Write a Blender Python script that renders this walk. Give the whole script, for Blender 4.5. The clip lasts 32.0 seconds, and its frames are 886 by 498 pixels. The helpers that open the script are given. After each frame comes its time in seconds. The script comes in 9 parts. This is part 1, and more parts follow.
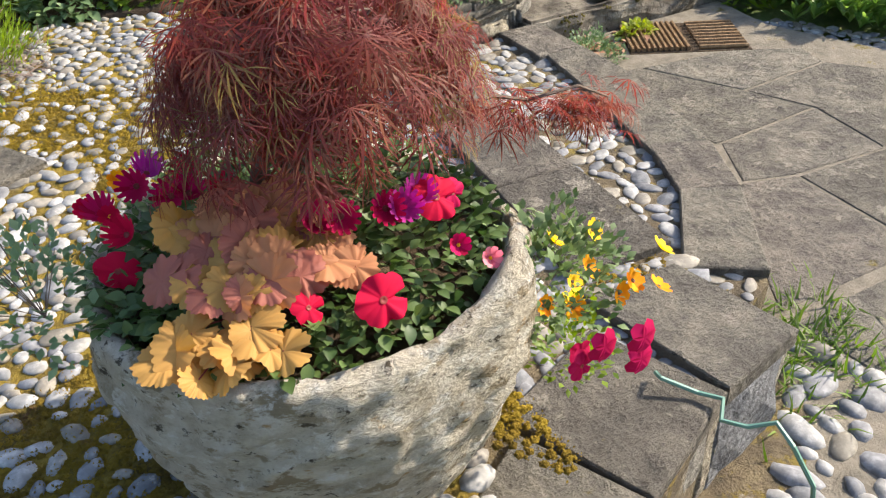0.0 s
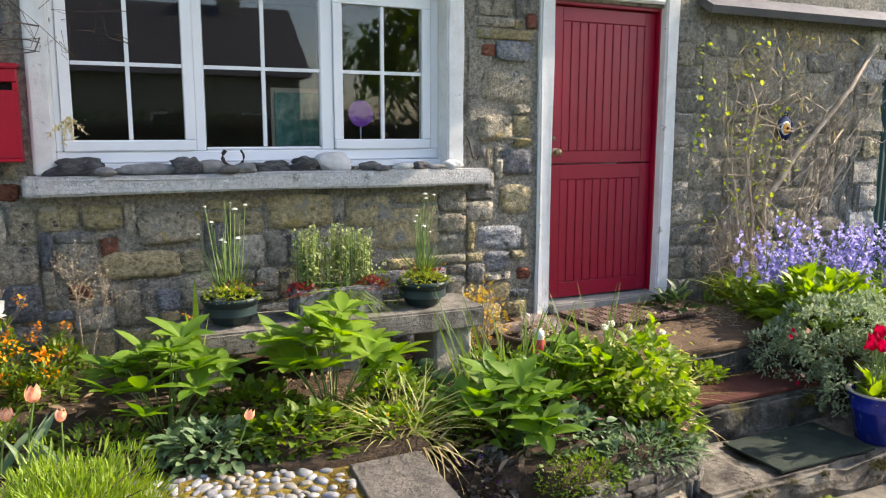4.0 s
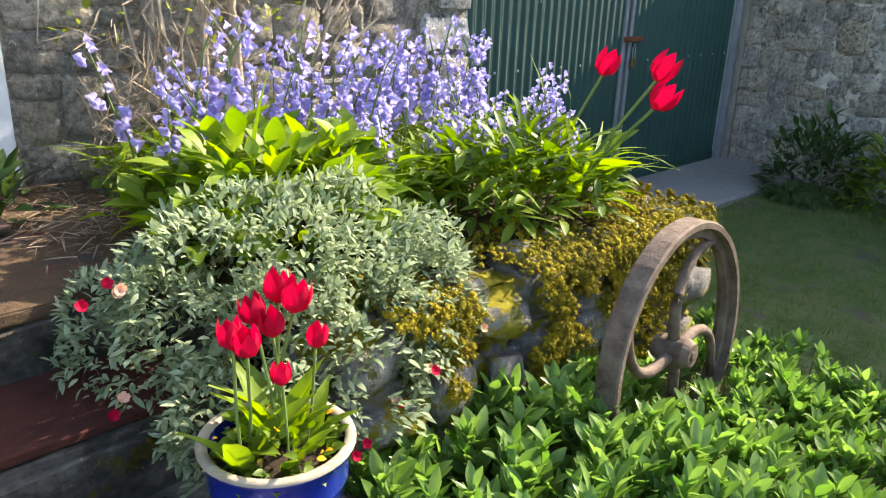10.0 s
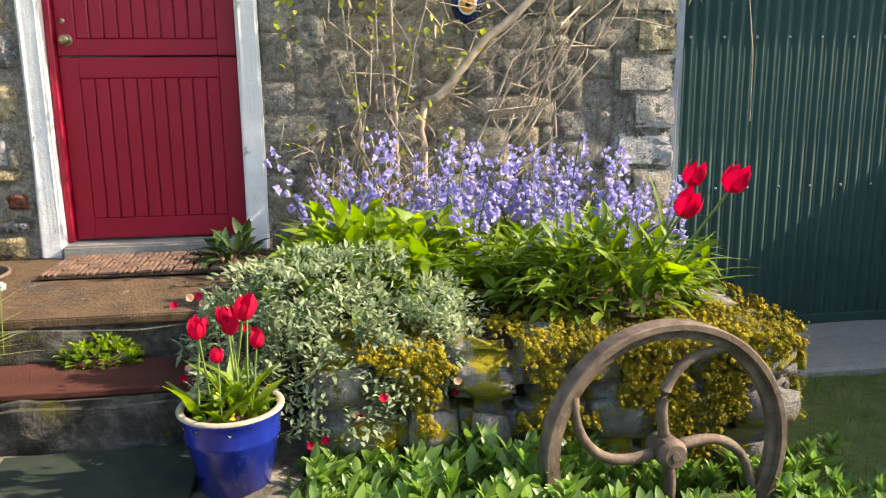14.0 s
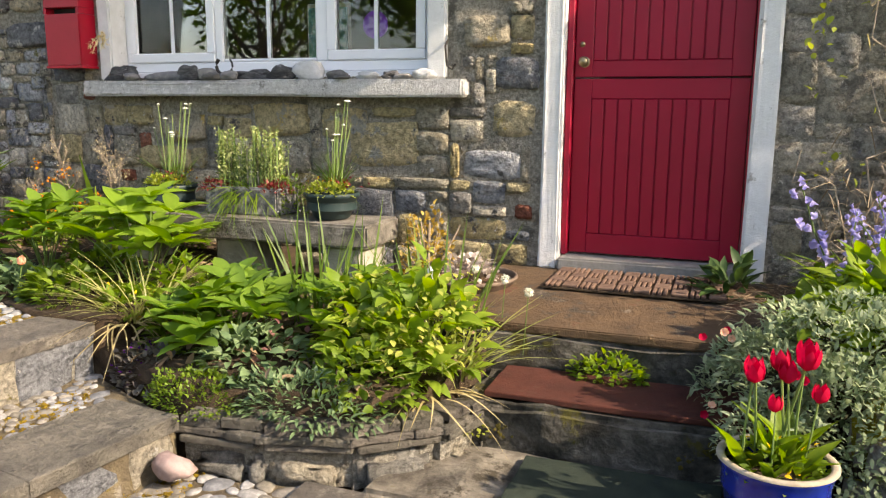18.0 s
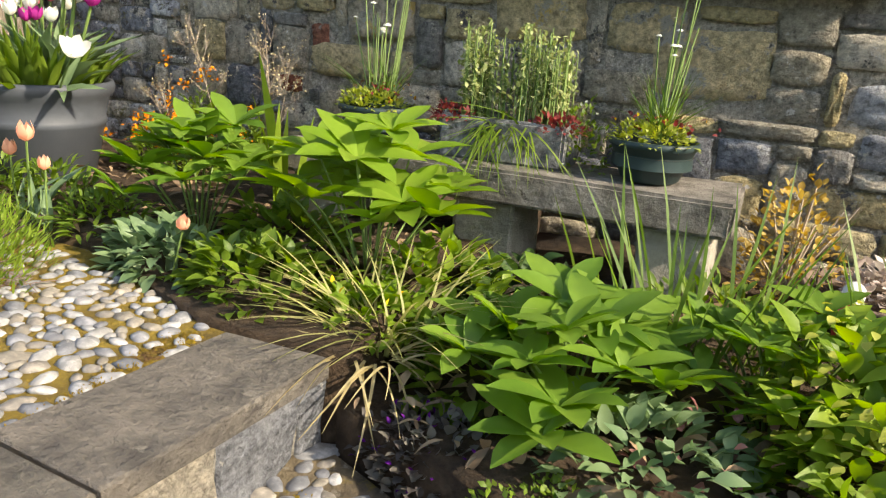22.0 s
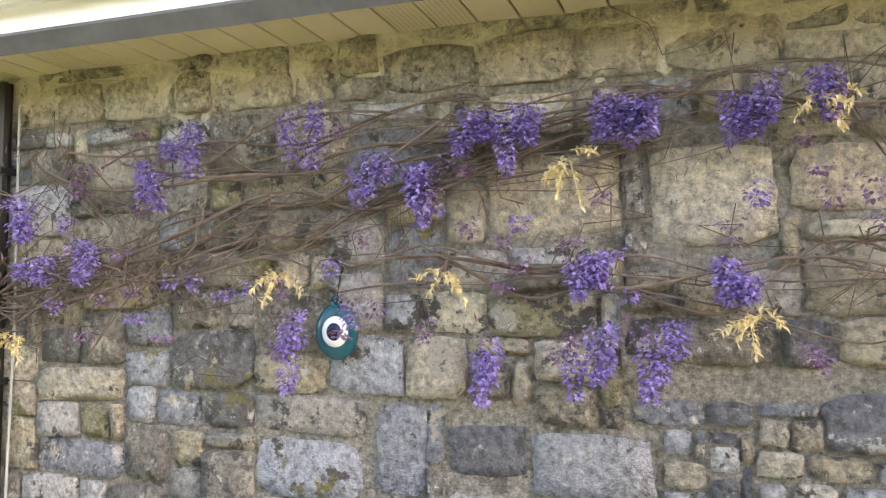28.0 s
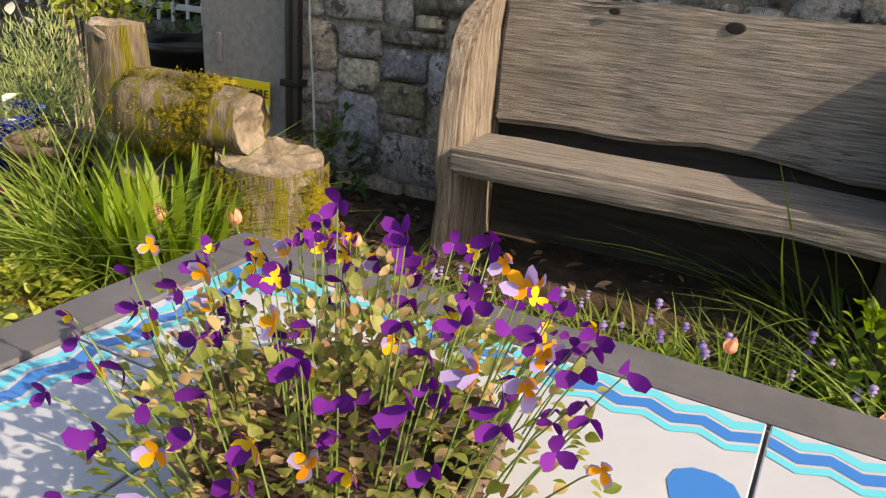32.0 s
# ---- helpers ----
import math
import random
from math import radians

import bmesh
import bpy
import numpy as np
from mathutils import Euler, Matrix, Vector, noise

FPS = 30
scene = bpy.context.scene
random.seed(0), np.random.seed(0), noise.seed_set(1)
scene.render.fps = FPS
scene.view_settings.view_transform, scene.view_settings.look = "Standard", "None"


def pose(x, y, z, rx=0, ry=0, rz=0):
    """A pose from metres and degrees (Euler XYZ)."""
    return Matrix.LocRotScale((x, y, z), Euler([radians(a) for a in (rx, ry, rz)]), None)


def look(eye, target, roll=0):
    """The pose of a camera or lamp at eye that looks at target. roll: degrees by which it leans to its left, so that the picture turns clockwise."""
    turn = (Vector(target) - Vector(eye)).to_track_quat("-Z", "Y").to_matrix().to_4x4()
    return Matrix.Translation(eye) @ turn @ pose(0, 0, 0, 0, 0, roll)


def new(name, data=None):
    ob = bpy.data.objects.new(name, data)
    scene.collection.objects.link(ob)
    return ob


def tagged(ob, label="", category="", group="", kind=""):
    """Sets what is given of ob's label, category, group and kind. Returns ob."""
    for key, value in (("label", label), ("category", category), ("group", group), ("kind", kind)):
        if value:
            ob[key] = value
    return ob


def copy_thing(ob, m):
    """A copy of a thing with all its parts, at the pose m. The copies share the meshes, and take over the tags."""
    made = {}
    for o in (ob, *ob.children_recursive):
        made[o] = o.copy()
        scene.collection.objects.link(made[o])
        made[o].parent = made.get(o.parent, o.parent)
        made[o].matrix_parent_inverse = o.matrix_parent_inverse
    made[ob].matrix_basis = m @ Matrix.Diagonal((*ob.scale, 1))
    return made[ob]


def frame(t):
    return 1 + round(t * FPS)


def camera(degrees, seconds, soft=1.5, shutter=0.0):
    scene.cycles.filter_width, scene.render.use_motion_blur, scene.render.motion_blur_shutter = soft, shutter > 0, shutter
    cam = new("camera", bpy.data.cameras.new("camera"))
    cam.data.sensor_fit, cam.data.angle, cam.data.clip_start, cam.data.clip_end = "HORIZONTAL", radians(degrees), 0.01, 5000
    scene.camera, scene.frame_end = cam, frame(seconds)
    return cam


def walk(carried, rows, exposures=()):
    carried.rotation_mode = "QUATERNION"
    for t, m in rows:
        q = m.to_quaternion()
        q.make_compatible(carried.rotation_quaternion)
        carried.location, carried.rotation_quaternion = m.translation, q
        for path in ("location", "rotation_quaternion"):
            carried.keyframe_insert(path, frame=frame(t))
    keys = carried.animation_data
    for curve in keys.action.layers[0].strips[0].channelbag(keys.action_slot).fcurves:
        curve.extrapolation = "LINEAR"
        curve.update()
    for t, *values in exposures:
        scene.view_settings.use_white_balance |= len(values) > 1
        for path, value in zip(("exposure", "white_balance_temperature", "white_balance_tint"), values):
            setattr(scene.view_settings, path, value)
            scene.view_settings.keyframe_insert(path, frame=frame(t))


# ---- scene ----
cam = camera(59.9, 32.0, 1.2)
METRES, EYE, TILT, LEAN, TURN = 15.0, 1.18, 0.0, 0.0, -27.0
ROWS = [
    (0.0, 0.0, 0.0, 0.0, -2.2, -36.84, 2.94),
    (0.5, -0.0024, 0.0016, 0.0017, 3.71, -31.92, 2.53),
    (1.0, -0.0057, 0.0025, 0.0021, 9.4, -26.77, 1.57),
    (1.5, -0.0145, 0.0058, 0.0044, 14.52, -21.01, 0.27),
    (2.0, -0.0278, 0.0098, 0.0056, 18.58, -15.02, -0.96),
    (2.5, -0.0384, 0.0124, 0.0085, 20.22, -10.92, -1.72),
    (3.0, -0.0425, 0.0177, 0.0074, 18.48, -9.14, -1.46),
    (3.5, -0.0428, 0.0315, 0.0098, 11.74, -8.37, -0.65),
    (4.0, -0.0418, 0.0434, 0.0107, 1.77, -8.76, -0.06),
    (4.5, -0.0527, 0.0618, 0.0137, -7.68, -10.44, -0.02),
    (6.5, -0.0361, 0.123, 0.0157, -30.91, -16.73, -0.87),
    (7.0, -0.0199, 0.1415, 0.0153, -34.36, -17.97, -1.02),
    (7.5, -0.0095, 0.1624, 0.0136, -36.06, -18.92, -0.78),
    (8.0, 0.0078, 0.1773, 0.0109, -36.16, -18.7, -0.91),
    (8.5, 0.0328, 0.1884, 0.0041, -34.55, -18.16, -1.83),
    (9.0, 0.0549, 0.2042, -0.0041, -30.94, -18.12, -2.63),
    (9.5, 0.0811, 0.2198, -0.0126, -24.42, -19.06, -2.6),
    (10.0, 0.1096, 0.2265, -0.02, -15.94, -20.0, -1.89),
    (10.5, 0.1325, 0.2381, -0.0217, -6.92, -20.33, -1.09),
    (11.0, 0.1535, 0.2436, -0.0197, 2.79, -19.26, -1.32),
    (11.5, 0.1732, 0.2334, -0.0187, 11.39, -16.39, -1.92),
    (12.0, 0.1855, 0.2132, -0.02, 13.98, -14.42, -1.44),
    (12.5, 0.1986, 0.2012, -0.0207, 15.3, -13.75, -0.71),
    (13.0, 0.2089, 0.1928, -0.0196, 16.64, -13.02, -0.02),
    (13.5, 0.2112, 0.1908, -0.0189, 17.87, -12.33, 0.45),
    (15.5, 0.2109, 0.1861, -0.0176, 20.28, -8.99, 1.06),
    (16.0, 0.211, 0.186, -0.0173, 22.36, -8.4, 1.4),
    (16.5, 0.2081, 0.1858, -0.0179, 26.26, -8.18, 1.55),
    (17.0, 0.2034, 0.1834, -0.0179, 32.81, -8.45, 1.56),
    (17.5, 0.1888, 0.1795, -0.0162, 41.79, -8.75, 0.94),
    (18.0, 0.1756, 0.1767, -0.0167, 47.13, -10.29, -0.45),
    (18.5, 0.1615, 0.1781, -0.0204, 50.1, -13.58, -1.52),
    (19.0, 0.1459, 0.1785, -0.0259, 49.83, -16.78, -1.9),
    (19.5, 0.1292, 0.173, -0.0276, 46.79, -18.49, -1.95),
    (20.0, 0.1177, 0.1749, -0.0304, 44.48, -19.65, -2.06),
    (20.5, 0.1034, 0.1841, -0.0314, 44.1, -20.24, -2.37),
    (21.0, 0.0937, 0.1877, -0.0302, 45.23, -19.78, -2.96),
    (21.5, 0.0697, 0.187, -0.0278, 47.65, -18.35, -3.77),
    (22.0, 0.0467, 0.1884, -0.0235, 51.0, -16.78, -3.97),
    (22.5, 0.0196, 0.191, -0.0172, 54.44, -15.83, -4.07),
    (23.0, -0.0062, 0.183, -0.0126, 57.71, -15.28, -3.94),
    (23.5, -0.0319, 0.1757, 0.0001, 60.46, -15.04, -3.83),
    (24.0, -0.0644, 0.1697, 0.004, 62.25, -14.44, -4.09),
    (24.5, -0.0843, 0.16, 0.0131, 62.62, -13.64, -4.49),
    (25.0, -0.1, 0.1458, 0.0171, 61.83, -12.59, -4.83),
    (25.5, -0.1199, 0.1375, 0.0147, 59.77, -10.78, -4.98),
    (26.0, -0.1422, 0.1302, 0.0181, 56.96, -8.32, -4.8),
    (26.5, -0.1574, 0.1249, 0.0299, 53.39, -4.02, -3.94),
    (28.5, -0.1842, 0.1214, 0.0412, 45.71, 3.64, 0.41),
    (29.0, -0.1843, 0.1194, 0.0407, 45.91, 3.28, 0.73),
    (29.5, -0.1846, 0.1176, 0.0391, 47.38, 2.66, 1.02),
    (30.0, -0.1852, 0.112, 0.0351, 50.0, 1.64, 1.29),
    (30.5, -0.1878, 0.1022, 0.0293, 54.31, -0.23, 1.08),
    (31.0, -0.1907, 0.0831, 0.0216, 55.4, -7.2, -0.13),
    (31.5, -0.2018, 0.0702, 0.0094, 54.51, -15.53, -2.51),
    (32.0, -0.2147, 0.0661, -0.001, 51.58, -21.71, -4.13),
]
walk(cam, [(t, pose(0, 0, EYE, TILT, LEAN, TURN) @ pose(METRES * x, METRES * y, METRES * z, 90 + pitch, roll, yaw)) for t, x, y, z, yaw, pitch, roll in ROWS],
     [(0.0, 1.48, 6800, 11), (1.0, 1.42, 6850, 11), (2.0, 1.42, 6900, 12), (4.5, 1.52, 6850, 15), (6.5, 1.9, 6350, 14), (8.0, 2.12, 6150, 16), (9.0, 2.12, 6400, 16), (10.0, 2.0, 7000, 12), (11.5, 1.7, 7400, 11), (13.0, 1.71, 7400, 12), (16.0, 1.62, 7600, 14), (18.0, 1.42, 7600, 15), (20.0, 1.25, 7300, 13), (22.0, 1.4, 7200, 11), (24.0, 1.41, 6950, 18), (26.0, 1.7, 6700, 13), (28.5, 2.78, 8000, 21), (30.0, 2.68, 8000, 21), (31.0, 2.0, 7700, 19), (32.0, 1.05, 8000, 17)])

# exposure, world and sun
SUN_AZ, SUN_EL = -6.5, 34.5
world = bpy.data.worlds.new("world")
scene.world = world
world.use_nodes = True
wn = world.node_tree
sky = wn.nodes.new("ShaderNodeTexSky")
sky.sky_type = "NISHITA"
sky.sun_disc = False
sky.sun_elevation, sky.sun_rotation = radians(SUN_EL), radians(90 - SUN_AZ)
sky.air_density, sky.dust_density = 1.0, 1.5
wn.links.new(sky.outputs[0], wn.nodes["Background"].inputs[0])
wn.nodes["Background"].inputs[1].default_value = 0.15
sun = new("sun", bpy.data.lights.new("sun", "SUN"))
sun.data.energy, sun.data.angle, sun.data.color = 3.6, radians(0.6), (1.0, 0.91, 0.77)
sd = Vector((math.cos(radians(SUN_AZ)) * math.cos(radians(SUN_EL)), math.sin(radians(SUN_AZ)) * math.cos(radians(SUN_EL)), math.sin(radians(SUN_EL))))
sun.matrix_world = look(sd * 30, (0, 0, 0))

# ---- materials ----
def mat(name, cols, scale=6.0, detail=6.0, rough=0.8, bump=0.3, bscale=None, spots=None, var=0.0, metal=0.0, trans=0.0, spec=0.3, stretch=(1, 1, 1), dist=0.01, island=False, contrast=(0.3, 0.7), world=False, gritty=0.65):
    """A surface of two or three mottled colours with fine relief; spots: (colour, scale, threshold) of lichen, moss or dirt."""
    m = bpy.data.materials.new(name)
    m.use_nodes = True
    nt = m.node_tree
    N, L = nt.nodes, nt.links
    b = N["Principled BSDF"]
    b.inputs["Roughness"].default_value, b.inputs["Metallic"].default_value = rough, metal
    b.inputs["Specular IOR Level"].default_value = spec
    tc = N.new("ShaderNodeTexCoord")
    mp = N.new("ShaderNodeMapping")
    mp.inputs["Scale"].default_value = stretch
    wp_ = N.new("ShaderNodeNewGeometry")
    L.new(wp_.outputs["Position"] if world else tc.outputs["Object"], mp.inputs[0])
    vec = mp.outputs[0]
    if var:
        oi = N.new("ShaderNodeObjectInfo")
        geo = N.new("ShaderNodeNewGeometry")
        rnd = geo.outputs["Random Per Island"] if island else oi.outputs["Random"]
        ad = N.new("ShaderNodeVectorMath")
        ad.operation = "ADD"
        sc = N.new("ShaderNodeMath")
        sc.operation = "MULTIPLY"
        sc.inputs[1].default_value = 37.0
        L.new(rnd, sc.inputs[0])
        L.new(vec, ad.inputs[0])
        L.new(sc.outputs[0], ad.inputs[1])
        vec = ad.outputs[0]
    nz = N.new("ShaderNodeTexNoise")
    nz.inputs["Scale"].default_value, nz.inputs["Detail"].default_value, nz.inputs["Roughness"].default_value = scale, detail, gritty
    L.new(vec, nz.inputs["Vector"])
    rp = N.new("ShaderNodeValToRGB")
    el = rp.color_ramp.elements
    el[0].position, el[1].position = contrast
    el[0].color, el[1].color = (*cols[0], 1), (*cols[-1], 1)
    for i, c in enumerate(cols[1:-1]):
        e = el.new(contrast[0] + (contrast[1] - contrast[0]) * (i + 1) / (len(cols) - 1))
        e.color = (*c, 1)
    L.new(nz.outputs["Fac"], rp.inputs[0])
    out = rp.outputs[0]
    if var:
        hs = N.new("ShaderNodeHueSaturation")
        vm = N.new("ShaderNodeMapRange")
        vm.inputs["To Min"].default_value, vm.inputs["To Max"].default_value = 1 - var, 1 + var
        L.new(rnd, vm.inputs[0])
        L.new(vm.outputs[0], hs.inputs["Value"])
        hm = N.new("ShaderNodeMapRange")
        hm.inputs["To Min"].default_value, hm.inputs["To Max"].default_value = 0.5 - var * 0.06, 0.5 + var * 0.06
        fr = N.new("ShaderNodeMath")
        fr.operation = "FRACT"
        L.new(sc.outputs[0], fr.inputs[0])
        L.new(fr.outputs[0], hm.inputs[0])
        L.new(hm.outputs[0], hs.inputs["Hue"])
        L.new(out, hs.inputs["Color"])
        out = hs.outputs[0]
    for s in spots or ():
        n2 = N.new("ShaderNodeTexNoise")
        n2.inputs["Scale"].default_value, n2.inputs["Detail"].default_value = s[1], 8
        n2.inputs["Roughness"].default_value = 0.7
        L.new(vec, n2.inputs["Vector"])
        mr = N.new("ShaderNodeMapRange")
        mr.inputs["From Min"].default_value, mr.inputs["From Max"].default_value = s[2], s[2] + 0.06
        L.new(n2.outputs["Fac"], mr.inputs[0])
        mx = N.new("ShaderNodeMix")
        mx.data_type = "RGBA"
        L.new(mr.outputs[0], mx.inputs["Factor"])
        L.new(out, mx.inputs["A"])
        mx.inputs["B"].default_value = (*s[0], 1)
        out = mx.outputs["Result"]
    L.new(out, b.inputs["Base Color"])
    if bump:
        nb = N.new("ShaderNodeTexNoise")
        nb.inputs["Scale"].default_value, nb.inputs["Detail"].default_value, nb.inputs["Roughness"].default_value = bscale or scale * 5, 8, 0.7
        L.new(vec, nb.inputs["Vector"])
        bp = N.new("ShaderNodeBump")
        bp.inputs["Strength"].default_value, bp.inputs["Distance"].default_value = bump, dist
        L.new(nb.outputs["Fac"], bp.inputs["Height"])
        L.new(bp.outputs[0], b.inputs["Normal"])
    if trans:
        tr = N.new("ShaderNodeBsdfTranslucent")
        L.new(out, tr.inputs["Color"])
        ms = N.new("ShaderNodeMixShader")
        ms.inputs[0].default_value = trans
        L.new(b.outputs[0], ms.inputs[1])
        L.new(tr.outputs[0], ms.inputs[2])
        L.new(ms.outputs[0], N["Material Output"].inputs["Surface"])
    return m


def leafm(name, a, b, trans=0.4, rough=0.5, spec=0.4):
    """Leaf or petal: varied leaf by leaf, light shining through."""
    m = bpy.data.materials.new(name)
    m.use_nodes = True
    N, L = m.node_tree.nodes, m.node_tree.links
    p = N["Principled BSDF"]
    p.inputs["Roughness"].default_value, p.inputs["Specular IOR Level"].default_value = rough, spec
    geo = N.new("ShaderNodeNewGeometry")
    tc = N.new("ShaderNodeTexCoord")
    nz = N.new("ShaderNodeTexNoise")
    nz.inputs["Scale"].default_value, nz.inputs["Detail"].default_value = 30, 3
    L.new(tc.outputs["Object"], nz.inputs["Vector"])
    ad = N.new("ShaderNodeMath")
    ad.operation = "MULTIPLY_ADD"
    ad.inputs[1].default_value = 0.5
    L.new(nz.outputs["Fac"], ad.inputs[0])
    mu = N.new("ShaderNodeMath")
    mu.operation = "MULTIPLY_ADD"
    mu.inputs[1].default_value, mu.inputs[2].default_value = 0.9, -0.2
    L.new(geo.outputs["Random Per Island"], mu.inputs[0])
    L.new(mu.outputs[0], ad.inputs[2])
    mx = N.new("ShaderNodeMix")
    mx.data_type = "RGBA"
    mx.inputs["A"].default_value, mx.inputs["B"].default_value = (*a, 1), (*b, 1)
    L.new(ad.outputs[0], mx.inputs["Factor"])
    L.new(mx.outputs["Result"], p.inputs["Base Color"])
    tr = N.new("ShaderNodeBsdfTranslucent")
    hs = N.new("ShaderNodeHueSaturation")
    hs.inputs["Saturation"].default_value, hs.inputs["Value"].default_value = 1.15, 1.3
    L.new(mx.outputs["Result"], hs.inputs["Color"])
    L.new(hs.outputs[0], tr.inputs["Color"])
    ms = N.new("ShaderNodeMixShader")
    ms.inputs[0].default_value = trans
    L.new(p.outputs[0], ms.inputs[1])
    L.new(tr.outputs[0], ms.inputs[2])
    L.new(ms.outputs[0], N["Material Output"].inputs["Surface"])
    return m


def plain(name, c, rough=0.5, metal=0.0, spec=0.4):
    m = bpy.data.materials.new(name)
    m.use_nodes = True
    b = m.node_tree.nodes["Principled BSDF"]
    b.inputs["Base Color"].default_value, b.inputs["Roughness"].default_value, b.inputs["Metallic"].default_value = (*c, 1), rough, metal
    b.inputs["Specular IOR Level"].default_value = spec
    return m


def glass_mat(name):
    m = plain(name, (0.9, 0.95, 1.0), 0.02)
    N, L = m.node_tree.nodes, m.node_tree.links
    g = N.new("ShaderNodeBsdfGlossy")
    g.inputs["Roughness"].default_value = 0.01
    t = N.new("ShaderNodeBsdfTransparent")
    f = N.new("ShaderNodeFresnel")
    f.inputs["IOR"].default_value = 1.6
    x = N.new("ShaderNodeMixShader")
    L.new(f.outputs[0], x.inputs[0])
    L.new(t.outputs[0], x.inputs[1])
    L.new(g.outputs[0], x.inputs[2])
    L.new(x.outputs[0], N["Material Output"].inputs["Surface"])
    return m


M_MORTAR = mat("lime_mortar", [(0.19, 0.175, 0.147), (0.39, 0.36, 0.297), (0.62, 0.578, 0.487)], 42, 12, 0.95, 1.0, 60, [((0.18, 0.167, 0.14), 5, 0.56), ((0.60, 0.565, 0.48), 40, 0.60), ((0.10, 0.094, 0.084), 60, 0.61)], dist=0.06, contrast=(0.36, 0.64), gritty=0.74)
M_LIME = mat("old_lime_render", [(0.52, 0.455, 0.35), (0.70, 0.63, 0.50), (0.82, 0.76, 0.64)], 14, 12, 0.95, 1.0, 40, [((0.24, 0.22, 0.19), 9, 0.60), ((0.78, 0.74, 0.64), 12, 0.62)], dist=0.03, contrast=(0.36, 0.64), gritty=0.74)
M_FLAG = mat("slate_flag", [(0.078, 0.071, 0.062), (0.130, 0.118, 0.099), (0.198, 0.177, 0.145)], 7, 14, 0.8, 1.0, 14, [((0.235, 0.213, 0.178), 9, 0.585), ((0.055, 0.052, 0.047), 14, 0.61), ((0.15, 0.12, 0.035), 6, 0.67)], 0.25, dist=0.06, contrast=(0.36, 0.64), gritty=0.72)
M_RISER = mat("riser_stone", [(0.20, 0.19, 0.16), (0.32, 0.30, 0.25), (0.42, 0.39, 0.32)], 6, 8, 0.9, 0.9, 30, [((0.16, 0.15, 0.05), 6, 0.62)], 0.3, dist=0.02)
M_MOSSBED = mat("mossy_grout", [(0.08, 0.055, 0.02), (0.20, 0.14, 0.022), (0.32, 0.225, 0.03)], 9, 9, 0.95, 1.0, 70, [((0.20, 0.175, 0.13), 5, 0.59)], dist=0.02)
M_GRITBED = mat("gritty_grout", [(0.06, 0.05, 0.036), (0.14, 0.11, 0.07), (0.23, 0.185, 0.11)], 11, 10, 0.95, 1.0, 70, [((0.20, 0.15, 0.035), 6, 0.56), ((0.28, 0.25, 0.20), 9, 0.60)], dist=0.02)
# earth; its dark tone also serves as painted shade inside the hedges
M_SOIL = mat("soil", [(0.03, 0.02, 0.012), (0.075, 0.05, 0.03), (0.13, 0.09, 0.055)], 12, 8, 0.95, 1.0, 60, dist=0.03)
M_JOINT = mat("sandy_joint", [(0.13, 0.115, 0.09), (0.25, 0.22, 0.175)], 14, 10, 0.95, 1.0, 60, [((0.14, 0.11, 0.03), 7, 0.6)], dist=0.01)
M_GRASSG = mat("lawn_ground", [(0.08, 0.13, 0.035), (0.17, 0.235, 0.07), (0.30, 0.27, 0.15)], 5, 12, 0.95, 1.0, 90, [((0.19, 0.155, 0.12), 2.2, 0.60)], dist=0.05, gritty=0.74)
M_CONC = mat("weathered_concrete", [(0.20, 0.195, 0.18), (0.30, 0.29, 0.27)], 30, 8, 0.9, 0.8, 160, [((0.16, 0.15, 0.14), 40, 0.64)], dist=0.006)
M_PAINTWALL = mat("flaking_white_paint", [(0.62, 0.62, 0.60), (0.78, 0.78, 0.77)], 8, 8, 0.8, 0.6, 40, [((0.33, 0.32, 0.29), 11, 0.62)], dist=0.008)
M_UPVC = plain("white_upvc", (0.80, 0.81, 0.83), 0.3)
M_RED = mat("red_door_paint", [(0.245, 0.002, 0.020), (0.300, 0.003, 0.026)], 3, 5, 0.38, 0.12, 60, spec=0.4)
M_GREEN = mat("dark_green_sheet", [(0.016, 0.052, 0.042), (0.025, 0.070, 0.056)], 3, 6, 0.75, 0.1, 40, [((0.07, 0.08, 0.07), 6, 0.70)])
M_WOOD = mat("weathered_oak", [(0.055, 0.047, 0.041), (0.225, 0.198, 0.172), (0.40, 0.362, 0.318)], 5.0, 11, 0.85, 1.0, 7, [((0.085, 0.07, 0.058), 3.4, 0.61), ((0.40, 0.365, 0.32), 1.6, 0.62)], 0.12, stretch=(1.0, 34, 34), dist=0.012, contrast=(0.30, 0.68))
M_TANSTEP = mat("worn_tan_concrete", [(0.070, 0.045, 0.027), (0.150, 0.095, 0.052)], 8, 11, 0.9, 0.8, 30, [((0.07, 0.056, 0.042), 6, 0.55), ((0.24, 0.20, 0.15), 9, 0.62), ((0.14, 0.055, 0.035), 4, 0.60)], dist=0.03)
M_DARKSTEP = mat("dark_mossy_concrete", [(0.03, 0.028, 0.022), (0.085, 0.08, 0.066), (0.19, 0.175, 0.15)], 8, 12, 0.95, 1.0, 16, [((0.10, 0.09, 0.02), 6, 0.58)], dist=0.05, contrast=(0.36, 0.64))
M_STEPC = mat("stained_concrete", [(0.07, 0.06, 0.048), (0.17, 0.15, 0.12), (0.28, 0.25, 0.20)], 7, 12, 0.9, 1.0, 18, [((0.06, 0.05, 0.035), 6, 0.56), ((0.12, 0.10, 0.02), 5, 0.63)], dist=0.03, contrast=(0.36, 0.64))
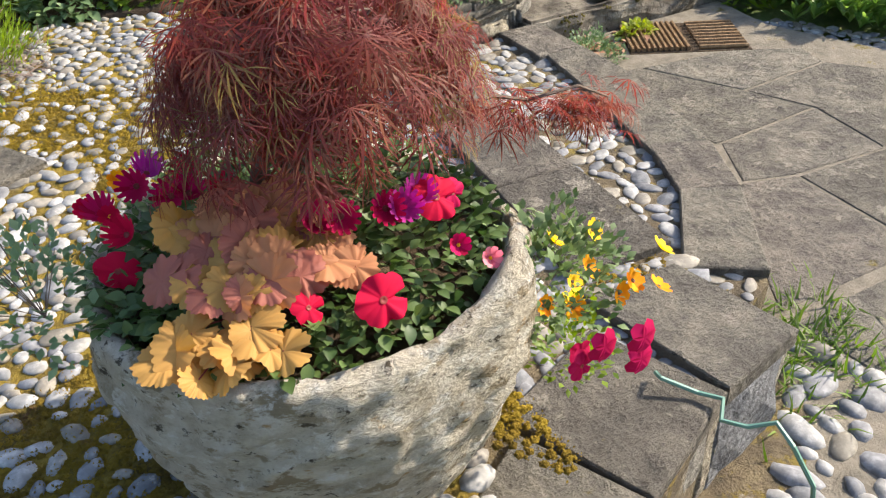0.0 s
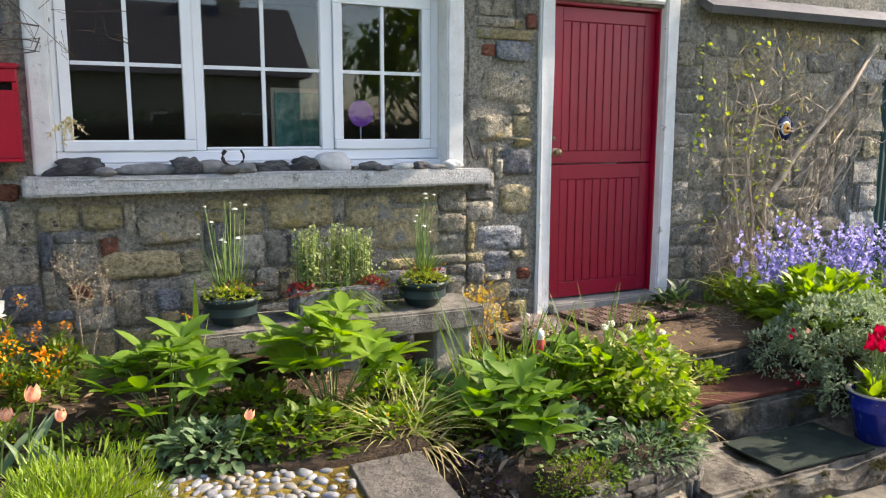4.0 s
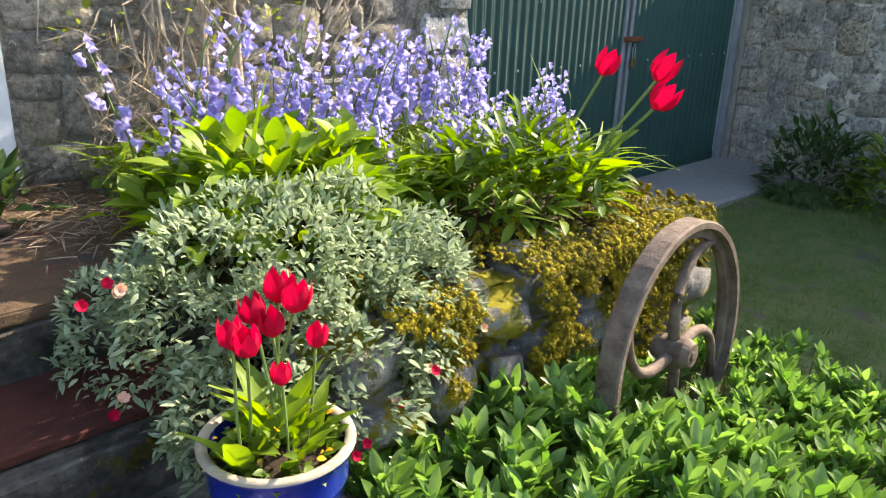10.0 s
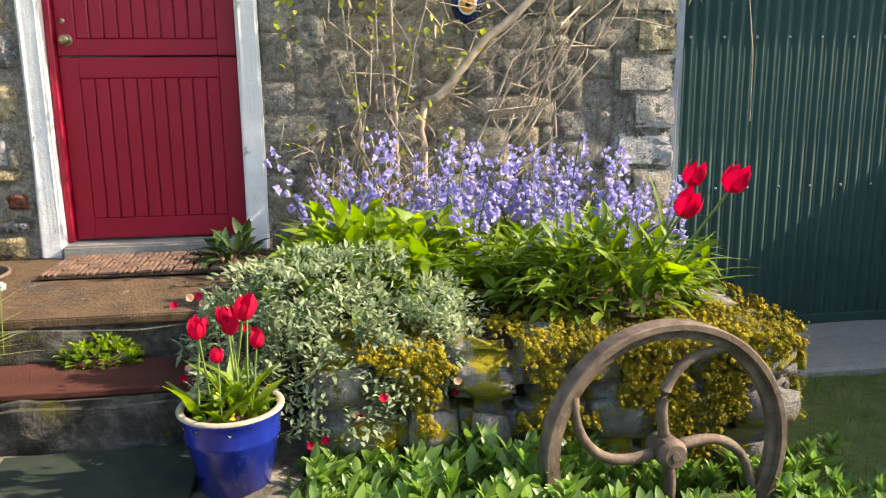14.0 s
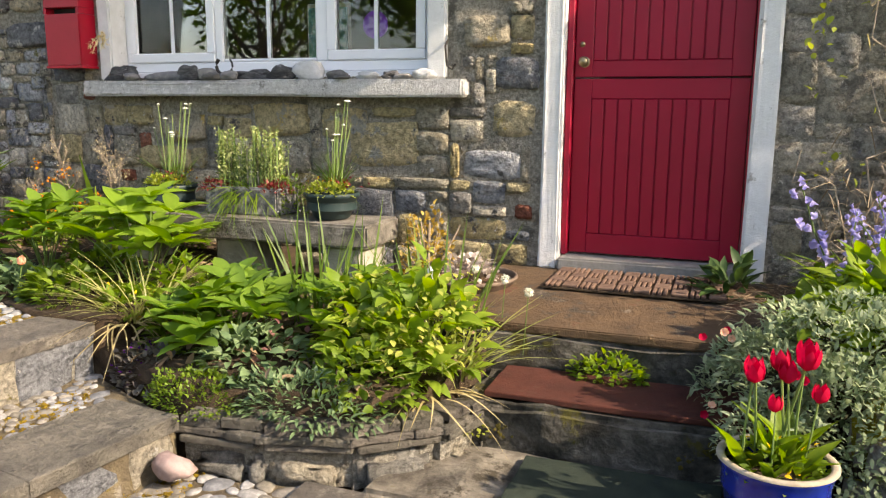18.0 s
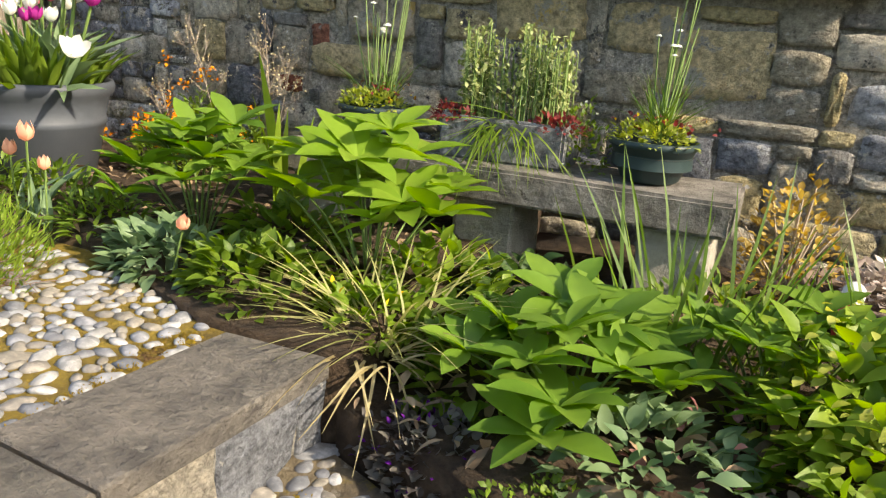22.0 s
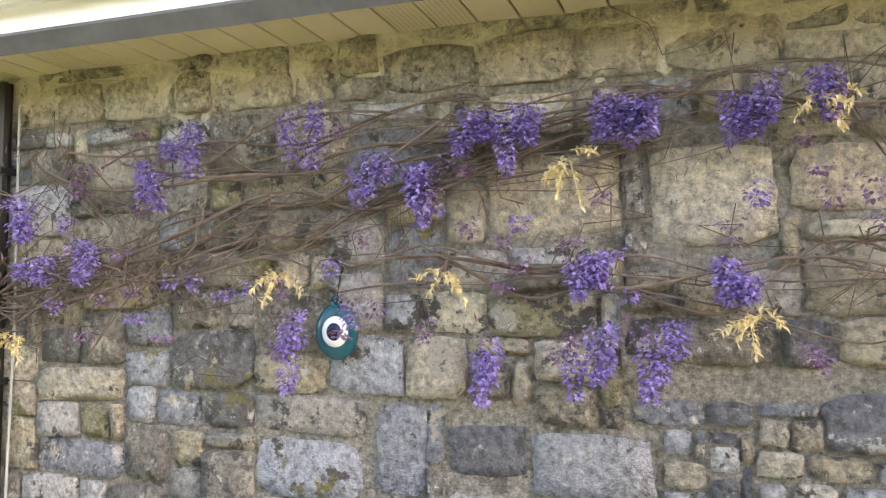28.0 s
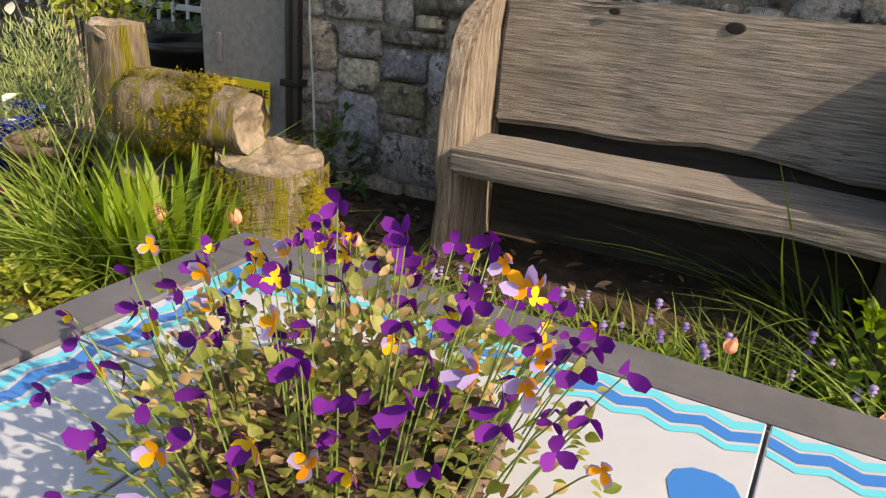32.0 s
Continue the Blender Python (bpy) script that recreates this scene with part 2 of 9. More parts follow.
M_REDSTEP = mat("red_coir", [(0.062, 0.020, 0.014), (0.115, 0.034, 0.023)], 10, 8, 0.95, 1.0, 140, [((0.10, 0.05, 0.035), 6, 0.62)], dist=0.012)
M_GREENMAT = mat("green_turf_mat", [(0.018, 0.030, 0.022), (0.042, 0.056, 0.040)], 8, 8, 0.95, 1.0, 220, [((0.17, 0.15, 0.11), 5, 0.64)], dist=0.01)
M_GLASS = glass_mat("window_glass")
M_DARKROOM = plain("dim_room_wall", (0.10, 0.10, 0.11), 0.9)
M_SOFFIT = mat("cream_upvc_soffit", [(0.62, 0.56, 0.42), (0.68, 0.62, 0.48)], 2, 5, 0.6, 0.1, 30)
M_SOFFITV = plain("soffit_slot", (0.30, 0.27, 0.20), 0.7)
M_FASCIA = mat("white_fascia", [(0.84, 0.84, 0.84), (0.90, 0.90, 0.89)], 2, 5, 0.45, 0.05, 30)
M_SLATE = mat("roof_slate", [(0.07, 0.07, 0.08), (0.13, 0.13, 0.14)], 4, 6, 0.7, 0.4, 30)


# ---- builders ----
def mesh(name, verts, faces, material, parent=None, label="", smooth=False):
    """One mesh object from plain lists; a child of parent when given."""
    me = bpy.data.meshes.new(name)
    me.from_pydata(verts, [], faces)
    me.materials.append(material)
    if smooth:
        me.polygons.foreach_set("use_smooth", [True] * len(me.polygons))
    me.update()
    ob = new(name, me)
    if parent is not None:
        ob.parent = parent
    if label:
        ob["label"] = label
    return ob


def part(name, bm, material, parent=None, label="", smooth=False):
    me = bpy.data.meshes.new(name)
    bm.to_mesh(me)
    bm.free()
    me.materials.append(material)
    if smooth:
        me.polygons.foreach_set("use_smooth", [True] * len(me.polygons))
    ob = new(name, me)
    if parent is not None:
        ob.parent = parent
    if label:
        ob["label"] = label
    return ob


def empty(name, at=(0, 0, 0), label="", category="", group="", kind="", rz=0):
    ob = new(name)
    ob.matrix_basis = pose(*at, 0, 0, rz)
    return tagged(ob, label, category, group, kind)


def box(x0, x1, y0, y1, z0, z1, bevel=0.0, seg=1, bm=None, m=None):
    b2 = bmesh.new()
    bmesh.ops.create_cube(b2, size=1.0, matrix=Matrix.Translation(((x0 + x1) / 2, (y0 + y1) / 2, (z0 + z1) / 2)) @ Matrix.Diagonal((x1 - x0, y1 - y0, z1 - z0, 1)))
    if bevel:
        bmesh.ops.bevel(b2, geom=b2.edges[:], offset=bevel, segments=seg, affect="EDGES")
    if m is not None:
        bmesh.ops.transform(b2, matrix=m, verts=b2.verts)
    if bm is None:
        return b2
    tmp = bpy.data.meshes.new("tmp")
    b2.to_mesh(tmp)
    b2.free()
    bm.from_mesh(tmp)
    bpy.data.meshes.remove(tmp)
    return bm


def rough_up(bm, amount, scale=3.0, cuts=0, seed=0):
    """Uneven, worn surface: subdivide and push the points about."""
    if cuts:
        bmesh.ops.subdivide_edges(bm, edges=bm.edges[:], cuts=cuts, use_grid_fill=True)
    bm.normal_update()
    for v in bm.verts:
        v.co += v.normal * amount * noise.noise(v.co * scale + Vector((seed, seed * 2.1, 0))) * 2
    return bm


def lathe(profile, seg=32, bm=None):
    """Turned shape from (radius, z) points."""
    bm = bm or bmesh.new()
    rings = [[bm.verts.new((r * math.cos(2 * math.pi * k / seg), r * math.sin(2 * math.pi * k / seg), z)) for k in range(seg)] for r, z in profile]
    for a, b in zip(rings, rings[1:]):
        for k in range(seg):
            bm.faces.new((a[k], a[(k + 1) % seg], b[(k + 1) % seg], b[k]))
    return bm


def tube(points, radius, seg=6, bm=None, taper=1.0):
    """Round bar along points."""
    bm = bm or bmesh.new()
    pts = [Vector(p) for p in points]
    prev = None
    n = len(pts)
    for i, p in enumerate(pts):
        d = (pts[min(i + 1, n - 1)] - pts[max(i - 1, 0)]).normalized()
        u = d.cross(Vector((0, 0, 1)) if abs(d.z) < 0.95 else Vector((1, 0, 0))).normalized()
        w = d.cross(u)
        r = radius * (1 + (taper - 1) * i / max(n - 1, 1))
        ring = [bm.verts.new(p + (u * math.cos(2 * math.pi * k / seg) + w * math.sin(2 * math.pi * k / seg)) * r) for k in range(seg)]
        if prev:
            for k in range(seg):
                bm.faces.new((prev[k], prev[(k + 1) % seg], ring[(k + 1) % seg], ring[k]))
        else:
            bm.faces.new(ring[::-1])
        prev = ring
    bm.faces.new(prev)
    return bm


def prism(poly, z0, z1):
    """Flat slab over an outline."""
    bm = bmesh.new()
    lo = [bm.verts.new((x, y, z0)) for x, y in poly]
    hi = [bm.verts.new((x, y, z1)) for x, y in poly]
    bm.faces.new(lo[::-1])
    bm.faces.new(hi)
    for i in range(len(poly)):
        j = (i + 1) % len(poly)
        bm.faces.new((lo[i], lo[j], hi[j], hi[i]))
    bmesh.ops.recalc_face_normals(bm, faces=bm.faces[:])
    return bm

# ---- the setting ----
WY = 5.40            # face of the house wall
POT = (0.2, 0.97)    # planter with the maple


def sheet(name, x0, x1, y0, y1, z, material, nx=2, ny=2, bumpy=0.0, seed=0, kind="structure", label="", category="", parent=None):
    xs, ys = np.linspace(x0, x1, nx), np.linspace(y0, y1, ny)
    vs = [(x, y, z + bumpy * noise.noise(Vector((x * 1.7, y * 1.7, seed)))) for y in ys for x in xs]
    fs = [(j * nx + i, j * nx + i + 1, (j + 1) * nx + i + 1, (j + 1) * nx + i) for j in range(ny - 1) for i in range(nx - 1)]
    ob = mesh(name, vs, fs, material, parent, smooth=True)
    return tagged(ob, label, category, "", kind)


# ground to the horizon and the lawn
sheet("ground", -400, 400, -400, 400, -0.72, M_GRASSG, 3, 3, label="rough short grass running to the horizon", category="ground")
sheet("lawn", 0.2, 12.0, -6.0, 5.6, -0.66, M_GRASSG, 60, 60, 0.05, label="short mown lawn beside the barn wall", category="lawn")

# terraces: solid bodies whose tops carry pebbles and flags
L0 = [(-8, -1.0), (0.30, -1.0), (0.40, 0.72), (0.58, 1.02), (0.68, 1.26), (0.74, 2.35), (0.90, 3.0), (0.95, 3.74), (0.55, 3.75), (-0.2, 4.05), (-8, 4.2)]
tagged(part("terrace_upper", prism(L0, -0.9, -0.027), M_MOSSBED), "mossy mortar of the upper pebble terrace", "terrace", "", "structure")
sheet("grass_verge", -7.99, 0.29, -0.99, 0.27, -0.020, M_GRASSG, 20, 6, 0.0, label="thin worn grass at the back of the pebble terrace", category="grass")
sheet("grass_verge", -7.99, -4.43, 0.28, 3.85, -0.020, M_GRASSG, 14, 14, 0.0, label="worn grass beyond the pebble terrace", category="grass")
L1 = [(0.25, 0.3), (0.72, 0.62), (1.12, 0.80), (1.40, 0.90), (1.42, 1.3), (1.46, 1.84), (1.50, 2.4), (1.66, 3.40), (0.94, 3.72), (0.80, 2.5), (0.50, 1.1), (0.3, 0.8)]
tagged(part("terrace_middle", prism(L1, -0.9, -0.245), M_GRITBED), "mossy mortar of the middle pebble terrace", "terrace", "", "structure")
L2 = [(1.2, 1.0), (1.78, 1.2), (2.20, 1.9), (2.40, 2.7), (2.43, 3.46), (1.66, 3.42), (1.4, 1.6)]
tagged(part("terrace_lower", prism(L2, -0.9, -0.445), M_GRITBED), "mossy mortar of the lower pebble terrace", "terrace", "", "structure")
L3 = [(1.0, 0.2), (3.2, 0.4), (4.15, 1.5), (4.05, 2.2), (3.78, 3.0), (3.85, 3.46), (1.6, 3.46)]
tagged(part("pavement", prism(L3, -0.9, -0.5895), M_JOINT), "earth and mortar under the lower flagstones", "pavement", "", "structure")

# steps up to the door
tagged(part("step_lowest", rough_up(box(2.40, 4.0, 3.46, 4.00, -0.9, -0.409, 0.02, 2), 0.022, 6, 9), M_STEPC), "mossy concrete step at the foot of the door steps", "step", "", "structure")
tagged(part("step_middle", rough_up(box(2.60, 3.95, 3.95, 4.42, -0.9, -0.212, 0.025, 2), 0.016, 7, 7, 2), M_DARKSTEP), "rough concrete middle step below the door", "step", "", "structure")


def landing(z1, y0, x0, x1, z0, bevel, amount, seed):
    """Landing body that falls a little towards its front."""
    bm = rough_up(box(x0, x1, y0, 5.40, z0, z1, bevel, 2), amount, 6, 6, seed)
    for v in bm.verts:
        if v.co.z > -0.2:
            v.co.z -= 0.055 * max(0.0, min(1.0, (4.95 - v.co.y) / 0.6))
    return bm


tagged(part("step_top", landing(0.026, 4.36, 2.35, 4.0, -0.9, 0.025, 0.014, 4), M_DARKSTEP), "rough concrete landing before the door", "step", "", "structure")
tagged(part("landing_screed", landing(0.050, 4.375, 2.37, 3.98, 0.010, 0.006, 0.005, 5), M_TANSTEP), "worn tan cement skim on the landing", "step", "", "structure")

# bed soil
def soil(name, poly, z0, z1, label):
    bm = prism(poly, z0, z1)
    bmesh.ops.triangulate(bm, faces=[f for f in bm.faces if len(f.verts) > 4])
    bmesh.ops.subdivide_edges(bm, edges=bm.edges[:], cuts=4, use_grid_fill=True)
    for v in bm.verts:
        if v.co.z > z0 + 0.01:
            v.co.z += 0.05 * noise.noise(v.co * 2.5) + 0.05 * max(0.0, v.co.y - 4.0)
    return tagged(part(name, bm, M_SOIL, smooth=True), label, "soil", "", "structure")


soil("soil_bed", [(-8, 4.2), (-0.2, 4.05), (0.55, 3.75), (1.02, 3.72), (1.02, 5.4), (-8, 5.4)], -0.9, 0.0, "dark earth of the bed along the wall")
soil("soil_bed_right", [(1.02, 3.70), (1.64, 3.50), (2.38, 3.60), (2.60, 3.95), (2.60, 5.4), (1.02, 5.4)], -0.9, -0.12, "dark earth of the raised bed by the steps")

# house
DX0, DX1, DZ0, DZ1 = 2.66, 3.70, 0.10, 2.22
WX0, WX1, WZ0, WZ1 = -0.48, 2.02, 1.12, 2.24
WALLX0, WALLX1, WALLZ = -4.53, 6.10, 2.78


def wall_piece(x0, x1, z0, z1):
    return box(x0, x1, WY + 0.012, WY + 0.55, z0, z1)


wall = wall_piece(WALLX0, WX0, -0.9, WALLZ)
for a in ((WX0, WX1, -0.9, WZ0), (WX0, WX1, WZ1, WALLZ), (WX1, DX0, -0.9, WALLZ), (DX0, DX1, -0.9, DZ0 - 0.02), (DX0, DX1, DZ1, WALLZ), (DX1, WALLX1, -0.9, WALLZ)):
    box(a[0], a[1], WY + 0.012, WY + 0.55, a[2], a[3], bm=wall)
wall_ob = tagged(part("wall_house", wall, M_MORTAR), "grey rubble stone house wall with lime mortar", "wall", "", "structure")

# room behind the window
bm = box(-4.4, 6.0, WY + 3.5, WY + 3.6, -0.2, 2.6)
for a in ((-4.4, -4.3, WY + 0.56, WY + 3.5, -0.2, 2.6), (2.3, 2.4, WY + 0.56, WY + 3.5, -0.2, 2.6), (-4.4, 6.0, WY + 0.56, WY + 3.5, -0.3, -0.2)):
    box(*a, bm=bm)
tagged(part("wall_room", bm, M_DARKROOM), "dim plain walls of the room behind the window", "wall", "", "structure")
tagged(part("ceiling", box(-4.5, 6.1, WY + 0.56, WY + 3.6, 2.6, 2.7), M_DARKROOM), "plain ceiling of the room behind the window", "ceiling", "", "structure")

# right wall of the yard and barn doors
RW0, RW1 = Vector((9.50, 5.60, 0)), Vector((8.60, -1.5, 0))
rdir = (RW1 - RW0).normalized()
RWM = Matrix.Translation(RW0) @ Matrix.Rotation(math.atan2(rdir.y, rdir.x), 4, "Z")
RWLEN, RWTOP = (RW1 - RW0).length, 1.66
bm = box(0, RWLEN, 0.02, 0.5, -0.9, RWTOP)
bm.transform(RWM)
rwall_ob = tagged(part("wall_yard", bm, M_MORTAR), "tall pale rubble stone yard wall", "wall", "", "structure")

# ---- window, sill and what stands on it ----
M_SILLSTONE = mat("grey_sill_stone", [(0.10, 0.10, 0.105), (0.17, 0.165, 0.16), (0.27, 0.26, 0.24)], 14, 9, 0.85, 0.8, 40, None, 0.4)
window = empty("window_1", (0, 0, 0), "white plastic window of three casements with glazing bars", "window", "", "structure")
FY = WY + 0.13
for n, a in (("window_frame", (WX0 + 0.11, WX1 - 0.12, FY, FY + 0.07, 1.16, 1.222)), ("window_frame", (WX0 + 0.11, WX1 - 0.12, FY, FY + 0.07, 2.165, 2.23)),
             ("window_frame", (WX0 + 0.11, WX0 + 0.145, FY, FY + 0.07, 1.222, 2.165)), ("window_frame", (WX1 - 0.18, WX1 - 0.12, FY, FY + 0.07, 1.222, 2.165)),
             ("mullion", (0.36, 0.414, FY, FY + 0.07, 1.222, 2.165)), ("mullion", (1.107, 1.187, FY, FY + 0.07, 1.222, 2.165))):
    part(n, box(*a, 0.006), M_UPVC, window)
part("window_board", box(WX0 + 0.11, WX1 - 0.12, FY - 0.03, FY + 0.01, 1.115, 1.157, 0.004), M_UPVC, window)
for x0, x1, opens in ((-0.335, 0.36, True), (0.414, 1.107, False), (1.187, 1.84, True)):
    e, lo, hi = (0.06, 1.288, 2.105) if opens else (0.006, 1.245, 2.15)
    sash = part("sash", box(x0 + 0.002, x1 - 0.002, FY - 0.012 if opens else FY + 0.004, FY + 0.045, 1.2225, lo - 0.002, 0.008), M_UPVC, window)
    y = FY - 0.012 if opens else FY + 0.004
    for a in ((x0 + 0.002, x1 - 0.002, y, FY + 0.045, hi + 0.002, 2.164), (x0 + 0.002, x0 + e - 0.001, y, FY + 0.045, lo - 0.001, hi + 0.001), (x1 - e + 0.001, x1 - 0.002, y, FY + 0.045, lo - 0.001, hi + 0.001)):
        part("sash_rail", box(*a, 0.002), M_UPVC, sash)
    xm, zm = (x0 + x1) / 2, 1.700
    part("glazing_bar", box(xm - 0.011, xm + 0.011, FY + 0.005, FY + 0.03, lo, hi), M_UPVC, sash)
    part("glazing_bar", box(x0 + e, xm - 0.012, FY + 0.005, FY + 0.03, zm - 0.01, zm + 0.01), M_UPVC, sash)
    part("glazing_bar", box(xm + 0.012, x1 - e, FY + 0.005, FY + 0.03, zm - 0.01, zm + 0.01), M_UPVC, sash)
    for a, b in ((x0 + e, xm - 0.012), (xm + 0.012, x1 - e)):
        for c, d in ((lo, zm - 0.011), (zm + 0.011, hi)):
            g = part("pane", box(a, b, FY + 0.014, FY + 0.02, c, d), M_GLASS, sash)
            g.visible_shadow = False
for x0, x1 in ((WX0, WX0 + 0.11), (WX1 - 0.12, WX1)):
    tagged(part("window_surround", rough_up(box(x0, x1, WY - 0.015, WY + 0.20, 1.10, 2.30, 0.012, 2), 0.006, 6, 2), M_PAINTWALL), "white painted render beside the window, flaking", "surround", "", "structure")
tagged(part("window_sill", rough_up(box(-0.53, 2.16, WY - 0.13, WY + 0.14, 1.00, 1.10, 0.012, 2), 0.009, 9, 3, 8), mat("pale_sill_concrete", [(0.33, 0.325, 0.31), (0.52, 0.515, 0.50), (0.66, 0.655, 0.64)], 30, 12, 0.9, 1.0, 60, [((0.24, 0.23, 0.21), 12, 0.60), ((0.74, 0.735, 0.72), 20, 0.60)], dist=0.02, gritty=0.74)), "thick pale concrete window sill", "sill", "", "structure")
# blank upper lintel
tagged(part("window_lintel", box(-0.52, 2.06, WY - 0.01, WY + 0.3, 2.305, 2.50, 0.01), M_CONC), "concrete lintel over the window", "lintel", "", "structure")



def stone_blob(name, material, sx, sy, sz, seed, parent=None, sub=2, rough=0.25):
    bm = bmesh.new()
    bmesh.ops.create_icosphere(bm, subdivisions=sub, radius=1.0)
    for v in bm.verts:
        k = 1 + rough * noise.noise(v.co * 1.3 + Vector((seed * 3.7, seed, 0))) + 0.4 * rough * noise.noise(v.co * 4 + Vector((seed, 0, seed)))
        v.co = Vector((v.co.x * sx * k, v.co.y * sy * k, max(v.co.z * sz * k, -sz * 0.8)))
    return part(name, bm, material, parent, smooth=True)


M_SLATEROCK = mat("dark_ridged_rock", [(0.06, 0.06, 0.062), (0.12, 0.12, 0.125), (0.21, 0.21, 0.21)], 16, 10, 0.85, 1.0, 30, [((0.42, 0.42, 0.42), 12, 0.62)], 0.3, dist=0.04, stretch=(1, 1, 3))
M_PALEROCK = mat("pale_flat_stone", [(0.48, 0.475, 0.46), (0.66, 0.655, 0.645)], 12, 10, 0.85, 0.8, 30, [((0.32, 0.31, 0.29), 9, 0.60)], 0.2, dist=0.02)
for i, (x0, x1, h, dy, m, lab) in enumerate((
        (-0.39, -0.15, 0.100, 0.03, M_SLATEROCK, "large dark ridged rock on the window sill"), (-0.20, -0.08, 0.045, -0.05, M_SILLSTONE, "small grey stone on the window sill"),
        (-0.08, 0.25, 0.060, 0.04, M_SILLSTONE, "long flat grey stone on the window sill"), (0.19, 0.35, 0.095, 0.0, M_SLATEROCK, "dark angular rock on the window sill"),
        (0.31, 0.52, 0.075, 0.02, M_SILLSTONE, "rounded grey stone on the window sill"), (0.44, 0.56, 0.045, -0.06, M_SILLSTONE, "small grey pebble at the front of the sill"),
        (0.53, 0.66, 0.055, -0.02, M_SILLSTONE, "rounded grey stone on the window sill"), (0.63, 0.89, 0.060, 0.03, M_SLATEROCK, "low dark rock under the iron horn"),
        (0.88, 1.04, 0.085, 0.02, M_SLATEROCK, "dark wedge of rock on the window sill"), (1.02, 1.25, 0.115, 0.03, M_PALEROCK, "pale flat stone standing on the window sill"),
        (1.28, 1.42, 0.055, -0.01, M_SILLSTONE, "rounded grey stone on the window sill"), (1.36, 1.46, 0.030, -0.06, M_SILLSTONE, "small flat pebble on the window sill"),
        (1.49, 1.63, 0.045, -0.03, M_PALEROCK, "pale sea-worn pebble on the window sill"), (1.63, 1.74, 0.045, 0.0, M_SLATEROCK, "small dark stone on the window sill"),
        (1.73, 1.84, 0.030, -0.04, M_SILLSTONE, "small flat pebble on the window sill"), (1.84, 1.98, 0.055, -0.02, M_PALEROCK, "pale sea-worn pebble on the window sill"))):
    rugged = m is M_SLATEROCK
    st = stone_blob("rock" if rugged else "beach_stone", m, (x1 - x0) / 2, 0.042, h / 1.8, i * 3 + 2, sub=3, rough=0.75 if rugged else 0.35)
    st.location = (x0 + (x1 - x0) / 2, WY - 0.05 + dy, 1.10 + h / 1.8 * 0.8)
    tagged(st, lab, "stone", "stones on the sill")
M_IRON = mat("dark_iron", [(0.035, 0.032, 0.03), (0.08, 0.07, 0.06)], 20, 6, 0.6, 0.4, 80, metal=0.6)
hook = part("ram_horn", tube([(0.537 + 0.060 * math.cos(a), WY - 0.03, 1.19 + 0.055 * math.sin(a)) for a in np.linspace(math.pi * 0.75, math.pi * 2.25, 12)], 0.012, 8, taper=0.5), M_IRON)
tagged(hook, "dark curled iron horn lying on the window sill", "ornament")
hk = part("wall_hook", tube([(2.03, WY - 0.01, 1.32), (2.03, WY - 0.06, 1.28), (2.05, WY - 0.08, 1.17), (2.08, WY - 0.08, 1.15), (2.10, WY - 0.08, 1.18)], 0.006, 6), M_IRON)
tagged(hk, "small dark iron hook fixed in the wall", "hook")

# things behind the glass
M_PURPLE = plain("purple_card", (0.28, 0.06, 0.62), 0.6)
M_TEAL = mat("teal_print", [(0.02, 0.10, 0.10), (0.10, 0.30, 0.26), (0.35, 0.45, 0.38)], 14, 4, 0.6, 0)
disc = empty("purple_roundel", (1.427, WY + 0.32, 1.16), "purple round card on a stick behind the glass", "ornament")
part("disc", lathe([(0.001, 0), (0.085, 0), (0.085, 0.01), (0.001, 0.01)], 24), M_PURPLE, disc).matrix_basis = pose(0, 0, 0.29, 90)
part("stick", tube([(0, 0, 0), (0, 0, 0.23)], 0.005), M_UPVC, disc)
pic = empty("picture", (1.03, WY + 0.42, 1.16), "framed teal landscape print on the inner sill", "picture")
part("canvas", box(-0.14, 0.14, 0, 0.02, 0.05, 0.42), M_TEAL, pic)
part("picture_frame", box(-0.16, 0.16, 0.022, 0.035, 0.02, 0.45, 0.004), plain("pale_frame", (0.5, 0.48, 0.4)), pic)
tagged(part("inner_sill", box(WX0, WX1, WY + 0.22, WY + 0.55, 1.122, 1.158, 0.004), M_UPVC), "white inner window sill", "sill", "", "structure")

# ---- red door ----
for x0, x1 in ((2.585, 2.70), (3.655, 3.775)):
    tagged(part("door_surround", rough_up(box(x0, x1, WY - 0.03, WY + 0.12, 0.05, 2.36, 0.012, 2), 0.008, 5, 3, x0), M_PAINTWALL), "white painted stone door surround, flaking", "surround", "", "structure")
tagged(part("door_surround", rough_up(box(2.70, 3.655, WY - 0.03, WY + 0.12, 2.24, 2.36, 0.012, 2), 0.008, 5, 3), M_PAINTWALL), "white painted stone head over the door", "surround", "", "structure")
door = empty("door_1", (2.735, WY + 0.10, 0.125), "red painted boarded stable door, shut", "door", "", "structure")
for a in ((-0.035, 0.0, -0.06, 0.06, 0.0, 2.12), (0.915, 0.935, -0.06, 0.06, 0.0, 2.12), (0.0, 0.915, -0.06, 0.06, 2.07, 2.12)):
    part("door_frame", box(*a, 0.006), M_RED, door)


